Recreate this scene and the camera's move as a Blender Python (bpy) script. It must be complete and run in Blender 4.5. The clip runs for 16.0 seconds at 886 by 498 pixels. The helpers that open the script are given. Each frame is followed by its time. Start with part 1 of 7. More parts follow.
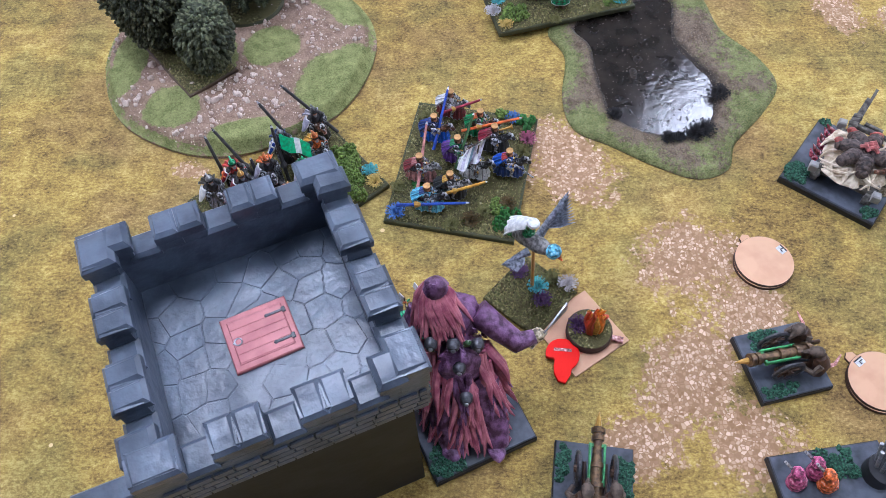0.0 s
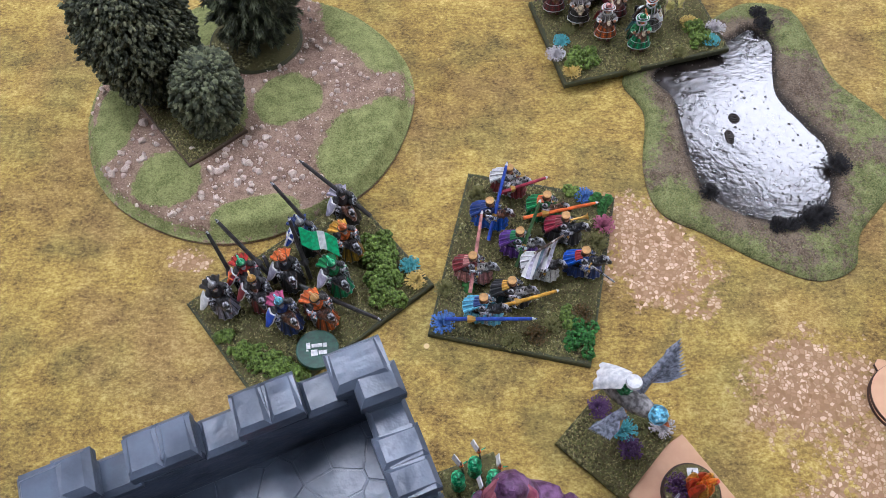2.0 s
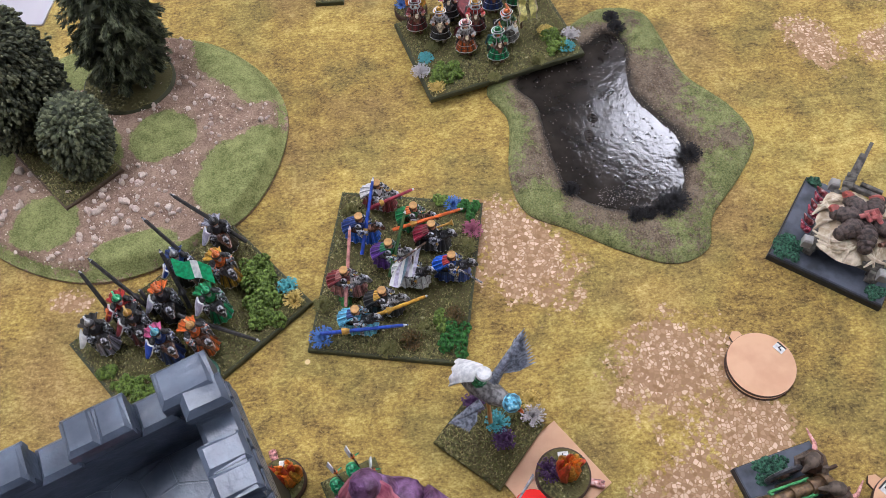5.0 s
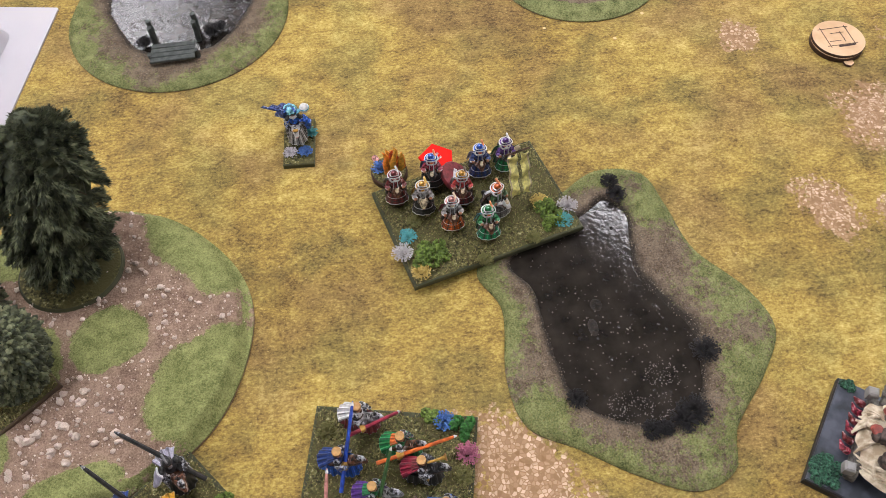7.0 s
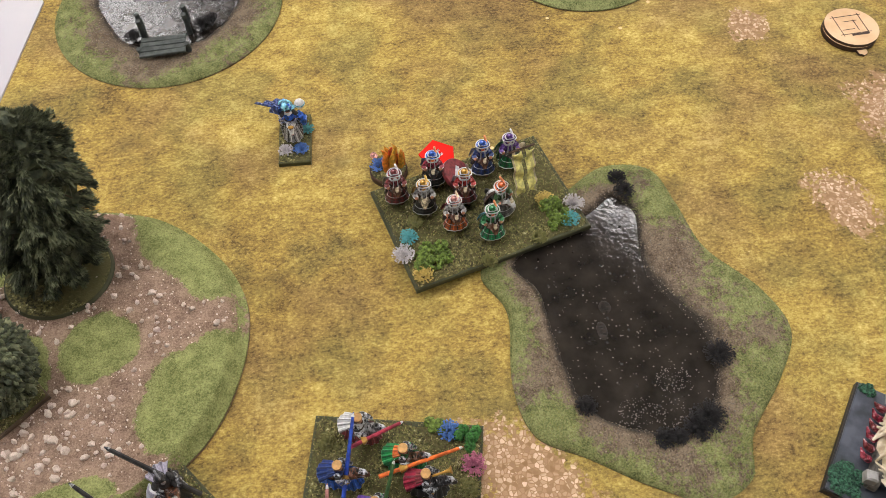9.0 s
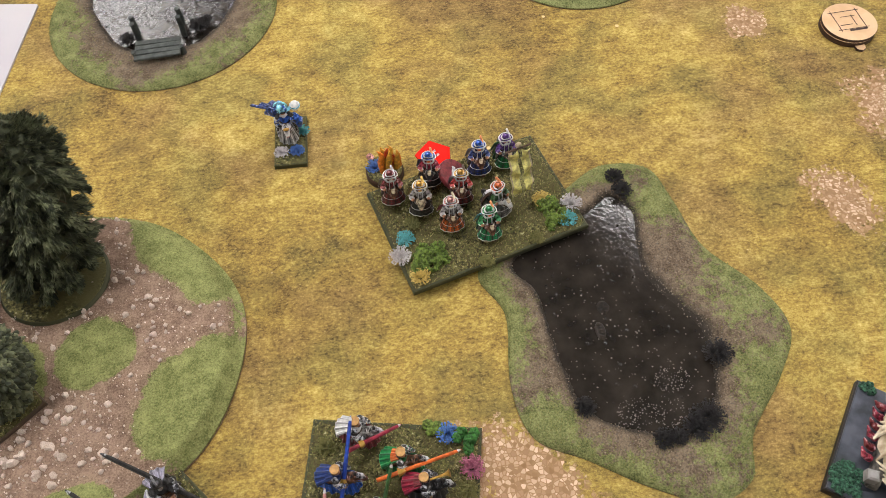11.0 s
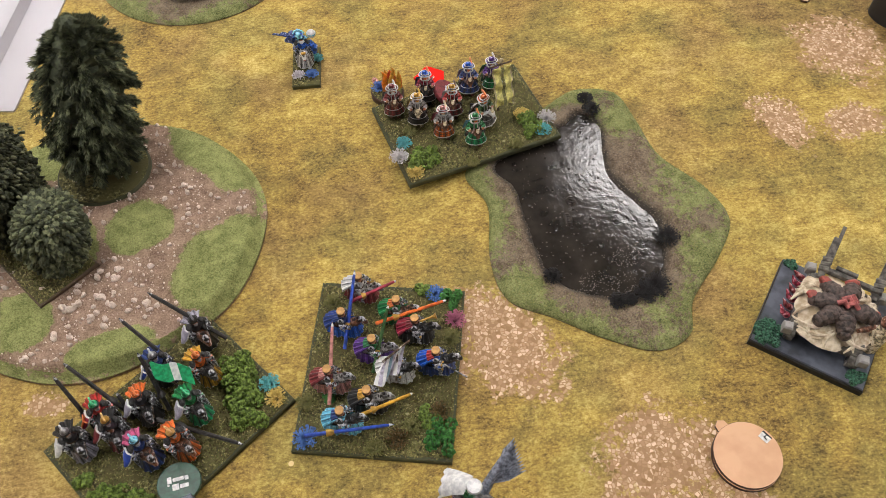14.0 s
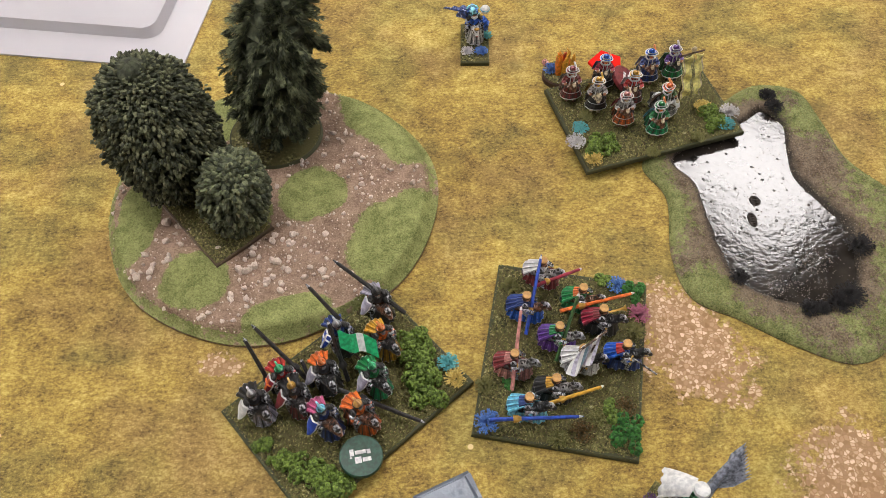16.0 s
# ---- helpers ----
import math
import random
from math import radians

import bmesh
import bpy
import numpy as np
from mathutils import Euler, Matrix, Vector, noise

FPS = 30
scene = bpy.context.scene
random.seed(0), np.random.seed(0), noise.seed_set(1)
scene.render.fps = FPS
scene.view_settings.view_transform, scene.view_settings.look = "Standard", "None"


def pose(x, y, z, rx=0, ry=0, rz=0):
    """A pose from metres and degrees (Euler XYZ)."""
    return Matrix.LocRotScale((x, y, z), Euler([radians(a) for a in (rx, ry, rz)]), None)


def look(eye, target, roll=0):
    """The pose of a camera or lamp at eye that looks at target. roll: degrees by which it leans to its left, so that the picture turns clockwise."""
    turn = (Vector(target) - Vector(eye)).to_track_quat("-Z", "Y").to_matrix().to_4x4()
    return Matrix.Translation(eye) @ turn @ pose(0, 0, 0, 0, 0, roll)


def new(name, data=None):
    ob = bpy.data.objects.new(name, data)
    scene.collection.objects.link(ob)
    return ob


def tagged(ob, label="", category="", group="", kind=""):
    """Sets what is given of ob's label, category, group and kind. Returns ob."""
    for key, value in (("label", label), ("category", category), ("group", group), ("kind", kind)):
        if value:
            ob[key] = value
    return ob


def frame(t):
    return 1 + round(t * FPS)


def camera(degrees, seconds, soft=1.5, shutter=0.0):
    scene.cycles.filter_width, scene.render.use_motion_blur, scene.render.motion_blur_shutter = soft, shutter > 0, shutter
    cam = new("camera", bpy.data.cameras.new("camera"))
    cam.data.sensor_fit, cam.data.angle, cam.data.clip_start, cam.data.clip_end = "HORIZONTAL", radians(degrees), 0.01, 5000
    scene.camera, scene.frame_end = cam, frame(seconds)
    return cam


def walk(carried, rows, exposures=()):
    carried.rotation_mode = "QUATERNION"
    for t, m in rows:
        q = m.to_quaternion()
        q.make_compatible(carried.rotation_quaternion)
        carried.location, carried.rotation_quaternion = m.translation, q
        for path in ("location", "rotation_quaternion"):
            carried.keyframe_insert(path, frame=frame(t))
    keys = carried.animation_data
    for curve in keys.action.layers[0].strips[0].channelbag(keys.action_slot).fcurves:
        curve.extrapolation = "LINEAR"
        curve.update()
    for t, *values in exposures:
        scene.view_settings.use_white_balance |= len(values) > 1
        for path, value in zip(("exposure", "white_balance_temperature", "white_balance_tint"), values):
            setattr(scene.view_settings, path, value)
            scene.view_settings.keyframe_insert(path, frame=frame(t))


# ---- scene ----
cam = camera(59.2, 16.0, soft=0.5)
PATH = [
    (0, (0.022, 0.07, 0.491), (-0.02, 1.124, -1.208), -2.9),
    (0.5, (-0.006, 0.146, 0.464), (-0.037, 1.169, -1.254), -2.2),
    (1, (-0.023, 0.197, 0.45), (-0.065, 1.2, -1.28), -2.3),
    (1.5, (-0.015, 0.217, 0.439), (-0.074, 1.21, -1.297), -3.3),
    (2, (-0.009, 0.211, 0.443), (-0.077, 1.19, -1.3), -4.0),
    (2.5, (-0.005, 0.209, 0.447), (-0.085, 1.193, -1.292), -4.9),
    (3, (-0.007, 0.209, 0.449), (-0.095, 1.206, -1.283), -5.6),
    (3.2, (-0.007, 0.21, 0.451), (-0.094, 1.205, -1.282), -5.8),
    (5.3, (0.05, 0.193, 0.454), (0.119, 1.219, -1.261), -3.2),
    (5.5, (0.048, 0.206, 0.454), (0.136, 1.235, -1.258), -2.6),
    (6, (0.046, 0.25, 0.455), (0.154, 1.302, -1.243), -2.1),
    (6.3, (0.049, 0.28, 0.463), (0.165, 1.344, -1.226), -1.8),
    (6.5, (0.049, 0.295, 0.464), (0.171, 1.375, -1.216), -1.6),
    (7, (0.05, 0.324, 0.458), (0.173, 1.414, -1.214), -1.6),
    (7.5, (0.047, 0.333, 0.451), (0.167, 1.427, -1.22), -1.9),
    (8, (0.046, 0.337, 0.45), (0.17, 1.421, -1.226), -1.9),
    (8.5, (0.051, 0.341, 0.447), (0.175, 1.413, -1.237), -1.9),
    (9, (0.049, 0.342, 0.446), (0.175, 1.407, -1.242), -1.8),
    (11.5, (0.054, 0.345, 0.445), (0.175, 1.406, -1.246), -2.7),
    (12, (0.055, 0.339, 0.448), (0.179, 1.401, -1.242), -2.6),
    (12.5, (0.052, 0.319, 0.449), (0.177, 1.388, -1.237), -2.4),
    (13, (0.048, 0.287, 0.454), (0.171, 1.364, -1.226), -2.3),
    (13.5, (0.043, 0.253, 0.465), (0.17, 1.337, -1.21), -1.9),
    (14, (0.044, 0.227, 0.472), (0.164, 1.318, -1.2), -1.7),
    (14.5, (0.04, 0.217, 0.472), (0.146, 1.315, -1.196), -1.5),
    (15, (0.018, 0.199, 0.469), (0.109, 1.291, -1.204), -0.9),
    (15.5, (-0.029, 0.223, 0.465), (0.021, 1.313, -1.211), -1.4),
    (16, (-0.05, 0.239, 0.457), (-0.038, 1.323, -1.224), -1.9),
]
EXPOSURE = [(0, 0.68, 5000, 18), (1.5, 0.56, 5250, 18), (3.2, 0.47, 5350, 17), (5.5, 0.50, 5600, 18), (9, 0.50, 6250, 13), (16, 0.48, 6300, 13)]
walk(cam, [(t, look(eye, target, roll)) for t, eye, target, roll in PATH], EXPOSURE)

# ---- world and light ----
world = bpy.data.worlds.new("room_air")
scene.world = world
world.use_nodes = True
world.node_tree.nodes["Background"].inputs[0].default_value = (0.9, 0.95, 1.0, 1)
world.node_tree.nodes["Background"].inputs[1].default_value = 0.05
LAMP = 16.6
TABLE_UNDER = -0.75
CEILING = 2.0


# ---- materials ----
def material(name, base, rough=0.6, metal=0.0, second=None, scale=200.0, detail=4.0, bump=0.0, bump_scale=None,
             third=None, third_scale=None, lo=0.38, hi=0.62, bump_dist=0.0005, coat=0.0):
    m = bpy.data.materials.new(name)
    m.use_nodes = True
    nt = m.node_tree
    b = nt.nodes["Principled BSDF"]
    b.inputs["Roughness"].default_value = rough
    b.inputs["Metallic"].default_value = metal
    b.inputs["Coat Weight"].default_value = coat
    co = nt.nodes.new("ShaderNodeTexCoord")
    n1 = nt.nodes.new("ShaderNodeTexNoise")
    n1.inputs["Scale"].default_value = scale
    n1.inputs["Detail"].default_value = detail
    nt.links.new(co.outputs["Object"], n1.inputs["Vector"])
    r = nt.nodes.new("ShaderNodeValToRGB")
    r.color_ramp.elements[0].position, r.color_ramp.elements[1].position = lo, hi
    r.color_ramp.elements[0].color = (*(second or tuple(c * 0.72 for c in base)), 1)
    r.color_ramp.elements[1].color = (*base, 1)
    nt.links.new(n1.outputs["Fac"], r.inputs["Fac"])
    out = r.outputs["Color"]
    if third:
        n2 = nt.nodes.new("ShaderNodeTexNoise")
        n2.inputs["Scale"].default_value = third_scale or scale / 8
        n2.inputs["Detail"].default_value = 3
        nt.links.new(co.outputs["Object"], n2.inputs["Vector"])
        r2 = nt.nodes.new("ShaderNodeValToRGB")
        r2.color_ramp.elements[0].position, r2.color_ramp.elements[1].position = 0.45, 0.62
        nt.links.new(n2.outputs["Fac"], r2.inputs["Fac"])
        mx = nt.nodes.new("ShaderNodeMixRGB")
        nt.links.new(r2.outputs["Color"], mx.inputs[0])
        nt.links.new(out, mx.inputs[1])
        mx.inputs[2].default_value = (*third, 1)
        out = mx.outputs[0]
    nt.links.new(out, b.inputs["Base Color"])
    if bump:
        n3 = nt.nodes.new("ShaderNodeTexNoise")
        n3.inputs["Scale"].default_value = bump_scale or scale
        n3.inputs["Detail"].default_value = 4
        nt.links.new(co.outputs["Object"], n3.inputs["Vector"])
        bp = nt.nodes.new("ShaderNodeBump")
        bp.inputs["Strength"].default_value = bump
        bp.inputs["Distance"].default_value = bump_dist
        nt.links.new(n3.outputs["Fac"], bp.inputs["Height"])
        nt.links.new(bp.outputs["Normal"], b.inputs["Normal"])
    return m


def math_node(nt, op, a, b=None, clamp=False):
    n = nt.nodes.new("ShaderNodeMath")
    n.operation, n.use_clamp = op, clamp
    for i, v in enumerate((a, b)):
        if v is None:
            continue
        if isinstance(v, (int, float)):
            n.inputs[i].default_value = v
        else:
            nt.links.new(v, n.inputs[i])
    return n.outputs[0]


def noise_node(nt, vec, scale, detail=4.0, rough=0.55):
    n = nt.nodes.new("ShaderNodeTexNoise")
    n.inputs["Scale"].default_value, n.inputs["Detail"].default_value, n.inputs["Roughness"].default_value = scale, detail, rough
    nt.links.new(vec, n.inputs["Vector"])
    return n.outputs["Fac"]


def ramp_node(nt, fac, stops):
    r = nt.nodes.new("ShaderNodeValToRGB")
    e = r.color_ramp.elements
    while len(e) < len(stops):
        e.new(0.5)
    for el, (p, c) in zip(e, stops):
        el.position, el.color = p, (*c, 1)
    nt.links.new(fac, r.inputs["Fac"])
    return r.outputs["Color"]


def mix_node(nt, fac, a, b):
    n = nt.nodes.new("ShaderNodeMixRGB")
    for i, v in enumerate((fac, a, b)):
        if isinstance(v, (int, float)):
            n.inputs[i].default_value = v
        elif isinstance(v, tuple):
            n.inputs[i].default_value = (*v, 1)
        else:
            nt.links.new(v, n.inputs[i])
    return n.outputs[0]


def mat_cloth():
    """Printed gaming mat: dry golden grass with olive and brown clouds and stony tracks."""
    m = bpy.data.materials.new("printed_grass_mat")
    m.use_nodes = True
    nt = m.node_tree
    b = nt.nodes["Principled BSDF"]
    b.inputs["Roughness"].default_value = 0.75
    b.inputs["Specular IOR Level"].default_value = 0.25
    co = nt.nodes.new("ShaderNodeTexCoord").outputs["Object"]
    mp = nt.nodes.new("ShaderNodeMapping")
    mp.inputs["Scale"].default_value = (1.0, 1.45, 1.0)
    nt.links.new(co, mp.inputs["Vector"])
    streak = mp.outputs["Vector"]
    fine = noise_node(nt, streak, 330.0, 8.0, 0.80)
    mid = noise_node(nt, streak, 62.0, 6.0, 0.68)
    big = noise_node(nt, co, 9.0, 3.0, 0.55)
    big2 = noise_node(nt, co, 17.0, 3.0, 0.5)
    tone = math_node(nt, "ADD", math_node(nt, "ADD", math_node(nt, "MULTIPLY", fine, 0.52), math_node(nt, "MULTIPLY", mid, 0.28)), math_node(nt, "MULTIPLY", big, 0.20))
    gold = ramp_node(nt, tone, [(0.40, (0.085, 0.052, 0.014)), (0.455, (0.22, 0.142, 0.036)), (0.505, (0.345, 0.235, 0.054)), (0.55, (0.47, 0.345, 0.082)), (0.61, (0.66, 0.52, 0.19))])
    olive = ramp_node(nt, tone, [(0.40, (0.055, 0.040, 0.012)), (0.46, (0.15, 0.112, 0.032)), (0.52, (0.26, 0.195, 0.050)), (0.61, (0.46, 0.375, 0.11))])
    brown = ramp_node(nt, tone, [(0.40, (0.070, 0.040, 0.013)), (0.46, (0.18, 0.112, 0.036)), (0.525, (0.295, 0.19, 0.062)), (0.61, (0.50, 0.35, 0.135))])
    f1 = ramp_node(nt, big2, [(0.46, (0, 0, 0)), (0.60, (0.85, 0.85, 0.85))])
    col = mix_node(nt, f1, gold, olive)
    f2 = ramp_node(nt, noise_node(nt, co, 6.5, 4.0, 0.6), [(0.50, (0, 0, 0)), (0.62, (0.9, 0.9, 0.9))])
    col = mix_node(nt, f2, col, brown)
    # dark roots and pale straws between the tufts
    roots = ramp_node(nt, noise_node(nt, streak, 400.0, 4.0, 0.65), [(0.30, (0.5, 0.5, 0.5)), (0.39, (0, 0, 0))])
    col = mix_node(nt, roots, col, (0.11, 0.062, 0.018))
    straw = ramp_node(nt, noise_node(nt, streak, 520.0, 3.0, 0.6), [(0.60, (0, 0, 0)), (0.70, (0.5, 0.5, 0.5))])
    col = mix_node(nt, straw, col, (0.62, 0.47, 0.17))
    # dark green smudges and single pale pebbles of the print
    smudge = ramp_node(nt, noise_node(nt, co, 11.0, 5.0, 0.62), [(0.60, (0, 0, 0)), (0.72, (0.65, 0.65, 0.65))])
    col = mix_node(nt, smudge, col, (0.115, 0.088, 0.030))
    peb = nt.nodes.new("ShaderNodeTexVoronoi")
    peb.inputs["Scale"].default_value = 38.0
    nt.links.new(co, peb.inputs["Vector"])
    pick = nt.nodes.new("ShaderNodeSeparateXYZ")
    nt.links.new(peb.outputs["Color"], pick.inputs[0])
    near = math_node(nt, "MULTIPLY", math_node(nt, "SUBTRACT", math_node(nt, "MULTIPLY", pick.outputs[1], 0.085), peb.outputs["Distance"]), 60.0, clamp=True)
    col = mix_node(nt, math_node(nt, "MULTIPLY", near, math_node(nt, "GREATER_THAN", pick.outputs[0], 0.62)), col, (0.66, 0.50, 0.26))
    # stony tracks: soft ellipses, broken up by noise
    sep = nt.nodes.new("ShaderNodeSeparateXYZ")
    nt.links.new(co, sep.inputs[0])
    total = None
    for (cx, cy, rx, ry, turn) in STONES:
        c, s = math.cos(radians(turn)), math.sin(radians(turn))
        dx = math_node(nt, "SUBTRACT", sep.outputs[0], cx)
        dy = math_node(nt, "SUBTRACT", sep.outputs[1], cy)
        u = math_node(nt, "ADD", math_node(nt, "MULTIPLY", dx, c / rx), math_node(nt, "MULTIPLY", dy, s / rx))
        v = math_node(nt, "ADD", math_node(nt, "MULTIPLY", dx, -s / ry), math_node(nt, "MULTIPLY", dy, c / ry))
        q = math_node(nt, "ADD", math_node(nt, "MULTIPLY", u, u), math_node(nt, "MULTIPLY", v, v))
        g = math_node(nt, "SUBTRACT", 1.0, math_node(nt, "SQRT", q))
        total = g if total is None else math_node(nt, "MAXIMUM", total, g)
    total = math_node(nt, "ADD", total, math_node(nt, "MULTIPLY", math_node(nt, "SUBTRACT", noise_node(nt, co, 60.0, 5.0, 0.7), 0.5), 1.9))
    vor = nt.nodes.new("ShaderNodeTexVoronoi")
    vor.inputs["Scale"].default_value = 400.0
    vor.feature = "DISTANCE_TO_EDGE"
    nt.links.new(co, vor.inputs["Vector"])
    vc = nt.nodes.new("ShaderNodeTexVoronoi")
    vc.inputs["Scale"].default_value = 400.0
    nt.links.new(co, vc.inputs["Vector"])
    cellsep = nt.nodes.new("ShaderNodeSeparateXYZ")
    nt.links.new(vc.outputs["Color"], cellsep.inputs[0])
    stone = ramp_node(nt, cellsep.outputs[0], [(0.0, (0.25, 0.14, 0.065)), (0.5, (0.42, 0.265, 0.155)), (1.0, (0.68, 0.51, 0.37))])
    stone = mix_node(nt, ramp_node(nt, vor.outputs["Distance"], [(0.02, (0, 0, 0)), (0.14, (1, 1, 1))]), (0.30, 0.18, 0.085), stone)
    sm = math_node(nt, "MULTIPLY", math_node(nt, "ADD", total, 0.02), 6.0, clamp=True)
    keep = math_node(nt, "MULTIPLY", math_node(nt, "ADD", math_node(nt, "ADD", total, -0.32), math_node(nt, "MULTIPLY", cellsep.outputs[1], 0.75)), 5.0, clamp=True)
    sm = math_node(nt, "MULTIPLY", sm, keep)
    col = mix_node(nt, sm, col, stone)
    nt.links.new(col, b.inputs["Base Color"])
    bp = nt.nodes.new("ShaderNodeBump")
    bp.inputs["Strength"].default_value, bp.inputs["Distance"].default_value = 0.6, 0.0006
    nt.links.new(noise_node(nt, co, 480.0, 5.0, 0.7), bp.inputs["Height"])
    nt.links.new(bp.outputs["Normal"], b.inputs["Normal"])
    return m


STONES = [
    (0.108, 0.455, 0.055, 0.035, -62), (0.19, 0.365, 0.045, 0.035, 20), (0.222, 0.315, 0.03, 0.04, 0), (0.175, 0.27, 0.055, 0.035, 60),
    (0.205, 0.225, 0.035, 0.03, 0), (0.135, 0.225, 0.03, 0.025, 0), (0.365, 0.618, 0.02, 0.035, 15), (0.445, 0.69, 0.04, 0.045, 30),
    (0.42, 0.61, 0.03, 0.02, 0), (-0.192, 0.452, 0.014, 0.009, 0), (0.36, 0.80, 0.02, 0.02, 0), (0.52, 0.78, 0.04, 0.03, 0),
]


# ---- mesh building ----
class Build:
    """Collects simple solids, each with a material slot, into one mesh."""

    def __init__(self):
        self.v, self.f, self.m = [], [], []

    def put(self, verts, faces, mat=0):
        n = len(self.v)
        self.v += [tuple(p) for p in verts]
        self.f += [tuple(i + n for i in f) for f in faces]
        self.m += [mat] * len(faces)

    def ball(self, c, r, mat=0, rot=(0, 0, 0), seg=10, rings=6, rough=0.0):
        r = (r, r, r) if isinstance(r, (int, float)) else r
        q = Euler([radians(a) for a in rot]).to_matrix()
        vs = [(0, 0, -1)]
        for i in range(1, rings):
            a = -math.pi / 2 + math.pi * i / rings
            vs += [(math.cos(a) * math.cos(2 * math.pi * j / seg), math.cos(a) * math.sin(2 * math.pi * j / seg), math.sin(a)) for j in range(seg)]
        vs.append((0, 0, 1))
        out = []
        for p in vs:
            k = 1 + rough * random.uniform(-1, 1)
            out.append(q @ Vector((p[0] * r[0] * k, p[1] * r[1] * k, p[2] * r[2] * k)) + Vector(c))
        fs = [(0, 1 + (j + 1) % seg, 1 + j) for j in range(seg)]
        for i in range(rings - 2):
            o = 1 + i * seg
            fs += [(o + j, o + (j + 1) % seg, o + seg + (j + 1) % seg, o + seg + j) for j in range(seg)]
        o = 1 + (rings - 2) * seg
        fs += [(o + j, o + (j + 1) % seg, len(vs) - 1) for j in range(seg)]
        self.put(out, fs, mat)

    def rod(self, a, b, r0, r1=None, mat=0, seg=8):
        r1 = r0 if r1 is None else r1
        a, b = Vector(a), Vector(b)
        d = (b - a).normalized()
        s = d.orthogonal().normalized()
        t = d.cross(s)
        vs = []
        for c, r in ((a, r0), (b, r1)):
            vs += [c + (s * math.cos(2 * math.pi * j / seg) + t * math.sin(2 * math.pi * j / seg)) * r for j in range(seg)]
        fs = [(j, (j + 1) % seg, seg + (j + 1) % seg, seg + j) for j in range(seg)]
        fs += [tuple(range(seg))[::-1], tuple(range(seg, 2 * seg))]
        self.put(vs, fs, mat)

    def tube(self, pts, radii, mat=0, seg=7):
        """A bent tapering tube through a few points, with round ends."""
        pts = [Vector(p) for p in pts]
        vs, n = [], len(pts)
        s = None
        for i, p in enumerate(pts):
            d = (pts[min(i + 1, n - 1)] - pts[max(i - 1, 0)]).normalized()
            s = d.orthogonal().normalized() if s is None else (s - d * s.dot(d)).normalized()
            t = d.cross(s)
            vs += [p + (s * math.cos(2 * math.pi * j / seg) + t * math.sin(2 * math.pi * j / seg)) * radii[i] for j in range(seg)]
        fs = []
        for i in range(n - 1):
            o = i * seg
            fs += [(o + j, o + (j + 1) % seg, o + seg + (j + 1) % seg, o + seg + j) for j in range(seg)]
        fs += [tuple(range(seg))[::-1], tuple(range((n - 1) * seg, n * seg))]
        self.put(vs, fs, mat)

    def box(self, c, size, mat=0, rot=(0, 0, 0), top=1.0, bevel=0.0):
        q = Euler([radians(a) for a in rot]).to_matrix()
        x, y, z = (s / 2 for s in size)
        e = min(bevel, x * 0.9, y * 0.9, z * 0.9)
        if e <= 0:
            vs = [(-x, -y, -z), (x, -y, -z), (x, y, -z), (-x, y, -z), (-x * top, -y * top, z), (x * top, -y * top, z), (x * top, y * top, z), (-x * top, y * top, z)]
            fs = [(3, 2, 1, 0), (4, 5, 6, 7), (0, 1, 5, 4), (1, 2, 6, 5), (2, 3, 7, 6), (3, 0, 4, 7)]
        else:
            vs = []
            for zz, k in ((-z, 1.0), (z - e, top)):
                vs += [(-x * k, -y * k, zz), (x * k, -y * k, zz), (x * k, y * k, zz), (-x * k, y * k, zz)]
            k = top
            vs += [(-x * k + e, -y * k + e, z), (x * k - e, -y * k + e, z), (x * k - e, y * k - e, z), (-x * k + e, y * k - e, z)]
            fs = [(3, 2, 1, 0)]
            for o in (0, 4):
                fs += [(o + j, o + (j + 1) % 4, o + 4 + (j + 1) % 4, o + 4 + j) for j in range(4)]
            fs.append((8, 9, 10, 11))
        self.put([q @ Vector(p) + Vector(c) for p in vs], fs, mat)

    def sheet(self, fn, nu, nv, thick=0.0006, mat=0):
        """A curved cloth or plate: fn(u, v) gives its middle, for u and v from 0 to 1."""
        g = [[Vector(fn(i / nu, j / nv)) for j in range(nv + 1)] for i in range(nu + 1)]
        vs = []
        for side in (0.5, -0.5):
            for i in range(nu + 1):
                for j in range(nv + 1):
                    du = g[min(i + 1, nu)][j] - g[max(i - 1, 0)][j]
                    dv = g[i][min(j + 1, nv)] - g[i][max(j - 1, 0)]
                    nrm = du.cross(dv)
                    nrm = nrm.normalized() if nrm.length > 1e-12 else Vector((0, 0, 1))
                    vs.append(g[i][j] + nrm * thick * side)
        w, half = nv + 1, (nu + 1) * (nv + 1)
        fs = []
        for i in range(nu):
            for j in range(nv):
                a, b, c, d = i * w + j, (i + 1) * w + j, (i + 1) * w + j + 1, i * w + j + 1
                fs += [(a, b, c, d), (half + d, half + c, half + b, half + a)]
        for i in range(nu):
            for j in (0, nv):
                a, b = i * w + j, (i + 1) * w + j
                fs.append((b, a, half + a, half + b) if j == 0 else (a, b, half + b, half + a))
        for j in range(nv):
            for i in (0, nu):
                a, b = i * w + j, i * w + j + 1
                fs.append((a, b, half + b, half + a) if i == 0 else (b, a, half + a, half + b))
        pick = mat if callable(mat) else (lambda i: mat)
        self.put(vs, fs, pick(0))
        at = len(self.m) - len(fs)
        for i in range(nu):
            for k in range(2 * nv):
                self.m[at + i * 2 * nv + k] = pick(i)

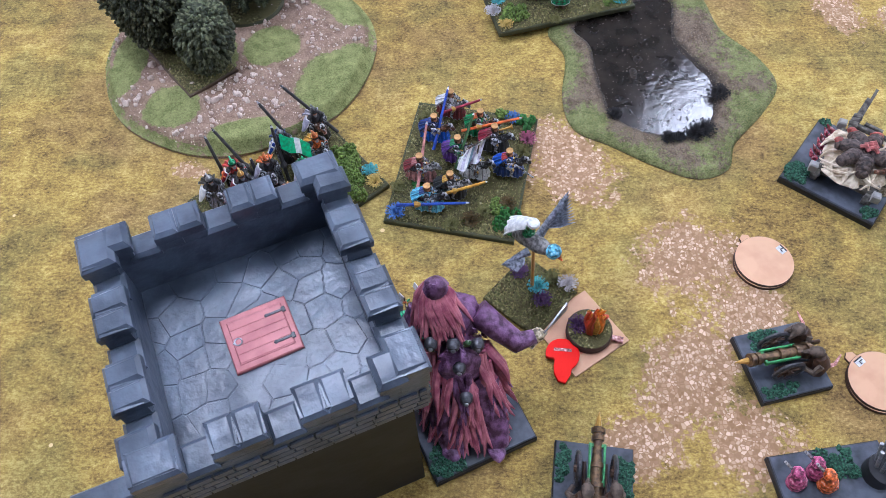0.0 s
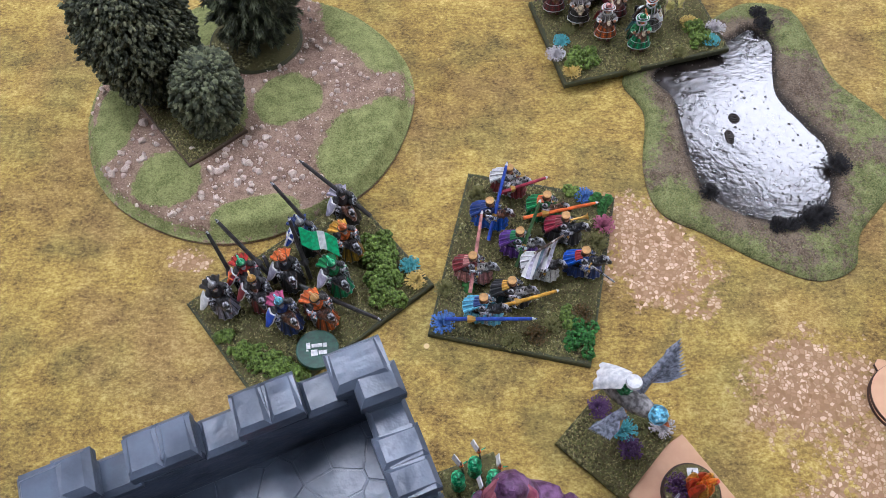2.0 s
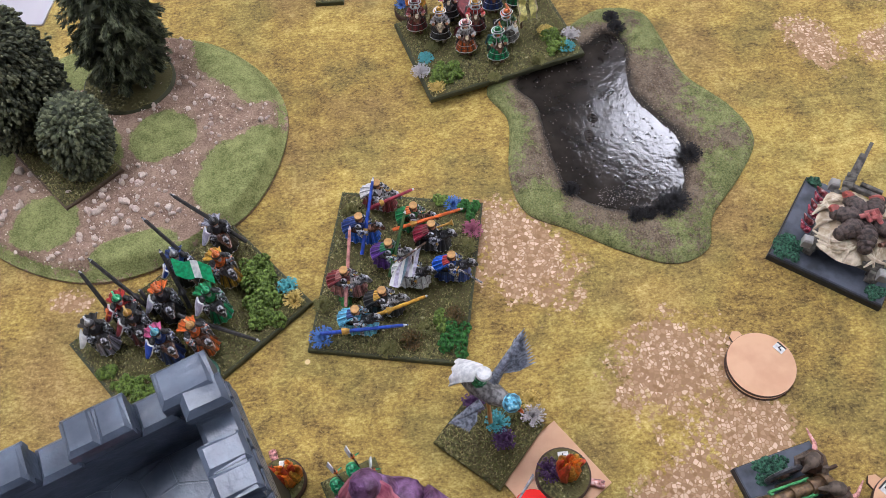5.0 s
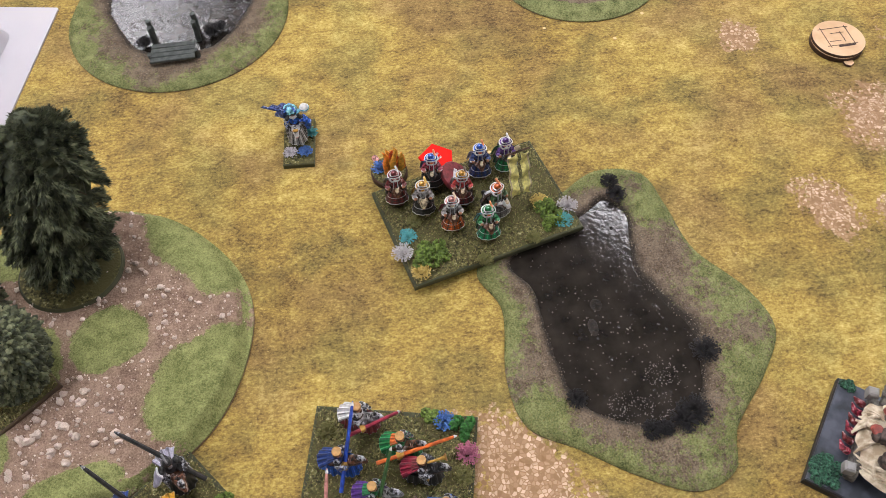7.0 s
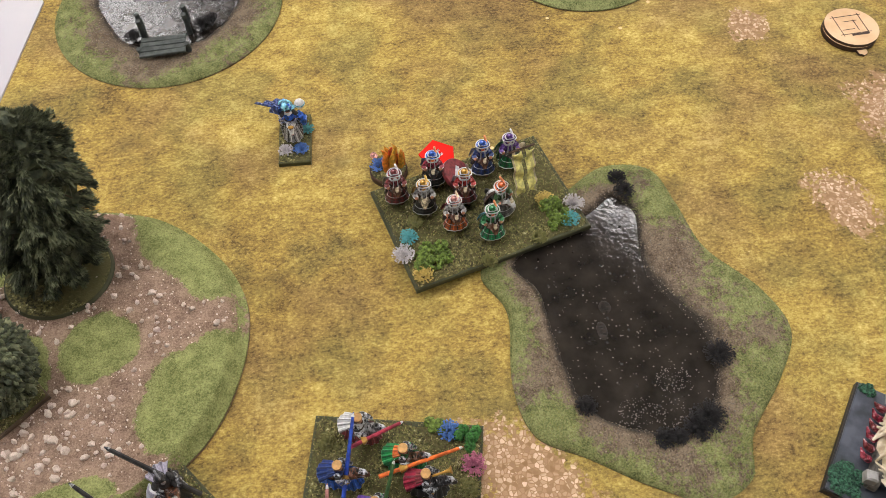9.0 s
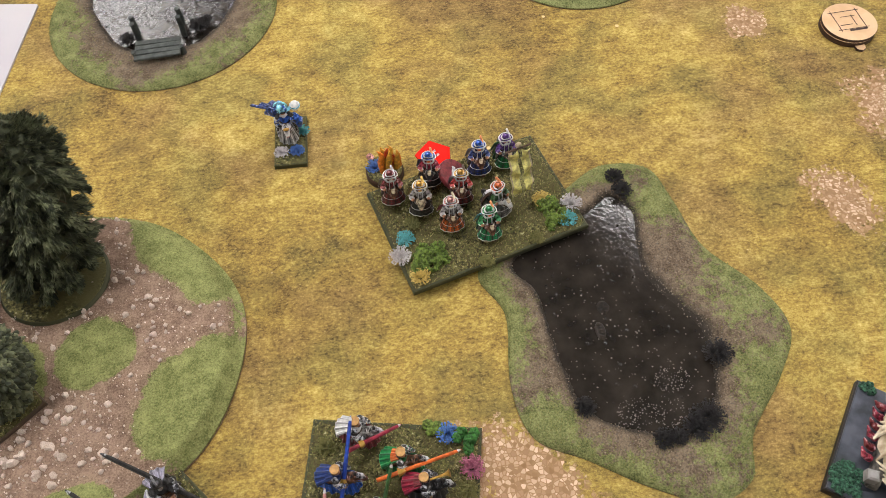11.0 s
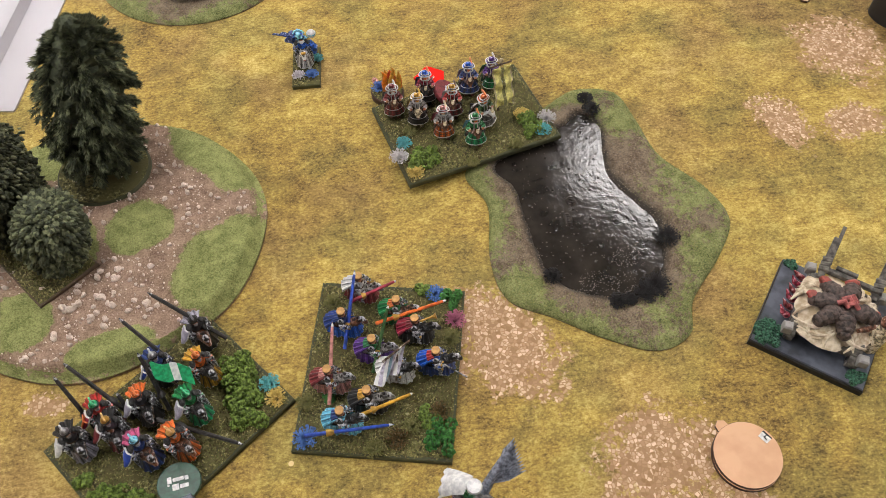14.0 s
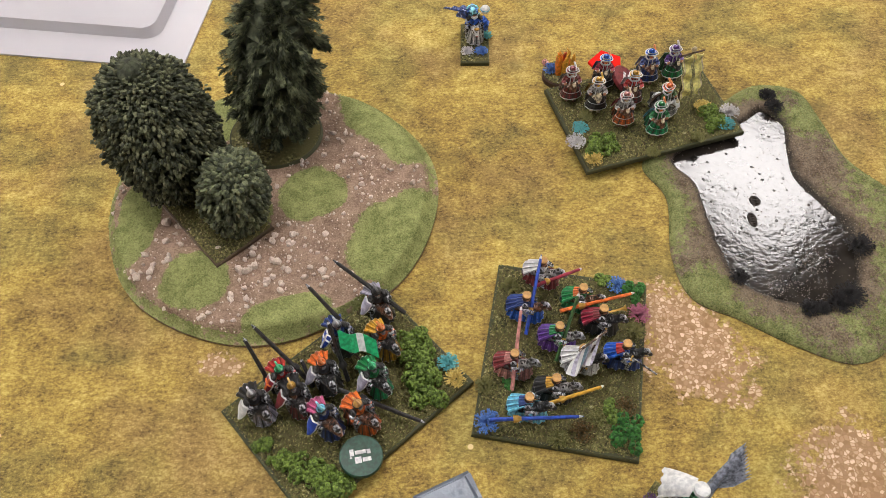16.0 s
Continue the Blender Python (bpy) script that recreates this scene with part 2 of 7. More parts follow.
    def prism(self, ring, z0, z1, mat=0, inset=0.0, mat_side=None):
        """A flat plate over an outline; inset chamfers its upper edge."""
        n = len(ring)
        cx, cy = sum(p[0] for p in ring) / n, sum(p[1] for p in ring) / n
        vs = [(x, y, z0) for x, y in ring]
        if inset:
            vs += [(x, y, z1 - inset) for x, y in ring]
            ring2 = []
            for x, y in ring:
                d = math.hypot(x - cx, y - cy) or 1
                ring2.append((x - (x - cx) / d * inset, y - (y - cy) / d * inset))
            vs += [(x, y, z1) for x, y in ring2]
            layers = 2
        else:
            vs += [(x, y, z1) for x, y in ring]
            layers = 1
        side = []
        for i in range(layers):
            o = i * n
            side += [(o + j, o + (j + 1) % n, o + n + (j + 1) % n, o + n + j) for j in range(n)]
        self.put(vs, side + [tuple(range(n))[::-1], tuple(range(layers * n, layers * n + n))], mat)
        if mat_side is not None:
            for k in range(len(side)):
                self.m[len(self.m) - len(side) - 2 + k] = mat_side

    def mesh(self, name, mats, smooth=True):
        me = bpy.data.meshes.new(name)
        me.from_pydata(self.v, [], self.f)
        for m in mats:
            me.materials.append(m)
        me.polygons.foreach_set("material_index", self.m)
        if smooth:
            me.polygons.foreach_set("use_smooth", [True] * len(self.f))
            me.set_sharp_from_angle(angle=radians(38))
        me.update()
        return me


def part(name, build, mats, parent=None, label="", smooth=True, at=None):
    """Links what was built as one mesh object, under a thing or a part."""
    mats = mats if isinstance(mats, (list, tuple)) else [mats]
    ob = new(name, build.mesh(name, mats, smooth) if isinstance(build, Build) else build)
    if parent:
        ob.parent = parent
    if at is not None:
        ob.matrix_basis = at
    if label:
        ob["label"] = label
    return ob


def thing(name, at, label, category, group="", kind=""):
    ob = new(name)
    ob.empty_display_size = 0.01
    ob.matrix_basis = at
    return tagged(ob, label, category, group, kind)


def smooth_ring(pts, n=8):
    """A smooth closed outline through a few corners."""
    k, out = len(pts), []
    for i in range(k):
        p0, p1, p2, p3 = (Vector(pts[(i + j - 1) % k]) for j in range(4))
        for s in range(n):
            t = s / n
            out.append(tuple(0.5 * (2 * p1 + (p2 - p0) * t + (2 * p0 - 5 * p1 + 4 * p2 - p3) * t * t + (3 * p1 - p0 - 3 * p2 + p3) * t ** 3)))
    return out


def inside(x, y, ring):
    c, n = False, len(ring)
    for i in range(n):
        (x1, y1), (x2, y2) = ring[i], ring[i - 1]
        if (y1 > y) != (y2 > y) and x < (x2 - x1) * (y - y1) / (y2 - y1) + x1:
            c = not c
    return c


# ---- shared materials ----
TURF = material("static_turf", (0.20, 0.18, 0.06), 0.95, second=(0.03, 0.03, 0.010), scale=520, detail=6, bump=0.9, bump_scale=900, bump_dist=0.0008,
                third=(0.10, 0.09, 0.03), third_scale=60)
fleck = TURF.node_tree.nodes["Color Ramp"].color_ramp.elements.new(0.68)
fleck.color = (0.46, 0.43, 0.24, 1)
BASE_EDGE = material("dark_green_edge", (0.055, 0.058, 0.022), 0.7, scale=90)
BLACK_EDGE = material("black_edge", (0.018, 0.018, 0.02), 0.55, scale=120)
SLATE = material("painted_slate", (0.085, 0.097, 0.125), 0.6, second=(0.028, 0.033, 0.043), scale=75, bump=0.5, bump_scale=90, bump_dist=0.001)
GREY_STONE = material("grey_tower_plastic", (0.105, 0.13, 0.175), 0.33, second=(0.055, 0.07, 0.097), scale=60, detail=6, bump=0.6, bump_scale=75, bump_dist=0.0026)
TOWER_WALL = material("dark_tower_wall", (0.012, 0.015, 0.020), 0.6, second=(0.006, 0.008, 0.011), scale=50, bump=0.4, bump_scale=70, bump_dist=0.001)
TRAP_RED = material("red_painted_trapdoor", (0.50, 0.17, 0.17), 0.45, second=(0.38, 0.11, 0.115), scale=90, bump=0.4, bump_scale=240, bump_dist=0.0005)
STEEL = material("painted_steel", (0.42, 0.43, 0.45), 0.35, 0.7, second=(0.2, 0.2, 0.22), scale=400)
DARK_STEEL = material("dark_steel", (0.10, 0.10, 0.11), 0.4, 0.6, second=(0.04, 0.04, 0.045), scale=400)
GOLD = material("painted_gold", (0.55, 0.33, 0.07), 0.35, 0.6, scale=500)
BRONZE = material("painted_bronze", (0.20, 0.125, 0.06), 0.4, 0.5, second=(0.08, 0.05, 0.03), scale=400)
TAN = material("tan_straw_hat", (0.52, 0.29, 0.09), 0.6, scale=600)
SKIN = material("painted_face", (0.50, 0.24, 0.13), 0.6, scale=600)
BROWN = material("brown_wood_paint", (0.09, 0.045, 0.022), 0.6, second=(0.04, 0.02, 0.012), scale=500)
WHITE = material("white_paint", (0.68, 0.68, 0.66), 0.55, second=(0.45, 0.46, 0.47), scale=400)
BLACK = material("black_paint", (0.02, 0.02, 0.022), 0.5, scale=500)
GREY_FUR = material("grey_dapple", (0.30, 0.29, 0.28), 0.6, second=(0.09, 0.085, 0.08), scale=450)


def paint(name, c, rough=0.5):
    return material(name, c, rough, second=tuple(v * 0.5 for v in c), scale=420, detail=5, bump=0.3, bump_scale=700, bump_dist=0.0004)


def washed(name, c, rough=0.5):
    """Hobby paint with painted-in shading: noise lays a dark wash and pale dry-brushed strokes."""
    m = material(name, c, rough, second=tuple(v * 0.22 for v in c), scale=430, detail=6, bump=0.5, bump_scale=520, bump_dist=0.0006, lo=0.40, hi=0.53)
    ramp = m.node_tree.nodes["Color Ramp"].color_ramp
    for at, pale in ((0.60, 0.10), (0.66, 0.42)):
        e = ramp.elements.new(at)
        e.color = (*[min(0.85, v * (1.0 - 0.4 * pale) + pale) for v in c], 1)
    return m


C = {
    "blue": paint("blue_paint", (0.02, 0.07, 0.42)), "navy": paint("navy_paint", (0.025, 0.06, 0.24)), "sky": paint("sky_blue_paint", (0.16, 0.52, 0.72)),
    "royal": paint("royal_blue_paint", (0.015, 0.12, 0.60)), "green": paint("green_paint", (0.015, 0.25, 0.07)), "mint": paint("bright_green_paint", (0.02, 0.42, 0.16)),
    "olive": paint("olive_lance_paint", (0.05, 0.13, 0.035)), "purple": paint("purple_paint", (0.12, 0.04, 0.28)), "crimson": paint("crimson_paint", (0.33, 0.02, 0.05)),
    "red": paint("red_paint", (0.50, 0.03, 0.025)), "orange": paint("orange_paint", (0.75, 0.16, 0.02)), "yellow": paint("yellow_paint", (0.66, 0.36, 0.03)),
    "pink": paint("pink_paint", (0.58, 0.25, 0.22)), "rose": paint("rose_cloak_paint", (0.55, 0.10, 0.24)), "maroon": paint("maroon_paint", (0.24, 0.035, 0.04)),
    "lemon": paint("lemon_banner_paint", (0.78, 0.72, 0.24)), "teal": paint("teal_paint", (0.05, 0.26, 0.24)), "lilac": paint("lilac_paint", (0.42, 0.40, 0.50)),
    "white": WHITE, "black": BLACK, "steel": STEEL, "dark": DARK_STEEL, "gold": GOLD, "tan": TAN, "brown": BROWN, "grey": GREY_FUR, "skin": SKIN,
    "chestnut": paint("chestnut_paint", (0.16, 0.06, 0.025)), "cream": paint("cream_paint", (0.55, 0.46, 0.30)),
}
PLAIN = dict(C)
BASES = {k: tuple(m.node_tree.nodes["Color Ramp"].color_ramp.elements[1].color[:3]) for k, m in C.items()}
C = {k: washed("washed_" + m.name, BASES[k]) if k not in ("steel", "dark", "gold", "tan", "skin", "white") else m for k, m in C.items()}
# darker and paler copies of each paint: shade and highlight put into the folds
DARK = {k: paint(k + "_fold_shade_paint", tuple(0.45 * v for v in BASES[k])) for k in C}
LIGHT = {k: paint(k + "_edge_highlight_paint", tuple(min(0.85, 0.08 + 1.35 * v) for v in BASES[k])) for k in C}
LEAF = material("foam_leaf_green", (0.17, 0.25, 0.038), 0.9, second=(0.055, 0.085, 0.013), scale=500)
LEAF_BRIGHT = material("bright_leaf", (0.05, 0.20, 0.03), 0.85, second=(0.02, 0.08, 0.015), scale=500)
LEAF_PINE = material("teal_green_flock", (0.05, 0.15, 0.085), 0.9, second=(0.010, 0.035, 0.022), scale=600)
FLOWER = {
    "blue": material("blue_tuft", (0.10, 0.22, 0.55), 0.8, scale=600), "turquoise": material("turquoise_tuft", (0.13, 0.45, 0.47), 0.8, scale=600),
    "yellow": material("yellow_tuft", (0.68, 0.50, 0.14), 0.8, scale=600), "white": material("white_tuft", (0.62, 0.58, 0.58), 0.8, scale=600),
    "pink": material("pink_tuft", (0.50, 0.16, 0.25), 0.8, scale=600), "plum": material("plum_tuft", (0.11, 0.05, 0.14), 0.8, scale=600),
    "black": material("burnt_tuft", (0.022, 0.02, 0.02), 0.8, scale=600), "straw": material("straw_tuft", (0.20, 0.19, 0.06), 0.85, scale=600),
    "red": material("red_tuft", (0.42, 0.04, 0.03), 0.8, scale=600), "rust": material("rust_brown_tuft", (0.16, 0.09, 0.025), 0.85, second=(0.05, 0.045, 0.015), scale=600),
}
BARK = material("tree_bark", (0.07, 0.05, 0.03), 0.9, scale=200, bump=0.6)
MDF = material("laser_cut_mdf", (0.60, 0.36, 0.21), 0.55, second=(0.54, 0.31, 0.175), scale=90, detail=6)
PLY = material("pale_plywood", (0.66, 0.44, 0.25), 0.55, second=(0.56, 0.35, 0.18), scale=60, detail=6)
CHAR = material("charred_edge", (0.055, 0.025, 0.014), 0.7, scale=150)
RED_ACRYLIC = material("red_acrylic", (0.85, 0.02, 0.012), 0.15, scale=40, second=(0.75, 0.015, 0.01))
FLAME = [paint("flame_orange_paint", (0.90, 0.26, 0.02)), paint("flame_red_paint", (0.55, 0.06, 0.015)), paint("flame_yellow_paint", (0.80, 0.42, 0.05))]
WHITE_PLASTIC = material("white_plastic", (0.44, 0.42, 0.44), 0.35, second=(0.41, 0.39, 0.42), scale=8)
ROCK = material("pale_rock", (0.84, 0.74, 0.65), 0.85, second=(0.50, 0.38, 0.30), scale=260, detail=5, bump=0.6, bump_scale=500)


# ---- room and table ----
def room():
    b = Build()
    b.box((0.1, 0.4, TABLE_UNDER - 0.05), (9, 9, 0.1))
    tagged(part("floor", b, material("grey_carpet", (0.16, 0.15, 0.14), 0.95, scale=40)), "plain grey carpet floor under the table", "floor", kind="structure")
    b = Build()
    b.box((0.1, 0.4, CEILING + 0.08), (9.2, 9.2, 0.1))
    tagged(part("ceiling", b, material("white_ceiling", (0.6, 0.6, 0.59), 0.9, scale=6)), "plain white ceiling with light panels", "ceiling", kind="structure")
    wall = material("cream_wall", (0.46, 0.43, 0.39), 0.9, scale=5)
    for name, c, s in (("wall_north", (0.1, 4.95, 0.63), (9.2, 0.1, 2.76)), ("wall_south", (0.1, -4.15, 0.63), (9.2, 0.1, 2.76)),
                       ("wall_east", (4.65, 0.4, 0.63), (0.1, 9.0, 2.76)), ("wall_west", (-4.45, 0.4, 0.63), (0.1, 9.0, 2.76))):
        b = Build()
        b.box(c, s)
        tagged(part(name, b, wall), "plain cream painted room wall", "wall", kind="structure")
    glow = bpy.data.materials.new("light_diffuser")
    glow.use_nodes = True
    p = glow.node_tree.nodes["Principled BSDF"]
    p.inputs["Base Color"].default_value = (0.9, 0.9, 0.9, 1)
    p.inputs["Emission Color"].default_value = (1.0, 0.95, 0.89, 1)
    p.inputs["Emission Strength"].default_value = LAMP
    frame_mat = material("white_lamp_frame", (0.8, 0.8, 0.8), 0.5, scale=10)
    # rows of panels, turned against the table
    for i in range(-2, 3):
        for j in range(-2, 3):
            u, v = 1.95 * i + (0.0 if j % 2 == 0 else -0.97), 2.4 * j
            x, y = 1.205 + u * 0.766 - v * 0.643, 2.13 + u * 0.643 + v * 0.766
            if not (-4.2 < x < 4.4 and -1.4 < y < 4.7):
                continue
            lamp = thing("ceiling_light", pose(x, y, CEILING, 0, 0, 40), "white recessed ceiling light panel with a glowing diffuser", "ceiling light", "ceiling lights")
            b = Build()
            b.box((0, 0, 0.0), (0.60, 0.60, 0.02))
            part("diffuser", b, glow, lamp)
            b = Build()
            for s in (-1, 1):
                b.box((0, s * 0.325, 0.005), (0.69, 0.03, 0.05))
                b.box((s * 0.33, 0, 0.005), (0.03, 0.62, 0.05))
            part("frame", b, frame_mat, lamp)


def table():
    t = thing("gaming_table", pose(0.1, 0.45, TABLE_UNDER), "white folding table carrying the gaming mat", "table")
    b = Build()
    b.box((0, 0, -TABLE_UNDER - 0.0205), (2.1, 1.5, 0.035), bevel=0.004)
    part("tabletop", b, material("white_table_laminate", (0.7, 0.7, 0.69), 0.4, scale=20), t)
    steel = material("grey_table_steel", (0.3, 0.3, 0.3), 0.4, 0.8, scale=20)
    for sx in (-1, 1):
        for sy in (-1, 1):
            b = Build()
            b.rod((sx * 0.95, sy * 0.65, 0), (sx * 0.95, sy * 0.65, -TABLE_UNDER - 0.038), 0.018, seg=12)
            part("leg", b, steel, t)
    b = Build()
    b.box((0.16, 0.51, -0.0015), (1.83, 1.22, 0.003), bevel=0.0008)
    tagged(part("gaming_mat", b, mat_cloth()), "dry golden grass printed gaming mat with stony patches", "gaming mat", kind="structure")


# ---- tufts, bushes, turf ----
def tuft(name, parent, x, y, z, r, mat, n=70, h=None, label=""):
    """A flower or grass tuft: many thin bent blades from one root, with small tips."""
    b = Build()
    h = h or r
    r, n = r * 1.12, int(n * 1.6)
    for _ in range(n):
        a, k = random.uniform(0, 2 * math.pi), math.sqrt(random.random())
        tip = Vector((math.cos(a) * r * k, math.sin(a) * r * k, h * (1.05 - 0.55 * k) * random.uniform(0.75, 1.1)))
        root = Vector((tip.x * 0.25, tip.y * 0.25, 0))
        side = Vector((-math.sin(a), math.cos(a), 0)) * 0.00035
        mid = (root + tip) / 2 + Vector((0, 0, h * 0.12))
        b.put([root - side, root + side, mid + side, mid - side, tip], [(0, 1, 2, 3), (3, 2, 4)])
        w = random.uniform(0.0004, 0.0008)
        b.put([tip + Vector(d) * w for d in ((1, 0, 0), (-1, 0, 0), (0, 1, 0), (0, -1, 0), (0, 0, 1), (0, 0, -1))],
              [(0, 2, 4), (2, 1, 4), (1, 3, 4), (3, 0, 4), (2, 0, 5), (1, 2, 5), (3, 1, 5), (0, 3, 5)])
    return part(name, b, mat, parent, label, smooth=False, at=pose(x, y, z))


def bush(name, parent, x, y, z, size, mat, n=260, turn=0, label=""):
    """Clump foliage: an uneven heap of small crumbs of foam."""
    b = Build()
    lumps = [(random.uniform(-0.8, 0.8), random.uniform(-0.8, 0.8), random.uniform(0.55, 1.0)) for _ in range(10 if n < 300 else 22 if n < 1000 else 44)]
    for _ in range(n):
        lx, ly, lz = random.choice(lumps)
        a, e = random.uniform(0, 2 * math.pi), random.uniform(0, 1)
        k = math.sqrt(1 - e * e)
        g = min(size[0], size[1])
        px = lx * size[0] + 0.42 * math.cos(a) * k * g
        py = ly * size[1] + 0.42 * math.sin(a) * k * g
        pz = max(0.0, lz * e) * size[2]
        b.ball((px, py, pz), random.uniform(0.0007, 0.0016), 0, seg=5, rings=3, rough=0.35)
    return part(name, b, mat, parent, label, smooth=False, at=pose(x, y, z, 0, 0, turn))


GRASS = [material("flock_straw", (0.42, 0.36, 0.14), 0.9, scale=300), material("flock_green", (0.12, 0.135, 0.03), 0.9, scale=300), material("flock_brown", (0.075, 0.05, 0.02), 0.9, scale=300), material("flock_olive", (0.20, 0.18, 0.055), 0.9, scale=300)]


def flock(parent, w, d, z, n=8000, shape=None):
    """Static grass over a base: short leaning blades."""
    b = Build()
    for _ in range(n):
        x, y = random.uniform(-w / 2, w / 2), random.uniform(-d / 2, d / 2)
        if shape and not shape(x, y):
            continue
        a = random.uniform(0, 2 * math.pi)
        l = random.uniform(0.0006, 0.0019)
        s = Vector((-math.sin(a), math.cos(a), 0)) * 0.00025
        p = Vector((x, y, z - 0.0002))
        t = p + Vector((math.cos(a) * l, math.sin(a) * l, random.uniform(0.0004, 0.0015)))
        b.put([p - s, p + s, t], [(0, 1, 2)], random.choice((0, 1, 1, 2, 2, 3)))
    ob = part("flock", b, GRASS, parent, smooth=False)
    return tagged(ob, kind="stuff")


def base_plate(parent, w, d, h, top, edge):
    """A thin base with a chamfered rim and a slightly uneven upper face."""
    b = Build()
    b.box((0, 0, h / 2), (w, d, h), 0, bevel=0.0007)
    part("base", b, edge, parent)
    b = Build()
    nx, ny = 26, 26
    vs = []
    for i in range(nx + 1):
        for j in range(ny + 1):
            x, y = (i / nx - 0.5) * (w - 0.0004), (j / ny - 0.5) * (d - 0.0004)
            e = min(i, j, nx - i, ny - j)
            vs.append((x, y, h - 0.0004 if e == 0 else h + 0.0005 + 0.0007 * noise.noise((x * 120, y * 120, h * 50))))
    fs = [(i * (ny + 1) + j, (i + 1) * (ny + 1) + j, (i + 1) * (ny + 1) + j + 1, i * (ny + 1) + j + 1) for i in range(nx) for j in range(ny)]
    b.put(vs, fs)
    part("ground_cover", b, top, parent)


# ---- painted figures, each one plain mesh ----
MAIL = material("washed_mail", (0.50, 0.51, 0.54), 0.4, 0.35, second=(0.015, 0.015, 0.018), scale=620, detail=6, bump=0.6, bump_scale=800, bump_dist=0.0005, lo=0.43, hi=0.57)
INK = material("black_wash", (0.030, 0.027, 0.026), 0.45, second=(0.006, 0.006, 0.006), scale=500)
BANNER_WHITE = material("white_banner_cloth", (0.82, 0.82, 0.80), 0.6, second=(0.66, 0.67, 0.68), scale=300)
BANNER_BLUE = paint("pale_blue_stripe", (0.28, 0.42, 0.52))
CAP_RIM = material("brown_cap_rim", (0.17, 0.07, 0.025), 0.6, scale=500)


def circle(cx, cy, z, r, n=14, squash=1.0):
    return [(cx + r * math.cos(a), cy + r * squash * math.sin(a), z) for a in (2 * math.pi * i / n for i in range(n + 1))]


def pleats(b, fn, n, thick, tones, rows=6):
    """A cloth of n pleats, its fold shading painted on: a dark valley, two plain flanks and a pale ridge each."""
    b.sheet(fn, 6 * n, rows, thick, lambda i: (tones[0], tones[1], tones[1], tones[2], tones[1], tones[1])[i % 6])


def rider(parent, x, y, z, turn, style, coat, cape, horse, hat, cloth=None, mantle=None, lance=None, lance_mat="steel", shield=None, cross=None, hair="brown", size=1.0, extra=()):
    """A painted mounted figure, simplified to plain rounded forms. The hat's middle stands over (x, y)."""
    mats = []

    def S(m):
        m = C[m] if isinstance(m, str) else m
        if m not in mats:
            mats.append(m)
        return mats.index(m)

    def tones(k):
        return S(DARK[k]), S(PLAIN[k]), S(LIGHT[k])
    cloth = cloth or cape
    b = Build()
    # mount: barrel, quarters, legs, tail
    b.ball((0.0, 0, 0.0095), (0.0092, 0.0040, 0.0044), S(horse), seg=12, rings=8)
    b.ball((-0.0045, 0, 0.0098), (0.0056, 0.0044, 0.0046), S(horse), seg=12, rings=8)
    for lx, ly, fx in ((0.0065, 0.0024, 0.002), (0.0065, -0.0024, -0.0005), (-0.006, 0.0024, -0.002), (-0.006, -0.0024, 0.001)):
        b.tube([(lx, ly, 0.008), (lx + fx * 0.4, ly, 0.004), (lx + fx, ly, 0.0)], (0.0019, 0.0012, 0.0014), S(horse), seg=6)
    b.tube([(-0.0086, 0, 0.0115), (-0.0112, 0, 0.0095), (-0.0118, 0.0006, 0.0045)], (0.0010, 0.0016, 0.0006), S(INK), seg=6)
    # caparison over the quarters and round the chest
    t3 = tones(cloth) if style == "lancer" else (S(INK), S(DARK[cloth]), S(PLAIN[cloth]))
    wide = 1.18 if style == "wizard" else 1.0

    def skirt(u, v):
        a = (u - 0.5) * 4.4
        r = (1.0 + 0.11 * math.sin(u * 52) * v) * (0.72 + 0.30 * v)
        return (-0.0030 - math.cos(a) * 0.0078 * r, math.sin(a) * 0.0058 * r, 0.0126 - 0.0086 * v)
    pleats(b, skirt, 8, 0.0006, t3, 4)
    b.tube([skirt(i / 26, 1.0) for i in range(27)], [0.00035] * 27, S("white"), seg=4)

    def breast(u, v):
        a = (u - 0.5) * 4.0
        r = (1.0 + (0.03 if style == "wizard" else 0.08) * math.sin(u * 44) * v) * (0.62 + 0.42 * v)
        return (0.0058 + math.cos(a) * 0.0060 * r * wide, math.sin(a) * 0.0058 * r * wide, 0.0140 - (0.0080 if style == "wizard" else 0.0100) * v)
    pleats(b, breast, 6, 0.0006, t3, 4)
    for v, m in ((1.0, "white"), (0.72, INK), (0.45, "white" if style == "wizard" else INK)):
        b.tube([breast(i / 22, v) for i in range(23)], [0.00050 if style == "wizard" else 0.00038] * 23, S(m), seg=4)
    # neck, head, chanfron, mane, ears, bridle
    b.tube([(0.0050, 0, 0.0105), (0.0090, 0, 0.0150), (0.0112, 0, 0.0178)], (0.0038, 0.0029, 0.0021), S(horse), seg=8)
    b.tube([(0.0106, 0, 0.0184), (0.0138, 0, 0.0168), (0.0160, 0, 0.0146)], (0.0021, 0.0019, 0.0012), S(horse), seg=8)
    b.tube([(0.0110, 0, 0.0197), (0.0134, 0, 0.0185), (0.0152, 0, 0.0166)], (0.0014, 0.0018, 0.0007) if style != "wizard" else (0.0011, 0.0013, 0.0006), S(MAIL if style != "wizard" else "cream"), seg=7)
    b.ball((0.0157, 0, 0.0150), (0.0013, 0.0012, 0.0011), S("white" if style == "lancer" else "pink"), seg=6, rings=4)
    for k in range(4):
        b.tube([(0.0104 - 0.0016 * k, 0, 0.0196 - 0.0016 * k), (0.0092 - 0.0016 * k, 0.0012 * (-1) ** k, 0.0190 - 0.0018 * k)], (0.0010, 0.0005), S(INK), seg=5)
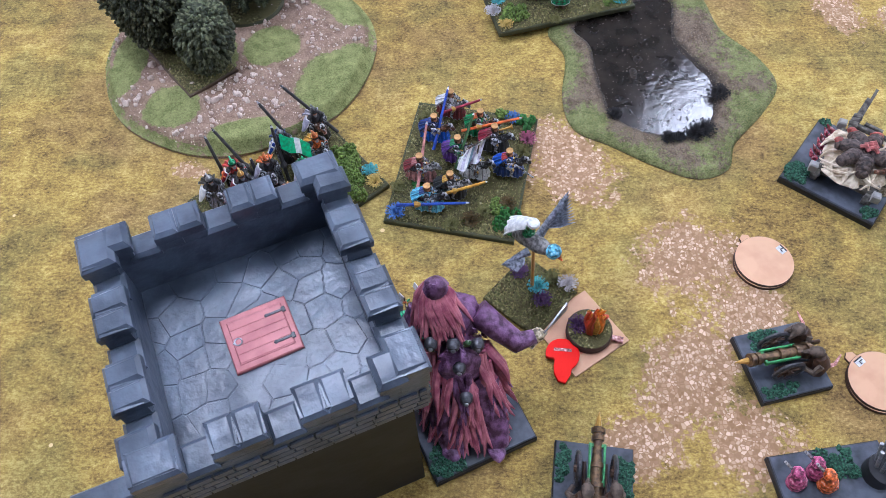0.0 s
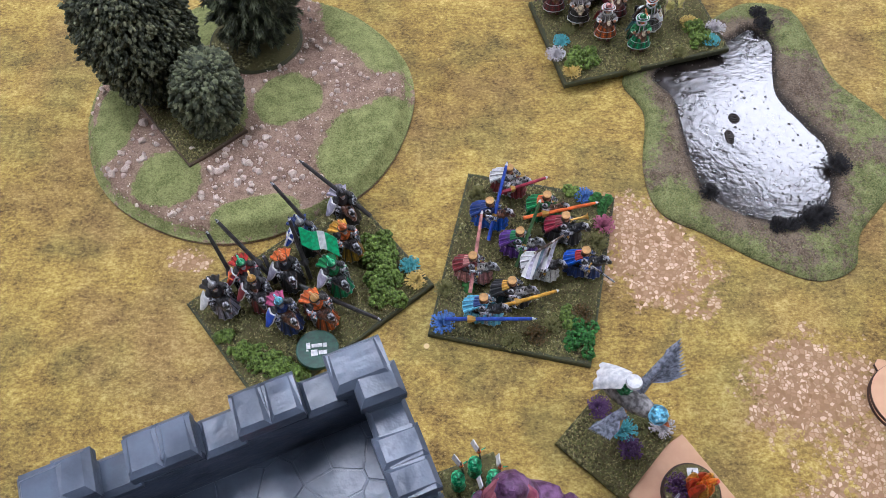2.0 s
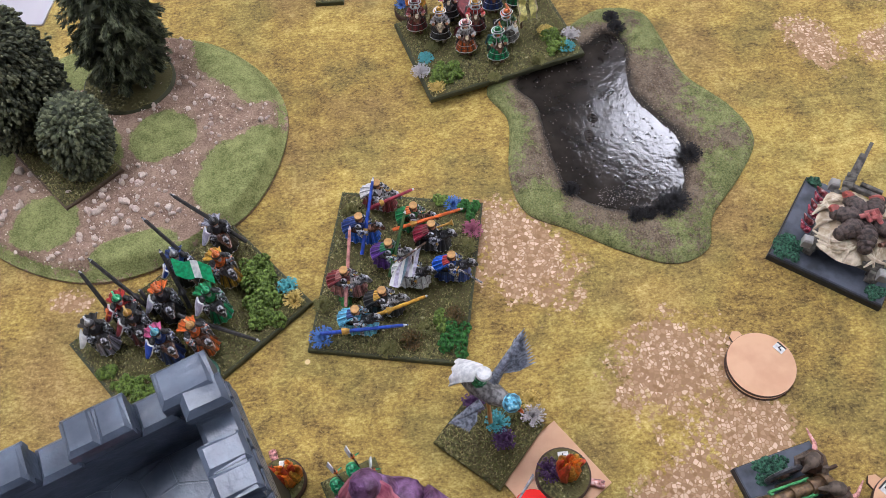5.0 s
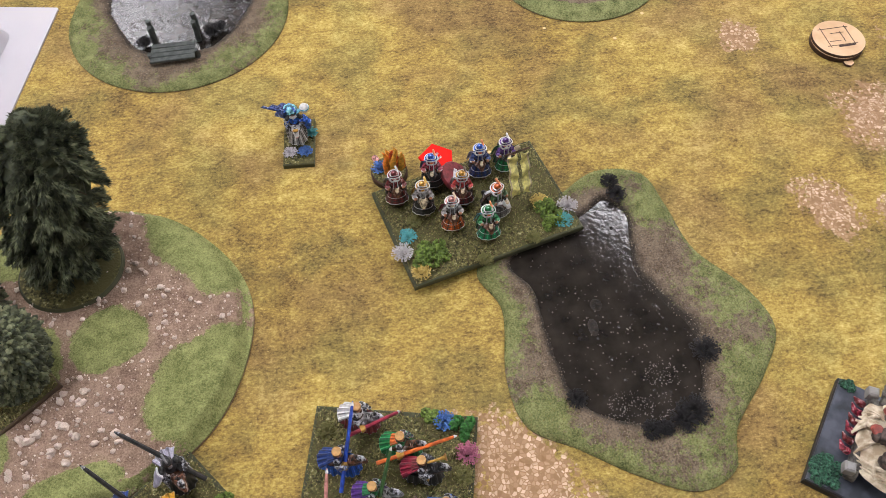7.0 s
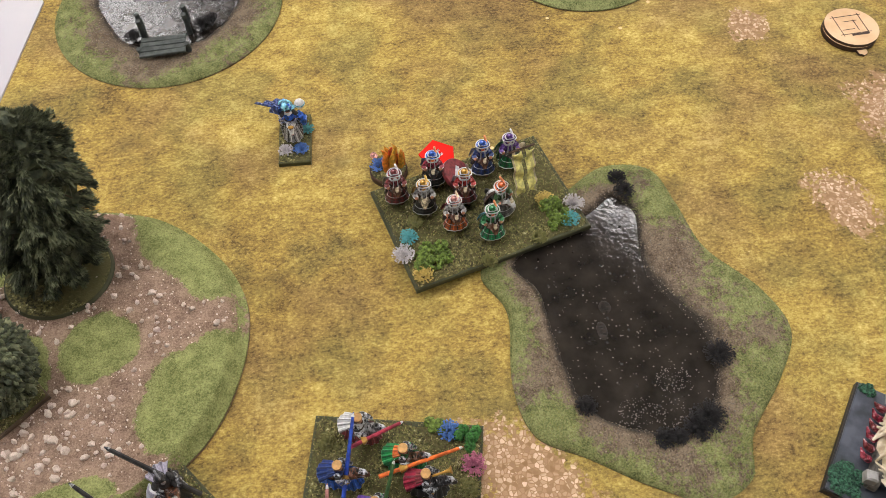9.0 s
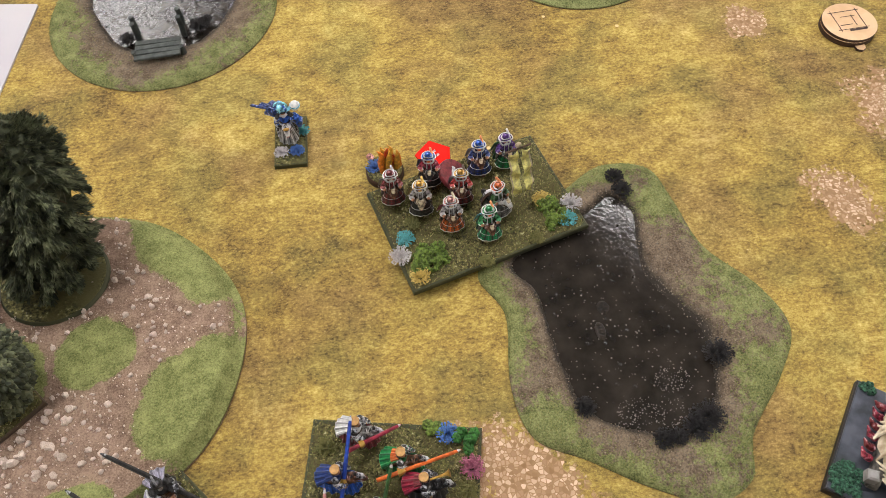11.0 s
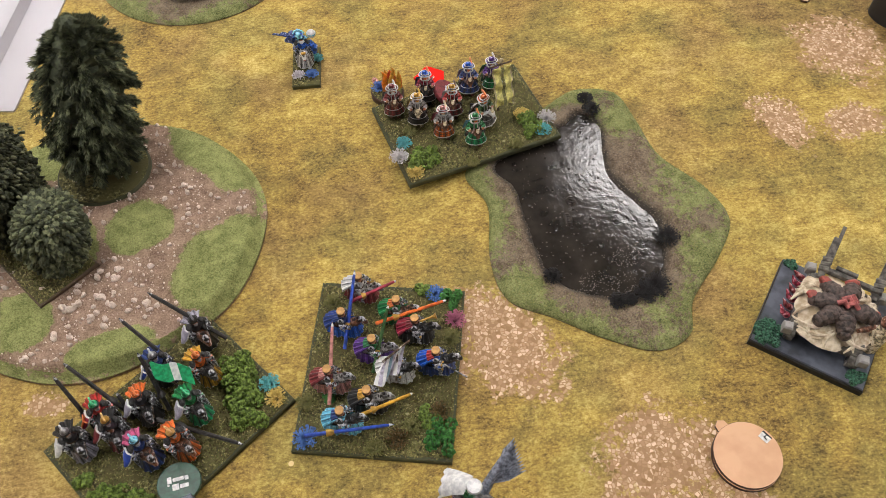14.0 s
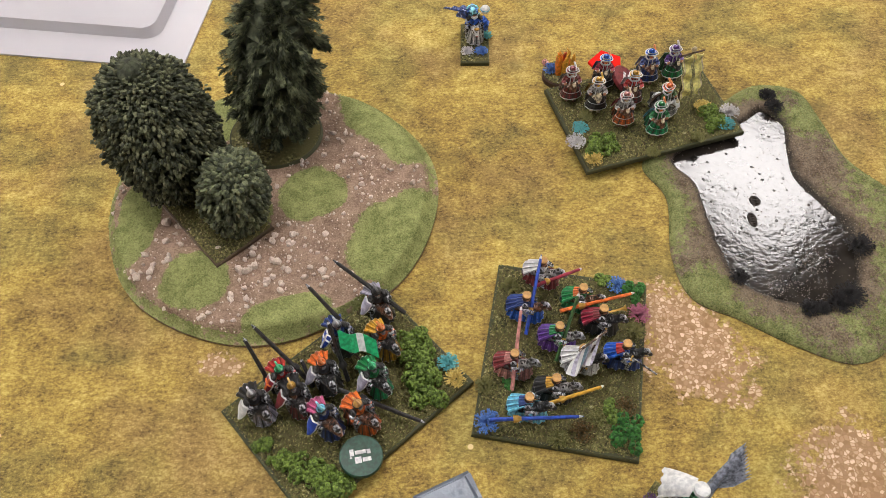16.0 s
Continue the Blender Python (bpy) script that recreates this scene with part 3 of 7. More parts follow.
    for s in (-1, 1):
        b.rod((0.0106, s * 0.0011, 0.0190), (0.0102, s * 0.0015, 0.0211), 0.0006, 0.0001, S(horse), seg=5)
        b.tube([(0.0060, s * 0.0032, 0.0135), (0.0105, s * 0.0024, 0.0160), (0.0146, s * 0.0018, 0.0158)], (0.0003, 0.0003, 0.0003), S("brown"), seg=4)
    # figure: legs, skirts, torso, belt
    for s in (-1, 1):
        b.tube([(-0.001, s * 0.003, 0.0125), (0.0032, s * 0.0052, 0.0110), (0.0024, s * 0.0056, 0.0055), (0.0040, s * 0.0058, 0.0046)], (0.0020, 0.0017, 0.0012, 0.0009), S(MAIL if style != "wizard" else "brown"), seg=7)
        b.ball((0.0034, s * 0.0053, 0.0112), 0.0014, S("gold" if style == "lancer" else INK), seg=6, rings=4)
    b.tube([(-0.0008, 0, 0.0112), (-0.0010, 0, 0.0140), (-0.0004, 0, 0.0185), (0.0, 0, 0.0208)], (0.0038, 0.0029, 0.0034, 0.0016), S(coat), seg=10)
    b.tube(circle(-0.0010, 0, 0.0142, 0.0031, 12), [0.0005] * 13, S("brown"), seg=4)
    for s in (-1, 1):
        b.tube([(-0.0004, s * 0.0033, 0.0192), (0.0016, s * 0.0058, 0.0162), (0.0052, s * 0.0047, 0.0158)], (0.0016, 0.0013, 0.0009), S(coat), seg=7)
        b.tube([(0.0026, s * 0.0055, 0.0160), (0.0046, s * 0.0049, 0.0158)], (0.0016, 0.0014), S(MAIL if style != "wizard" else LIGHT[coat]), seg=7)
        b.ball((0.0056, s * 0.0046, 0.0158), 0.0012, S("skin" if style == "wizard" else MAIL), seg=6, rings=4)
        if style != "wizard":
            for k in range(3):
                b.ball((-0.0002 + 0.0004 * k, s * (0.0034 + 0.0010 * k), 0.0200 - 0.0010 * k), (0.0021, 0.0013, 0.0012), S(MAIL if k == (2 if style == "knight" else 0) or (k == 2 and style == "lancer") else INK), seg=8, rings=5)
    b.ball((0.0004, 0, 0.0228), (0.0021, 0.0020, 0.0025), S("skin"), seg=10, rings=7)
    b.ball((-0.0007, 0, 0.0226), (0.0021, 0.0023, 0.0023), S(hair), seg=9, rings=6, rough=0.06)
    b.ball((0.0020, 0, 0.0209), (0.0010, 0.0012, 0.0013), S(hair), seg=7, rings=5, rough=0.1)
    # headgear
    if style == "lancer":
        b.tube([(0, 0, 0.0240), (0, 0, 0.0254)], (0.0022, 0.0023), S(CAP_RIM), seg=16)
        b.tube([(0, 0, 0.0254), (0, 0, 0.0264)], (0.0026, 0.0026), S(CAP_RIM), seg=16)
        b.tube([(0, 0, 0.0260), (0, 0, 0.0268)], (0.0021, 0.0019), S(hat), seg=16)
        b.tube(circle(0, 0, 0.0266, 0.0023, 16), [0.0004] * 17, S(hat), seg=5)
    elif style == "knight":
        b.tube([(0, 0, 0.0225), (0, 0, 0.0245), (-0.0001, 0, 0.0260), (-0.0002, 0, 0.0268)], (0.0023, 0.0023, 0.0017, 0.0006), S(hat), seg=12)
        b.tube(circle(0, 0, 0.0240, 0.0024, 14), [0.0004] * 15, S(INK), seg=4)
        for k in range(5):
            b.ball((0.0016 - 0.0011 * k, 0, 0.0264 + 0.0009 * math.sin(k * 0.8)), (0.0010, 0.0006, 0.0010), S(LIGHT[hat]), seg=6, rings=4)
        b.box((0.0026, 0, 0.0236), (0.0006, 0.0028, 0.0005), S(INK))
    else:
        b.tube([(0, 0, 0.0238), (0, 0, 0.0244)], (0.0042, 0.0041), S(C[hat]), seg=20)
        b.tube(circle(0, 0, 0.0242, 0.0042, 20), [0.0004] * 21, S("white"), seg=5)
        b.tube([(0, 0, 0.0246), (0, 0, 0.0266), (-0.0002, 0, 0.0276)], (0.0025, 0.0021, 0.0011), S(C[hat]), seg=14)
        b.tube(circle(0, 0, 0.0252, 0.0026, 14), [0.00045] * 15, S("white"), seg=5)
        b.tube(circle(0, 0, 0.0248, 0.0029, 14), [0.0003] * 15, S(INK), seg=4)
        for k in range(5):
            b.ball((-0.0010 - 0.0004 * k, 0.0022 - 0.0002 * k, 0.0262 + 0.0006 * k), (0.0011, 0.0008, 0.0008), S(LIGHT[hair]), seg=6, rings=4)
        b.tube(circle(0.0, 0, 0.0203, 0.0030, 14), [0.0006] * 15, S("white"), seg=5)
        for s in (-1, 1):
            b.tube([(0.0028, s * 0.0012, 0.0200), (0.0036, s * 0.0013, 0.0165), (0.0040, s * 0.0014, 0.0130)], (0.0004, 0.0004, 0.0004), S("white"), seg=4)
            b.tube(circle(0.0040, s * 0.0050, 0.0160, 0.0014, 8), [0.0004] * 9, S("white"), seg=4)
    # cloak: long over the quarters for lancers, hanging for the others
    long = {"lancer": 0.0105, "knight": 0.0085, "wizard": 0.0058}[style]
    drop = {"lancer": 0.0072, "knight": 0.0050, "wizard": 0.0115}[style]

    def cloak(u, v):
        w = (0.0034 + 0.0024 * v) if style != "wizard" else (0.0036 + 0.0012 * v)
        bend = math.cos((u - 0.5) * 2.4)
        fold = 0.0007 * math.sin(u * 27) * (0.25 + v)
        return (-0.0012 - long * v * (0.68 + 0.32 * bend), (u - 0.5) * 2 * w - (0.0026 if style == "wizard" else 0.0), 0.0204 - drop * v ** 1.2 * (1.25 - 0.35 * bend) + fold + 0.0014 * bend * v)
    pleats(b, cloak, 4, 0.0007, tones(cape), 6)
    b.tube([cloak(i / 20, 1.0) for i in range(21)], [0.0004] * 21, S(LIGHT[cape] if style == "lancer" else "white"), seg=4)
    if mantle:
        def cape2(u, v):
            p = Vector(cloak(0.1 + 0.8 * u, 0.42 * v))
            return p + Vector((0, 0, 0.0010))
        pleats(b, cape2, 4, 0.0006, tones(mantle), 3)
    if style == "knight" or style == "wizard":
        b.tube([(-0.0030, 0.0050, 0.0060), (-0.0030, 0.0052, 0.0150)], (0.0006, 0.0005), S(INK), seg=5)
    if shield:
        def plate(u, v):
            w = 0.0031 * (1.0 - 0.75 * max(0.0, v - 0.45) ** 1.5 / 0.41)
            return (0.0008 + (u - 0.5) * 2 * w, -0.0062 - 0.0050 * v + 0.0010 * (2 * u - 1) ** 2, 0.0200 - 0.0084 * v)
        b.sheet(plate, 8, 8, 0.0008, S(PLAIN[shield]))
        rim = [plate(0.0, v / 6) for v in range(7)] + [plate(1.0, 1 - v / 6) for v in range(7)] + [plate(0.5, 0.0)] + [plate(0.0, 0.0)]
        b.tube(rim, [0.0005] * len(rim), S("white"), seg=4)
        if cross:
            lift = Vector((0, -0.0004, 0.0005))
            b.tube([Vector(plate(0.5, v / 5)) + lift for v in range(6)], [0.0006] * 6, S(PLAIN[cross]), seg=4)
            b.tube([Vector(plate(u / 4, 0.35)) + lift for u in range(5)], [0.0006] * 5, S(PLAIN[cross]), seg=4)
    # short-coupled mounts
    short = {"lancer": 0.95, "knight": 0.85, "wizard": 0.66}[style]
    b.v = [(p[0] * short if p[0] > 0.002 else p[0], p[1], p[2]) for p in b.v]
    at = Matrix.LocRotScale((x, y, z), Euler((0, 0, radians(turn))), (size, size, size))
    if lance:
        inv = at.inverted()
        p, q = inv @ Vector(lance[0]), inv @ Vector(lance[1])
        thick = (0.00150 if lance_mat == "brown" else 0.00125) / size
        w = S(INK if lance_mat == "brown" else PLAIN[lance_mat])
        b.tube([p, p.lerp(q, 0.3), p.lerp(q, 0.92), q], (thick, thick, thick * 0.8, thick * 0.25), w, seg=7)
        b.tube([p.lerp(q, 0.25), p.lerp(q, 0.30), p.lerp(q, 0.34)], (0.0024, 0.0020, 0.0011), S("gold" if style == "lancer" else INK), seg=8)
        b.tube([p.lerp(q, 0.95), q], (thick * 0.8, thick * 0.2), S("white" if style == "lancer" else MAIL), seg=6)
    for e in extra:
        e(b, S)
    return part("mounted_figure", b, mats, parent, at=at)


def local(frame_m, x, y, z=0.0):
    return frame_m.inverted() @ Vector((x, y, z))


def regiment(name, at, w, d, h, label, top=None, edge=None, group="regiments on scenic bases"):
    unit = thing(name, at, label, "miniature regiment", group)
    base_plate(unit, w, d, h, top or TURF, edge or BASE_EDGE)
    return unit


def sword(b, S):
    b.box((0.011, -0.0078, 0.0150), (0.017, 0.0005, 0.0015), S(MAIL), rot=(0, 18, -24))
    b.box((0.0035, -0.0045, 0.0170), (0.0008, 0.0036, 0.0010), S("gold"), rot=(0, 18, -24))


def trumpet(b, S):
    b.tube([(0.003, 0, 0.0222), (0.009, 0.0020, 0.0235), (0.0115, 0.0028, 0.0240), (0.0128, 0.0032, 0.0243)], (0.0006, 0.0007, 0.0012, 0.0024), S("gold"), seg=9)


def striped_banner(b, S):
    white, pale, grey, wood = S(BANNER_WHITE), S(LIGHT["lilac"]), S(BANNER_BLUE), S("brown")
    b.rod((0.0010, -0.0060, 0.008), (0.0040, -0.0060, 0.043), 0.0006, 0.0005, wood, seg=6)
    b.rod((-0.0040, -0.0100, 0.0415), (0.0100, 0.0040, 0.0425), 0.0007, 0.0006, wood, seg=6)
    stripes = (white, pale, white, grey, pale, white, grey, pale, white, pale)
    n = len(stripes)

    def drape(u, v):
        wave = 0.0013 * math.sin(u * 9 + v * 2.5) * (0.3 + v)
        return (-0.0030 + 0.0110 * u - wave - 0.0050 * v, -0.0080 + 0.0105 * u + wave - 0.0120 * v, 0.0402 + 0.001 * u - (0.0105 + 0.002 * math.sin(u * 3)) * v)
    for k, m in enumerate(stripes):
        b.sheet(lambda u, v, k=k: drape((k + u) / n, v), 2, 8, 0.0006, m)


def fur(b, S):
    """White fur hanging over saddle and quarters."""
    for i in range(46):
        a, r = random.uniform(0, 2 * math.pi), random.uniform(0.3, 1.0)
        p = Vector((-0.003 + 0.008 * r * math.cos(a), 0.0056 * r * math.sin(a), 0.0150 - 0.0030 * r))
        b.tube([p, p + Vector((0.0016 * math.cos(a), 0.0014 * math.sin(a), -0.0016))], (0.0008, 0.0002), S("white" if i % 3 else "grey"), seg=5)


def lancer_regiment():
    at = pose(0.0265, 0.447, 0, 0, 0, -12.2)
    u = regiment("lancer_regiment", at, 0.0995, 0.1215, 0.0042, "painted toy lancers in many colours on a flocked rectangular base")
    rows = [
        (0.017, 0.501, "white", "white", "grey", "maroon", None, ((0.01, 0.488, 0.022), (0.042, 0.497, 0.027)), "crimson", (fur,)),
        (0.040, 0.480, "green", "green", "chestnut", "green", "orange", ((0.025, 0.47, 0.021), (0.073, 0.478, 0.026)), "orange", ()),
        (0.0505, 0.4645, "dark", "crimson", "black", "black", "maroon", None, "steel", (trumpet,)),
        (0.004, 0.476, "navy", "navy", "chestnut", "royal", "navy", ((0.003, 0.459, 0.012), (0.0155, 0.503, 0.036)), "blue", ()),
        (0.022, 0.454, "green", "purple", "grey", "purple", "green", ((0.020, 0.440, 0.012), (0.035, 0.472, 0.040)), "olive", ()),
        (0.061, 0.440, "royal", "royal", "black", "navy", "red", None, "steel", (sword,)),
        (-0.007, 0.437, "maroon", "maroon", "grey", "pink", "pink", ((-0.009, 0.422, 0.012), (-0.001, 0.465, 0.039)), "pink", ()),
        (0.0345, 0.4385, "white", "white", "black", "white", None, None, "steel", (fur, striped_banner)),
        (0.016, 0.420, "dark", "black", "grey", "black", "yellow", ((0.009, 0.408, 0.022), (0.044, 0.416, 0.027)), "yellow", ()),
        (-0.001, 0.409, "sky", "sky", "black", "sky", "navy", ((-0.024, 0.401, 0.02), (0.03, 0.399, 0.024)), "blue", ()),
    ]
    for x, y, coat, cape, horse, cloth, mantle, lance, lm, extra in rows:
        p = local(at, x, y)
        ln = [local(at, *q) for q in lance] if lance else None
        rider(u, p.x, p.y, 0.0045, random.uniform(-7, 7) - 2, "lancer", coat, cape, horse, "tan", cloth, mantle, ln, lm, size=1.06, extra=extra)
    for x, y, r, c in ((-0.025, 0.404, 0.0075, "blue"), (0.067, 0.495, 0.0062, "blue"), (0.078, 0.473, 0.0068, "pink"), (0.040, 0.403, 0.0055, "straw"),
                       (0.031, 0.396, 0.0065, "rust"), (0.059, 0.410, 0.0060, "rust"), (0.016, 0.392, 0.006, "straw"), (-0.003, 0.498, 0.006, "straw"), (-0.025, 0.428, 0.0055, "straw"), (0.074, 0.461, 0.006, "straw")):
        p = local(at, x, y)
        tuft("flower_tuft" if c not in ("straw", "rust") else "grass_tuft", u, p.x, p.y, 0.0045, r, FLOWER[c], 90)
    for x, y, s, m in ((0.0565, 0.393, (0.0085, 0.013, 0.007), LEAF_BRIGHT), (0.077, 0.489, (0.0075, 0.006, 0.007), LEAF_BRIGHT), (0.052, 0.408, (0.006, 0.007, 0.004), LEAF),
                       (0.060, 0.499, (0.006, 0.004, 0.004), LEAF), (-0.010, 0.430, (0.004, 0.004, 0.003), LEAF_BRIGHT)):
        p = local(at, x, y)
        bush("shrub", u, p.x, p.y, 0.0045, s, m, 260)
    flock(u, 0.098, 0.12, 0.0052, 13000)


def hedge_regiment():
    at = pose(-0.1095, 0.426, 0, 0, 0, 39.4)
    u = regiment("black_lance_regiment", at, 0.1285, 0.0895, 0.0042, "painted toy riders with long dark lances on a hedged flocked base")
    rows = [
        (-0.090, 0.483, "dark", "lilac", "chestnut", "dark", "black", ((-0.073, 0.477, 0.014), (-0.116, 0.500, 0.045)), "lilac", None, 0),
        (-0.087, 0.457, "orange", "yellow", "black", "orange", "yellow", None, None, None, 8),
        (-0.114, 0.461, "navy", "navy", "black", "steel", "black", ((-0.098, 0.455, 0.012), (-0.132, 0.483, 0.046)), "blue", "white", 0),
        (-0.092, 0.432, "green", "green", "black", "mint", "mint", None, "lilac", None, 5),
        (-0.122, 0.436, "dark", "orange", "black", "orange", "black", ((-0.109, 0.434, 0.010), (-0.117, 0.455, 0.050)), "lilac", None, -5),
        (-0.147, 0.433, "red", "red", "chestnut", "mint", "red", ((-0.131, 0.432, 0.012), (-0.163, 0.457, 0.045)), "crimson", "orange", 0),
        (-0.162, 0.418, "dark", "black", "black", "steel", "lilac", ((-0.153, 0.427, 0.012), (-0.166, 0.447, 0.048)), "white", None, 6),
        (-0.139, 0.422, "dark", "black", "black", "gold", "maroon", ((-0.130, 0.430, 0.012), (-0.135, 0.440, 0.030)), "maroon", None, -4),
        (-0.121, 0.407, "navy", "rose", "chestnut", "sky", "navy", None, "blue", None, 9),
        (-0.100, 0.409, "orange", "orange", "chestnut", "tan", "orange", ((-0.113, 0.424, 0.020), (-0.062, 0.403, 0.014)), None, None, 14),
    ]
    for x, y, coat, cape, horse, hat, cloth, lance, shield, cross, turn in rows:
        p = local(at, x, y)
        ln = [local(at, *q) for q in lance] if lance else None
        rider(u, p.x, p.y, 0.0045, -98 + turn, "knight", coat, cape, horse, hat, cloth, None, ln, "brown", shield, cross, "steel", 1.2)
    b = Build()
    p, q = local(at, -0.100, 0.444, 0.012), local(at, -0.112, 0.452, 0.045)
    b.rod(p, q, 0.0008, 0.0006, 2, seg=6)
    for k in range(4):
        b.sheet(lambda s, v, k=k: tuple(q + Vector((0.0037 * (k + s) - 0.004 * v, -0.0024 * math.sin((k + s) * 1.7) - 0.0040 * (k + s) - 0.007 * v, -0.001 - 0.0085 * v - 0.0022 * (k + s)))), 4, 5, 0.0006, (0, 0, 1, 0)[k])
    part("banner", b, [PLAIN["mint"], C["white"], C["brown"]], u, "green and white cloth banner on a dark pole")
    for x, y, s, n, turn in ((-0.065, 0.441, (0.0105, 0.032, 0.0105), 1500, -39.4 + 13), (-0.129, 0.378, (0.029, 0.0085, 0.008), 1100, -39.4 - 28), (-0.157, 0.394, (0.009, 0.006, 0.006), 260, -39.4 - 40)):
        p = local(at, x, y)
        bush("hedge", u, p.x, p.y, 0.0045, s, LEAF, n, turn)
    for x, y, r, c in ((-0.047, 0.444, 0.0062, "turquoise"), (-0.043, 0.434, 0.0062, "yellow")):
        p = local(at, x, y)
        tuft("flower_tuft", u, p.x, p.y, 0.0045, r, FLOWER[c], 90)
    flock(u, 0.126, 0.088, 0.0052, 13000)


def bars(b, rows, z, mat):
    """Plain bars in place of writing."""
    for x, y, w, h in rows:
        b.box((x, y, z), (w, h, 0.0004), mat)


def coin(name, at, r, h, face, label, writing=True):
    b = Build()
    ring = [(r * math.cos(a), r * math.sin(a)) for a in (2 * math.pi * i / 40 for i in range(40))]
    b.prism(ring, 0, h, 0, inset=0.0004)
    c = tagged(part(name, b, face), label, "game token")
    c.matrix_basis = at
    if writing:
        b = Build()
        rows = [(-0.0052, 0.0024, 0.0024, 0.0040), (-0.0001, 0.0021, 0.0064, 0.0022), (0.0046, 0.0018, 0.0022, 0.0026), (-0.0060, -0.0006, 0.0014, 0.0009),
                (-0.0020, -0.0026, 0.0038, 0.0038), (0.0030, -0.0028, 0.0050, 0.0024)]
        bars(b, rows, h + 0.0002, 0)
        part("print", b, WHITE, c, "plain pale bars of worn print")
    return c


def wizard_regiment():
    at = pose(0.1105, 0.646, 0.0062, 0, 0, 14.7)
    u = regiment("wide_hat_regiment", at, 0.1265, 0.0865, 0.0042, "toy riders with wide hats on flocked base overhanging the pond")
    rows = [
        (0.056, 0.663, "maroon", "grey", "chestnut", "maroon", "maroon", "white"), (0.083, 0.674, "crimson", "navy", "black", "royal", "black", "orange"),
        (0.102, 0.656, "red", "white", "chestnut", "yellow", "maroon", "brown"), (0.118, 0.678, "navy", "lilac", "chestnut", "royal", "navy", "orange"),
        (0.137, 0.681, "purple", "green", "black", "purple", "green", "white"), (0.074, 0.651, "grey", "yellow", "cream", "yellow", "black", "yellow"),
        (0.092, 0.635, "grey", "crimson", "chestnut", "pink", "orange", "cream"), (0.115, 0.624, "green", "sky", "chestnut", "green", "mint", "orange"),
    ]
    for x, y, coat, cape, horse, hat, cloth, hair in rows:
        p = local(at, x, y)
        rider(u, p.x, p.y, 0.0045, -103 + random.uniform(-10, 10), "wizard", coat, cape, horse, hat, cloth, hair=hair, size=1.12)
    p = local(at, 0.124, 0.641)
    rider(u, p.x, p.y, 0.0045, -70, "wizard", "olive", "brown", "white", "orange", "grey", hair="orange", size=1.15)
    b = Build()
    p = local(at, 0.138, 0.652)
    b.rod((p.x, p.y, 0.004), (p.x, p.y, 0.058), 0.0009, 0.0007, 1, seg=6)
    b.rod((p.x - 0.009, p.y, 0.0545), (p.x + 0.009, p.y, 0.0550), 0.0007, 0.0007, 1, seg=6)
    for s in (-1, 1):
        b.sheet(lambda a, v, s=s: (p.x + s * (0.0014 + 0.0062 * a) - 0.001 * v, p.y - 0.002 - 0.0120 * v - 0.0016 * math.sin(a * 3 + v * 16), 0.0560 - 0.030 * v - 0.002 * a), 6, 18, 0.0006, lambda i: 2 if i == 5 else 0)
    b.ball((p.x, p.y, 0.0585), (0.0022, 0.0016, 0.0022), 2, seg=8, rings=6, rough=0.1)
    part("banner", b, [PLAIN["lemon"], PLAIN["brown"], PLAIN["cream"]], u, "tall yellow split banner with dark pole")
    for x, y, r, c in ((0.060, 0.628, 0.006, "turquoise"), (0.055, 0.615, 0.0068, "white"), (0.066, 0.598, 0.0062, "yellow"), (0.156, 0.644, 0.0062, "yellow"), (0.1745, 0.638, 0.0068, "white"), (0.169, 0.626, 0.006, "turquoise"),
                       (0.110, 0.602, 0.005, "straw"), (0.146, 0.615, 0.005, "straw"), (0.066, 0.640, 0.005, "straw")):
        p = local(at, x, y)
        tuft("flower_tuft" if c != "straw" else "grass_tuft", u, p.x, p.y, 0.0045, r, FLOWER[c], 90)
    for x, y, s in ((0.073, 0.611, (0.0125, 0.010, 0.007)), (0.161, 0.633, (0.007, 0.013, 0.008))):
        p = local(at, x, y)
        bush("shrub", u, p.x, p.y, 0.0045, s, LEAF, 480)
    flock(u, 0.124, 0.084, 0.0052, 13000)
    coin("round_token", pose(0.099, 0.671, 0.0165, 35, 0, 80), 0.0125, 0.003, PLAIN["maroon"], "dark maroon round token leaning among the riders")
    b = Build()
    b.prism([(-0.011, -0.009), (0.011, -0.009), (0.014, 0.004), (0.002, 0.013), (-0.013, 0.006)], 0, 0.003, 0, inset=0.0004)
    bars(b, [(-0.003, 0.001, 0.0018, 0.006), (0.001, 0.001, 0.0018, 0.006)], 0.0032, 1)
    m = tagged(part("red_marker", b, [RED_ACRYLIC, C["pink"]]), "translucent red acrylic five-sided marker on the regiment base", "game marker")
    m.matrix_basis = pose(0.089, 0.692, 0.0125, 12, 0, -60)


def flames(parent, x, y, z, r, h, n=9):
    for i in range(n):
        b = Build()
        a, k = 2 * math.pi * i / n + random.uniform(-0.3, 0.3), random.uniform(0.2, 1.0)
        px, py = x + math.cos(a) * r * k, y + math.sin(a) * r * k * 0.6
        hh = h * random.uniform(0.55, 1.0)
        b.tube([(px, py, z), (px + random.uniform(-1, 1) * r * 0.25, py, z + hh * 0.45), (px + random.uniform(-1, 1) * r * 0.35, py, z + hh * 0.8), (px + random.uniform(-1, 1) * r * 0.4, py, z + hh)],
               (r * 0.38, r * 0.34, r * 0.18, r * 0.02), 0, seg=6)
        part("flame", b, FLAME[i % 3], parent, "sculpted flame in orange and red paint")


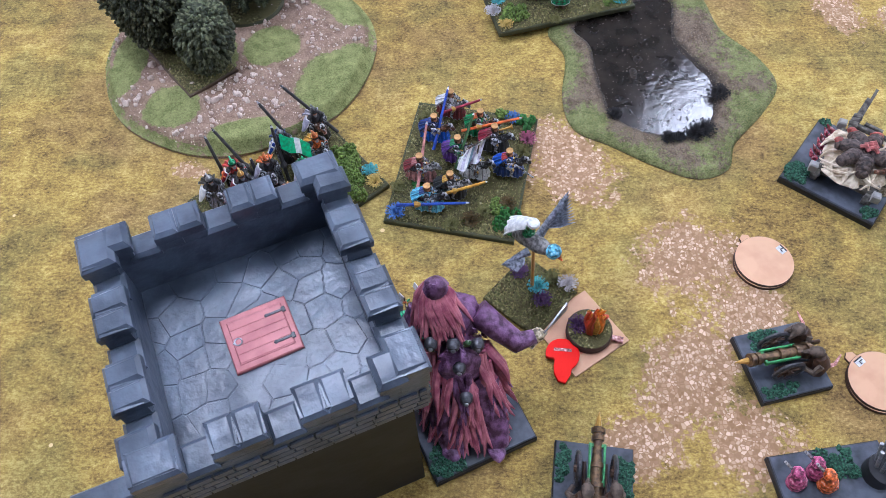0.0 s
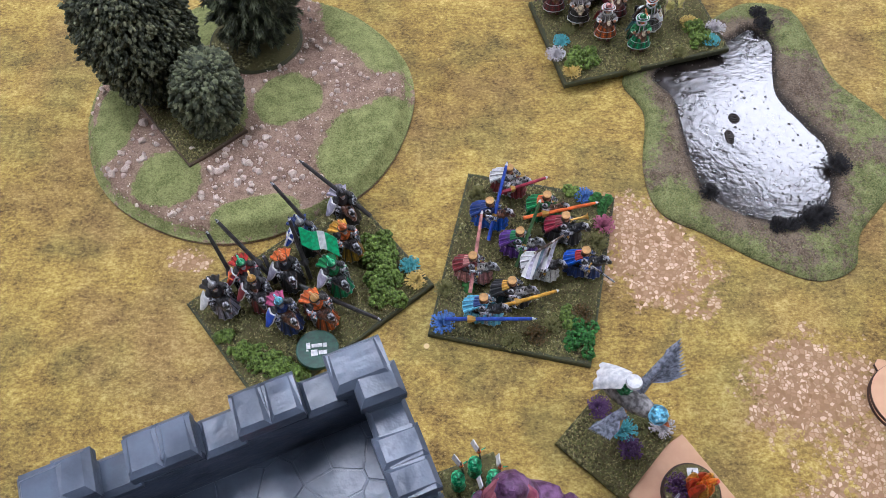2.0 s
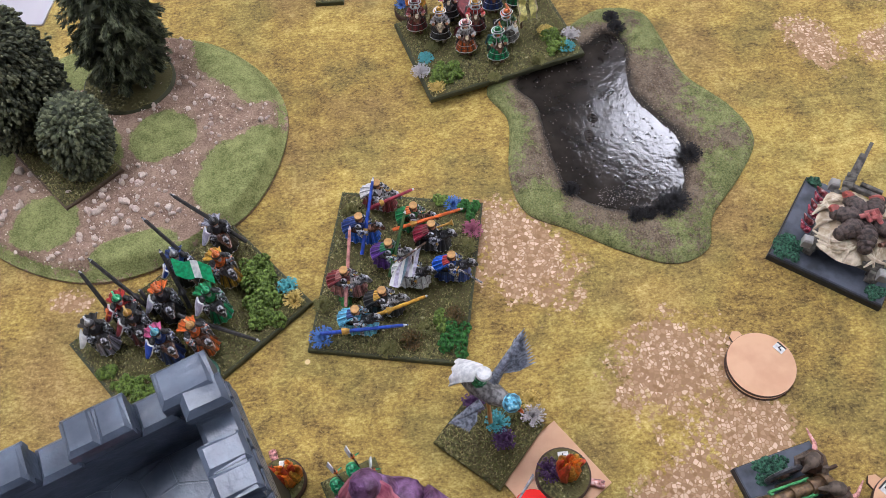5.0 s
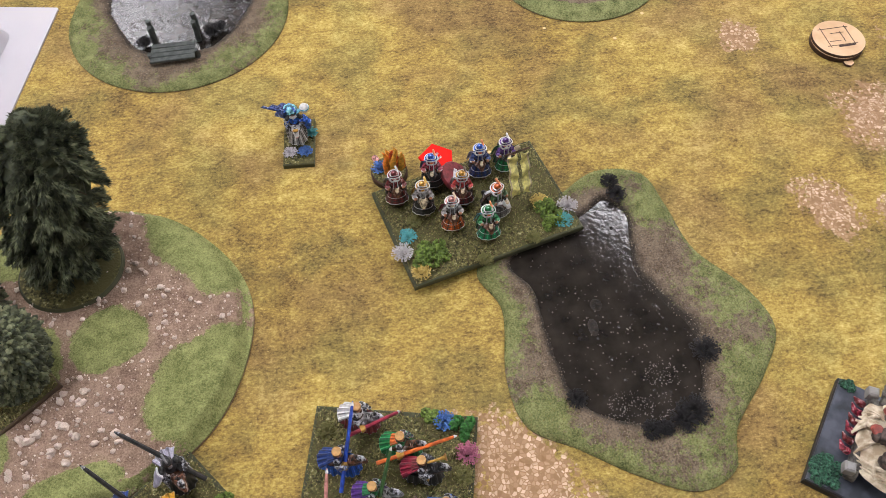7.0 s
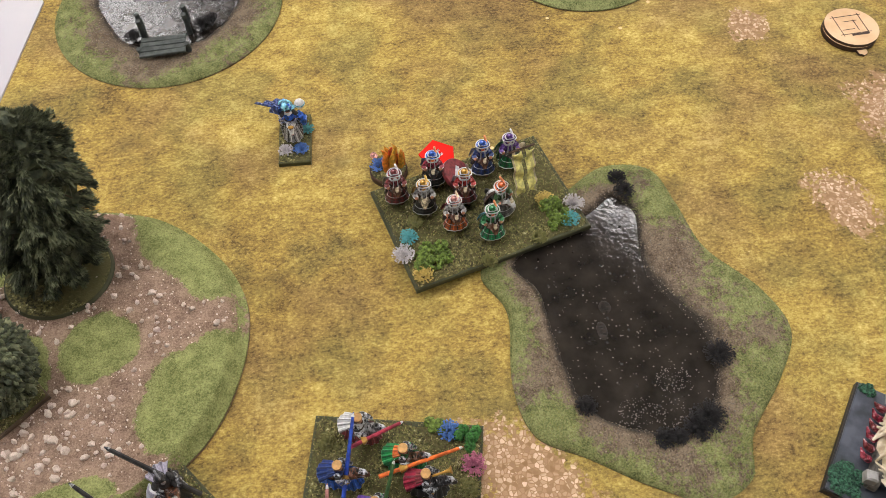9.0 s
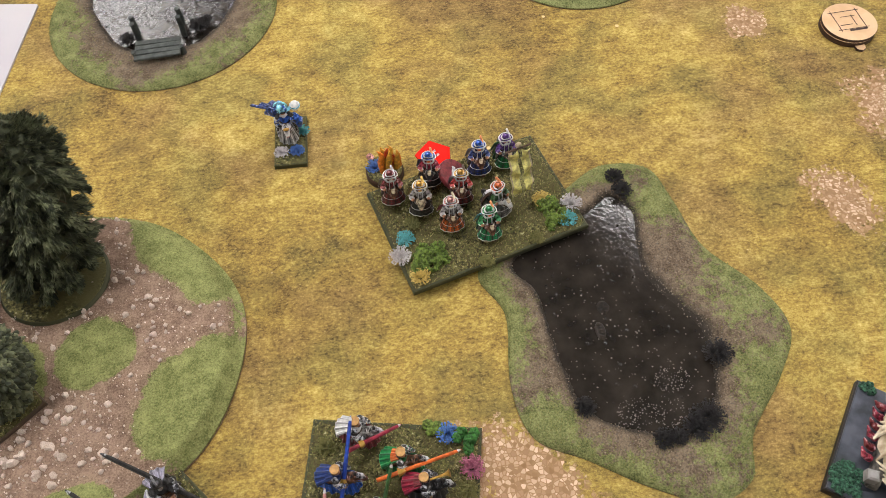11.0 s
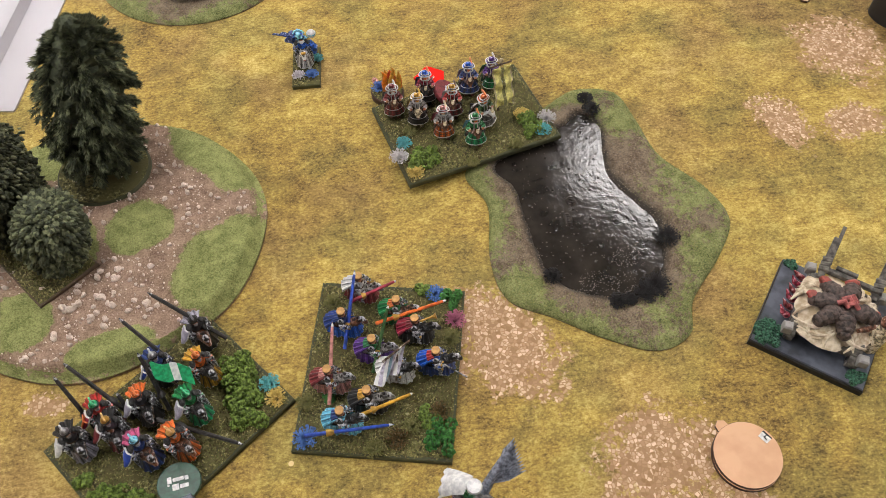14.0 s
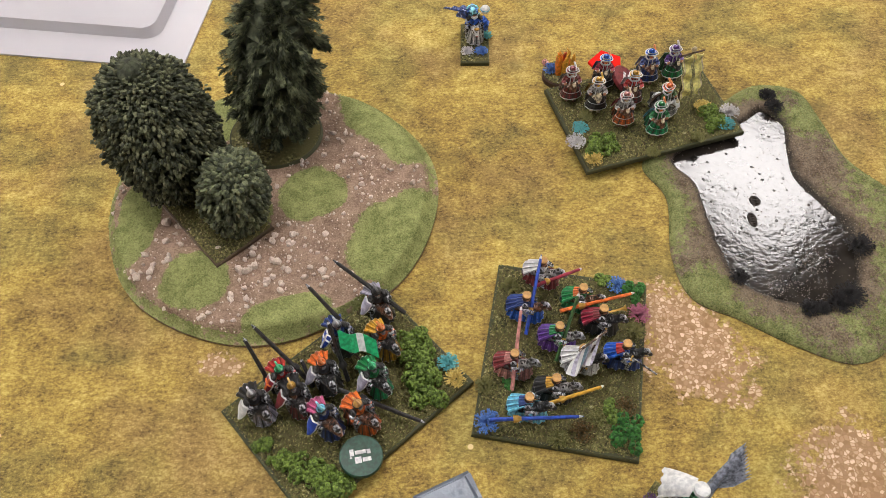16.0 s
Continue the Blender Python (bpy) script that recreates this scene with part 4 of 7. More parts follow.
def fire_token(at, r, tuft_colour, tag_turn, label, number=None):
    t = thing("fire_token", at, label, "game token", "fire tokens")
    b = Build()
    ring = [(r * math.cos(a), r * math.sin(a)) for a in (2 * math.pi * i / 36 for i in range(36))]
    b.prism(ring, 0, 0.0055, 1, inset=0.0008)
    b.prism([(px * 0.93, py * 0.93) for px, py in ring], 0.0055, 0.0063, 0)
    part("base", b, [TURF, CHAR], t)
    flames(t, r * 0.25, r * 0.1, 0.006, r * 0.55, r * 1.75, 15)
    tuft("flower_tuft", t, -r * 0.5, r * 0.15, 0.006, r * 0.42, FLOWER[tuft_colour], 70)
    c, s = math.cos(radians(tag_turn)), math.sin(radians(tag_turn))
    b = Build()
    b.tube([(c * r * 0.9, s * r * 0.9, 0.002), (c * r * 1.35, s * r * 1.35, 0.002), (c * r * 1.5, s * r * 1.5, 0.002)], (0.0018, 0.0026, 0.0022), 0, seg=10)
    part("pointer", b, C["pink"], t, "pink pointer tab")
    flock(t, r * 1.6, r * 1.6, 0.0064, 260, lambda a, d: math.hypot(a, d) < r * 0.8)
    if number:
        b = Build()
        b.box((r * 0.1, r * 0.62, 0.0068), (0.006, 0.0055, 0.0006))
        part("number_card", b, WHITE, t)
        cu = bpy.data.curves.new("number", "FONT")
        cu.body, cu.size, cu.extrude, cu.align_x, cu.align_y = number, 0.0055, 0.0001, "CENTER", "CENTER"
        n = new("number", cu)
        n.data.materials.append(BLACK)
        n.parent, n.matrix_basis = t, pose(r * 0.1, r * 0.62, 0.0073, 0, 0, 170)
    return t


# ---- tower ----
def tower():
    t = thing("stone_tower", pose(-0.0765, 0.237, 0, 0, 0, 22.7), "grey plastic castle tower with battlements and red trapdoor", "toy tower")
    half, rim, floor_z, inner = 0.057, 0.0640, 0.140, 0.0515
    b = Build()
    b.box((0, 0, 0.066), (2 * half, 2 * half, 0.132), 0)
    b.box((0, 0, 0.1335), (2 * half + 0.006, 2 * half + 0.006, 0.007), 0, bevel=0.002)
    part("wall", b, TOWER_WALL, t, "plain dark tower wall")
    b = Build()
    b.box((0, 0, floor_z - 0.0026), (2 * inner + 0.004, 2 * inner + 0.004, 0.005), 0)
    part("roof_deck", b, GREY_STONE, t)
    mid = (rim + inner) / 2
    for k in range(4):
        q = Matrix.Rotation(k * math.pi / 2, 4, "Z")
        b = Build()
        # parapet wall with its flared foot
        b.box((-(rim - inner) / 2, -mid, 0.1530), (rim + inner, rim - inner, 0.0270), 0)
        b.put([(-rim, -rim, 0.1396), (rim, -rim, 0.1396), (half, -half, 0.129), (-half, -half, 0.129)], [(3, 2, 1, 0)], 0)
        ob = part("parapet", b, GREY_STONE, t, smooth=False)
        ob.matrix_basis = q
        for x in (-0.038, 0.0, 0.038):
            b = Build()
            b.box((x, -mid, 0.1680), (0.0152, rim - inner + 0.0030, 0.0044), 0, rot=(4, 0, 0), bevel=0.0020)
            part("sill", b, GREY_STONE, t, smooth=False).matrix_basis = q
        for x in (-0.019, 0.019):
            for s in (-1, 1):
                b = Build()
                b.box((x + s * 0.0060, -mid, 0.1735), (0.0118, rim - inner - 0.0004, 0.0140), 0)
                b.box((x + s * 0.0059, -mid + 0.0004, 0.1782 + random.uniform(-0.0003, 0.0003)), (0.0120, rim - inner + 0.0044, 0.0064), 0, rot=(5, 0, 0), bevel=0.0019)
                part("merlon", b, GREY_STONE, t, smooth=False).matrix_basis = q
        b = Build()
        b.box((-mid - 0.0004 + 0.004, -mid - 0.0004, 0.1745), (0.0205, rim - inner + 0.001, 0.0160), 0)
        b.box((-mid + 0.0042, -mid, 0.1800), (0.0215, rim - inner + 0.0046, 0.0072), 0, rot=(5, 0, 0), bevel=0.0024)
        b.box((-mid, -mid + 0.0095, 0.1798), (rim - inner + 0.0046, 0.0135, 0.0070), 0, rot=(0, -5, 0), bevel=0.0024)
        b.box((-mid, -mid + 0.0085, 0.1735), (rim - inner, 0.0125, 0.0140), 0)
        part("corner_merlon", b, GREY_STONE, t, smooth=False).matrix_basis = q
        for row in range(4):
            z = 0.1430 + row * 0.0050
            x = -rim + 0.001 + (0.005 if row % 2 else 0)
            while x < rim - 0.004:
                w = random.uniform(0.008, 0.013)
                w = min(w, rim - 0.001 - x)
                b = Build()
                b.box((x + w / 2, -rim - 0.0002, z), (w - 0.0008, 0.0022, 0.0043), 0, bevel=0.0005)
                part("brick", b, GREY_STONE, t, smooth=False).matrix_basis = q
                x += w
    # flagstones: cells round scattered centres, with joints between them
    lim = inner - 0.0003
    cen = []
    for i in range(9):
        for j in range(9):
            cen.append(((i - 4 + (0.5 if j % 2 else 0)) * 0.0165 + random.uniform(-0.0068, 0.0068), (j - 4) * 0.0150 + random.uniform(-0.006, 0.006)))
    for c in cen:
        poly = [Vector((-lim, -lim)), Vector((lim, -lim)), Vector((lim, lim)), Vector((-lim, lim))]
        cv = Vector(c)
        for o in cen:
            if o == c:
                continue
            ov = Vector(o)
            mid, nrm = (cv + ov) / 2, (ov - cv)
            cut = []
            for i, p in enumerate(poly):
                p2 = poly[(i + 1) % len(poly)]
                a, d = (p - mid).dot(nrm), (p2 - mid).dot(nrm)
                if a <= 0:
                    cut.append(p)
                if a * d < 0:
                    cut.append(p + (p2 - p) * (a / (a - d)))
            poly = cut
            if len(poly) < 3:
                break
        if len(poly) < 3:
            continue
        g = sum(poly, Vector((0, 0))) / len(poly)
        if abs(g.x) < 0.017 and abs(g.y) < 0.0155:
            continue
        ring = [p - (p - g).normalized() * 0.0002 for p in poly]
        top = [p - (p - g).normalized() * 0.0006 for p in poly]
        hz = floor_z + random.uniform(0.0001, 0.0004)
        n = len(ring)
        b = Build()
        vs = [(p.x, p.y, floor_z - 0.0015) for p in ring] + [(p.x, p.y, hz - 0.0004) for p in ring] + [(p.x, p.y, hz) for p in top]
        fs = [(o * n + j, o * n + (j + 1) % n, (o + 1) * n + (j + 1) % n, (o + 1) * n + j) for o in (0, 1) for j in range(n)] + [tuple(range(2 * n, 3 * n))]
        b.put(vs, fs)
        part("flagstone", b, GREY_STONE, t, smooth=False)
    trap = part("trapdoor", trap_mesh(), [TRAP_RED], t, "dusty red painted trapdoor")
    trap.matrix_basis = pose(0, 0.002, floor_z, 0, 0, 2)
    for i in range(5):
        b = Build()
        b.box((0, -0.0094 + i * 0.0047, 0.0023), (0.0278, 0.0045, 0.0008), 0, bevel=0.0002)
        part("plank", b, TRAP_RED, trap, smooth=False)
    for y in (-0.008, 0.008):
        b = Build()
        b.box((0.010, y, 0.0028), (0.008, 0.0014, 0.0006), 0, bevel=0.0002)
        b.box((0.0145, y, 0.0028), (0.0018, 0.0030, 0.0008), 0, bevel=0.0002)
        b.ball((0.0056, y, 0.0028), (0.0012, 0.0011, 0.0005), 0, seg=8, rings=4)
        part("hinge", b, DARK_STEEL, trap)
    b = Build()
    pts = [(-0.0115 + 0.0019 * math.cos(a), 0.0019 * math.sin(a), 0.0029) for a in (2 * math.pi * i / 14 for i in range(15))]
    b.tube(pts, [0.0004] * 15, 0, seg=5)
    b.ball((-0.0135, 0, 0.0026), 0.0008, 0, seg=6, rings=4)
    part("ring_handle", b, STEEL, trap)


def trap_mesh():
    b = Build()
    b.box((0, 0, 0.0006), (0.0345, 0.0315, 0.0030), 0, bevel=0.0006)
    b.box((0, 0, 0.0020), (0.0285, 0.0250, 0.0010), 0, bevel=0.0004)
    return b.mesh("trapdoor", [TRAP_RED], smooth=False)


# ---- hill and trees ----
HILL_C, HILL_R = (-0.168, 0.578), (0.1185, 0.1125)


def land_material(name, grass_a, grass_b, soil_a, soil_b):
    m = bpy.data.materials.new(name)
    m.use_nodes = True
    nt = m.node_tree
    b = nt.nodes["Principled BSDF"]
    b.inputs["Roughness"].default_value = 0.95
    b.inputs["Specular IOR Level"].default_value = 0.15
    co = nt.nodes.new("ShaderNodeTexCoord").outputs["Object"]
    at = nt.nodes.new("ShaderNodeAttribute")
    at.attribute_name = "grass"
    fine = noise_node(nt, co, 900.0, 4.0, 0.7)
    mid = noise_node(nt, co, 120.0, 4.0, 0.6)
    both = math_node(nt, "ADD", math_node(nt, "MULTIPLY", fine, 0.6), math_node(nt, "MULTIPLY", mid, 0.4))
    g = ramp_node(nt, both, [(0.38, grass_b), (0.53, grass_a), (0.64, tuple(1.45 * v for v in grass_a))])
    s = ramp_node(nt, both, [(0.39, soil_b), (0.59, soil_a)])
    f = math_node(nt, "ADD", at.outputs["Fac"], math_node(nt, "MULTIPLY", math_node(nt, "SUBTRACT", noise_node(nt, co, 260.0, 4.0, 0.7), 0.5), 1.35))
    f = math_node(nt, "MULTIPLY", math_node(nt, "SUBTRACT", f, 0.42), 6.0, clamp=True)
    # shoreline: wet mud, with the shade of the steep bank put into its dark colour
    wet_shade_at = nt.nodes.new("ShaderNodeAttribute")
    wet_shade_at.attribute_name = "wet_shade"
    wet_shade = math_node(nt, "MULTIPLY", math_node(nt, "ADD", wet_shade_at.outputs["Fac"], math_node(nt, "MULTIPLY", math_node(nt, "SUBTRACT", noise_node(nt, co, 150.0, 5.0, 0.7), 0.55), 1.6)), math_node(nt, "MULTIPLY", wet_shade_at.outputs["Fac"], 2.0), clamp=True)
    nt.links.new(mix_node(nt, wet_shade, mix_node(nt, f, s, g), (0.030, 0.024, 0.018)), b.inputs["Base Color"])
    nt.links.new(math_node(nt, "SUBTRACT", 0.95, math_node(nt, "MULTIPLY", wet_shade, 0.6)), b.inputs["Roughness"])
    bp = nt.nodes.new("ShaderNodeBump")
    bp.inputs["Strength"].default_value, bp.inputs["Distance"].default_value = 1.0, 0.0011
    nt.links.new(both, bp.inputs["Height"])
    nt.links.new(bp.outputs["Normal"], b.inputs["Normal"])
    return m


HILL_LAND = land_material("hill_turf_and_soil", (0.245, 0.262, 0.098), (0.105, 0.120, 0.038), (0.37, 0.262, 0.192), (0.15, 0.095, 0.066))
POND_LAND = land_material("bank_turf_and_mud", (0.22, 0.235, 0.095), (0.065, 0.08, 0.026), (0.24, 0.185, 0.13), (0.075, 0.055, 0.038))
# grassy patches on the hill: centre, radii, turn
HILL_GRASS = [(-0.074, 0.539, 0.044, 0.031, 42), (-0.078, 0.645, 0.056, 0.031, -42), (-0.139, 0.577, 0.026, 0.023, 35), (-0.214, 0.508, 0.024, 0.024, 0),
              (-0.152, 0.482, 0.031, 0.013, 12), (-0.260, 0.562, 0.015, 0.042, 0), (-0.20, 0.66, 0.05, 0.03, 20), (-0.19, 0.565, 0.026, 0.03, 0)]


def hill_height(x, y):
    r = math.hypot((x - HILL_C[0]) / HILL_R[0], (y - HILL_C[1]) / HILL_R[1])
    edge = min(1.0, max(0.0, (1.0 - r) / 0.085))
    return 0.0022 + 0.0088 * (edge * edge * (3 - 2 * edge)) + 0.002 * max(0.0, 1 - r) + 0.0007 * noise.noise((x * 60, y * 60, 3.0))


def hill_grass(x, y):
    best = -1.0
    for cx, cy, rx, ry, a in HILL_GRASS:
        c, s = math.cos(radians(a)), math.sin(radians(a))
        dx, dy = x - cx, y - cy
        best = max(best, 0.42 + 4.0 * (1.0 - math.hypot((dx * c + dy * s) / rx, (-dx * s + dy * c) / ry)))
    return min(best, 1.3) + 0.8 * noise.noise((x * 34, y * 34, 7.0)) + 0.35 * noise.noise((x * 130, y * 130, 4.0))


HILL_BLADES = [material("blade_light", (0.33, 0.34, 0.135), 0.9, scale=300), material("blade_mid", (0.20, 0.225, 0.06), 0.9, scale=300), material("blade_dark", (0.10, 0.12, 0.03), 0.9, scale=300)]


def hill():
    h = thing("hill", pose(0, 0, 0), "round model hill with grass patches and stony dirt path", "model hill")
    rings, seg = 60, 160
    vs, gr = [], []
    for i in range(rings + 1):
        r = i / rings
        for j in range(seg):
            a = 2 * math.pi * j / seg
            w = 1 + 0.012 * math.sin(3 * a + 1) + 0.008 * math.sin(7 * a)
            x, y = HILL_C[0] + HILL_R[0] * r * w * math.cos(a), HILL_C[1] + HILL_R[1] * r * w * math.sin(a)
            g = min(1.0, max(0.0, hill_grass(x, y)))
            if r > 0.945:
                g = max(g, 0.62 + 0.3 * noise.noise((x * 150, y * 150, 1.0)))
            vs.append((x, y, hill_height(x, y) + 0.0013 * g))
            gr.append(g)
    fs = [(i * seg + j, (i + 1) * seg + j, (i + 1) * seg + (j + 1) % seg, i * seg + (j + 1) % seg) for i in range(rings) for j in range(seg)]
    o = rings * seg
    vs += [(x, y, 0) for x, y, z in vs[o:o + seg]]
    gr += [0.2] * seg
    n = (rings + 1) * seg
    fs += [(o + j, n + j, n + (j + 1) % seg, o + (j + 1) % seg) for j in range(seg)]
    b = Build()
    b.put(vs, fs)
    ob = part("mound", b, HILL_LAND, h)
    ob.data.attributes.new("grass", "FLOAT", "POINT").data.foreach_set("value", gr)
    rocks = []
    for k in range(6):
        b = Build()
        b.ball((0, 0, 0), (1, 0.8, 0.9), 0, seg=6, rings=4, rough=0.36)
        rocks.append(b.mesh("rock", [ROCK], smooth=False))
    placed = 0
    while placed < 270:
        a, r = random.uniform(0, 2 * math.pi), math.sqrt(random.random()) * 0.95
        x, y = HILL_C[0] + HILL_R[0] * r * math.cos(a), HILL_C[1] + HILL_R[1] * r * math.sin(a)
        near = (x + 0.17) ** 2 + (y - 0.50) ** 2 < 0.05 ** 2 or (x + 0.24) ** 2 + (y - 0.54) ** 2 < 0.04 ** 2
        if hill_grass(x, y) > 0.35 or (not near and random.random() < 0.45):
            continue
        s = random.uniform(0.0009, 0.0023) * (1.5 if near and random.random() < 0.4 else 1)
        ob = part("rock", rocks[placed % 6], [], h)
        ob.matrix_basis = Matrix.LocRotScale((x, y, hill_height(x, y) + s * 0.42), Euler((random.uniform(-0.4, 0.4), 0, random.uniform(0, 6.3))), (s, s, s))
        placed += 1
    b = Build()
    for _ in range(26000):
        a, r = random.uniform(0, 2 * math.pi), math.sqrt(random.random()) * 0.99
        x, y = HILL_C[0] + HILL_R[0] * r * math.cos(a), HILL_C[1] + HILL_R[1] * r * math.sin(a)
        if hill_grass(x, y) < 0.45 and r < 0.94:
            continue
        a, l = random.uniform(0, 2 * math.pi), random.uniform(0.0006, 0.0016)
        p, s = Vector((x, y, hill_height(x, y) + 0.0010)), Vector((-math.sin(a), math.cos(a), 0)) * 0.00025
        b.put([p - s, p + s, p + Vector((math.cos(a) * l, math.sin(a) * l, random.uniform(0.0003, 0.001)))], [(0, 1, 2)], random.choice((0, 0, 1, 1, 2)))
    tagged(part("flock", b, HILL_BLADES, h, smooth=False), kind="stuff")
    b = Build()
    for _ in range(1900):
        a, r = random.uniform(0, 2 * math.pi), math.sqrt(random.random()) * 0.97
        x, y = HILL_C[0] + HILL_R[0] * r * math.cos(a), HILL_C[1] + HILL_R[1] * r * math.sin(a)
        if hill_grass(x, y) > 0.4 and random.random() < 0.85:
            continue
        b.ball((x, y, hill_height(x, y) + 0.0005), random.uniform(0.0002, 0.0007), 0, seg=4, rings=3, rough=0.3)
    tagged(part("gravel", b, ROCK, h, smooth=False), kind="stuff")


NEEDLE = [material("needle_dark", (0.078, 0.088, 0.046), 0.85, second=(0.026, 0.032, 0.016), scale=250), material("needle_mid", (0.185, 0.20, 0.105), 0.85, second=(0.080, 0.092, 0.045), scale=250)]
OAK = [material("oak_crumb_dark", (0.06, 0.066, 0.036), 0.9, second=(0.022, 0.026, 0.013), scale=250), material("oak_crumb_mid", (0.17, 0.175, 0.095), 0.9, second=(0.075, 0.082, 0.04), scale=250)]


def tree(label, foot, top, profile, tufts, size, mats, droop, needles):
    """A model tree: leaning trunk, limbs, and a crown of many small tufts set on its outline and within."""
    t = thing("model_tree", pose(*foot), label, "model tree", "trees on the hill")
    lean = Vector(top) - Vector(foot)
    b = Build()
    b.tube([(0, 0, 0), tuple(lean * 0.4), tuple(lean * 0.92)], (0.0042, 0.0032, 0.0008), 0, seg=8)
    for i in range(26):
        k = random.uniform(0.15, 0.85)
        a = random.uniform(0, 2 * math.pi)
        r = 0.8 * profile(k)
        p = lean * k
        b.tube([tuple(p), tuple(p + Vector((math.cos(a) * r * 0.6, math.sin(a) * r * 0.6, 0.003))), tuple(p + Vector((math.cos(a) * r, math.sin(a) * r, -0.002)))], (0.0011, 0.0007, 0.0003), 0, seg=5)
    part("trunk", b, BARK, t)
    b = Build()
    # added solid core in the darker foliage, so gaps don't show what lies behind
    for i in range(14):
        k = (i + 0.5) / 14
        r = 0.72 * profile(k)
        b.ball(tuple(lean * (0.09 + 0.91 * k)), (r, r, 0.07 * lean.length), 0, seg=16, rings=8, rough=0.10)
    boughs = [(((i + random.random()) / 230) ** 0.85, i * 2.39996 + random.uniform(-0.3, 0.3), random.uniform(0.82, 1.12)) for i in range(230)]
    for i in range(tufts):
        if needles:
            k, a, reach = boughs[i % 230]
            along = random.uniform(0.45, 1.0)
            k, a = min(0.995, max(0.0, k + random.uniform(-0.012, 0.012))), a + random.uniform(-0.10, 0.10)
            r = profile(k) * reach * along
            sag = -0.006 * along * along + 0.003
        else:
            k, a = random.random() ** 0.85, random.uniform(0, 2 * math.pi)
            r = profile(k) * random.choice((1.0, 1.0, 0.92, 0.8)) * random.uniform(0.92, 1.05) * (1 + 0.16 * noise.noise((math.cos(a) * 4, math.sin(a) * 4, k * 11)))
            sag = random.uniform(-0.0015, 0.0015)
        c = lean * (0.09 + 0.91 * k) + Vector((math.cos(a) * r, math.sin(a) * r, sag))
        out = Vector((math.cos(a), math.sin(a), -droop + 6.0 * (k - 0.75) * (k > 0.75))).normalized()
        s = size * random.uniform(0.7, 1.25)
        mat = 1 if random.random() < 0.45 else 0
        if needles:
            for _ in range(needles):
                d = (out + Vector((random.uniform(-1, 1), random.uniform(-1, 1), random.uniform(-0.8, 0.8))) * 0.55).normalized()
                side = d.cross(Vector((0, 0, 1)))
                side = (side.normalized() if side.length > 1e-4 else Vector((1, 0, 0))) * s * 0.13
                up = d.cross(side).normalized() * s * 0.10
                p0, p1, p2 = c - d * s * 0.5, c + d * s * 0.25, c + d * s
                b.put([p0, p1 + side, p2, p1 - side, p1 + up], [(0, 1, 4), (1, 2, 4), (2, 3, 4), (3, 0, 4)], mat)
        else:
            q = out.to_track_quat("X", "Z").to_euler()
            b.ball(tuple(c), (s * 0.9, s * 0.55, s * 0.5), mat, rot=[math.degrees(v) for v in q], seg=6, rings=4, rough=0.28)
    part("crown", b, mats, t, smooth=False)
    return t


def lobes(points):
    """A crown's radius along its height, from a few (height, radius) stops."""
    def f(k):
        for (k0, r0), (k1, r1) in zip(points, points[1:]):
            if k <= k1:
                s = (k - k0) / (k1 - k0)
                return r0 + (r1 - r0) * s * s * (3 - 2 * s)
        return points[-1][1]
    return f


def trees():
    z = 0.0135
    disc = Build()
    ring = [(0.035 * math.cos(a), 0.033 * math.sin(a)) for a in (2 * math.pi * i / 40 for i in range(40))]
    disc.prism(ring, 0, 0.0045, 1, inset=0.0012)
    disc.prism([(x * 0.95, y * 0.95) for x, y in ring], 0.0045, 0.005, 0)
    d = tree("tall dark green fir model tree on a round flocked disc", (-0.168, 0.634, z), (-0.147, 0.655, 0.135),
             lobes([(0, 0.024), (0.10, 0.0325), (0.45, 0.0350), (0.75, 0.0315), (0.91, 0.021), (1.0, 0.006)]), 7000, 0.0046, NEEDLE, 0.55, 6)
    part("disc_base", disc, [TURF, BASE_EDGE], d, "round flocked base", at=pose(0, 0, -0.0035))
    tree("broad dark green rounded model tree with crumbly foliage", (-0.227, 0.588, z), (-0.238, 0.604, 0.115),
         lobes([(0, 0.024), (0.15, 0.034), (0.5, 0.038), (0.8, 0.031), (0.94, 0.019), (1.0, 0.003)]), 8500, 0.0021, OAK, 0.5, 0)
    tree("small bushy dark green model tree on the plate", (-0.186, 0.552, z), (-0.182, 0.561, 0.071),
         lobes([(0, 0.014), (0.2, 0.020), (0.55, 0.0230), (0.84, 0.0185), (0.96, 0.0105), (1.0, 0.0035)]), 2200, 0.0030, NEEDLE, 0.4, 0)
    p = thing("forest_plate", pose(-0.2065, 0.5635, 0.0122, 0, 0, 40), "thin flocked wooden plate under the trees", "base plate")
    base_plate(p, 0.047, 0.080, 0.003, TURF, material("brown_plate_edge", (0.10, 0.06, 0.035), 0.6, scale=90))
    flock(p, 0.045, 0.078, 0.004, 4200)


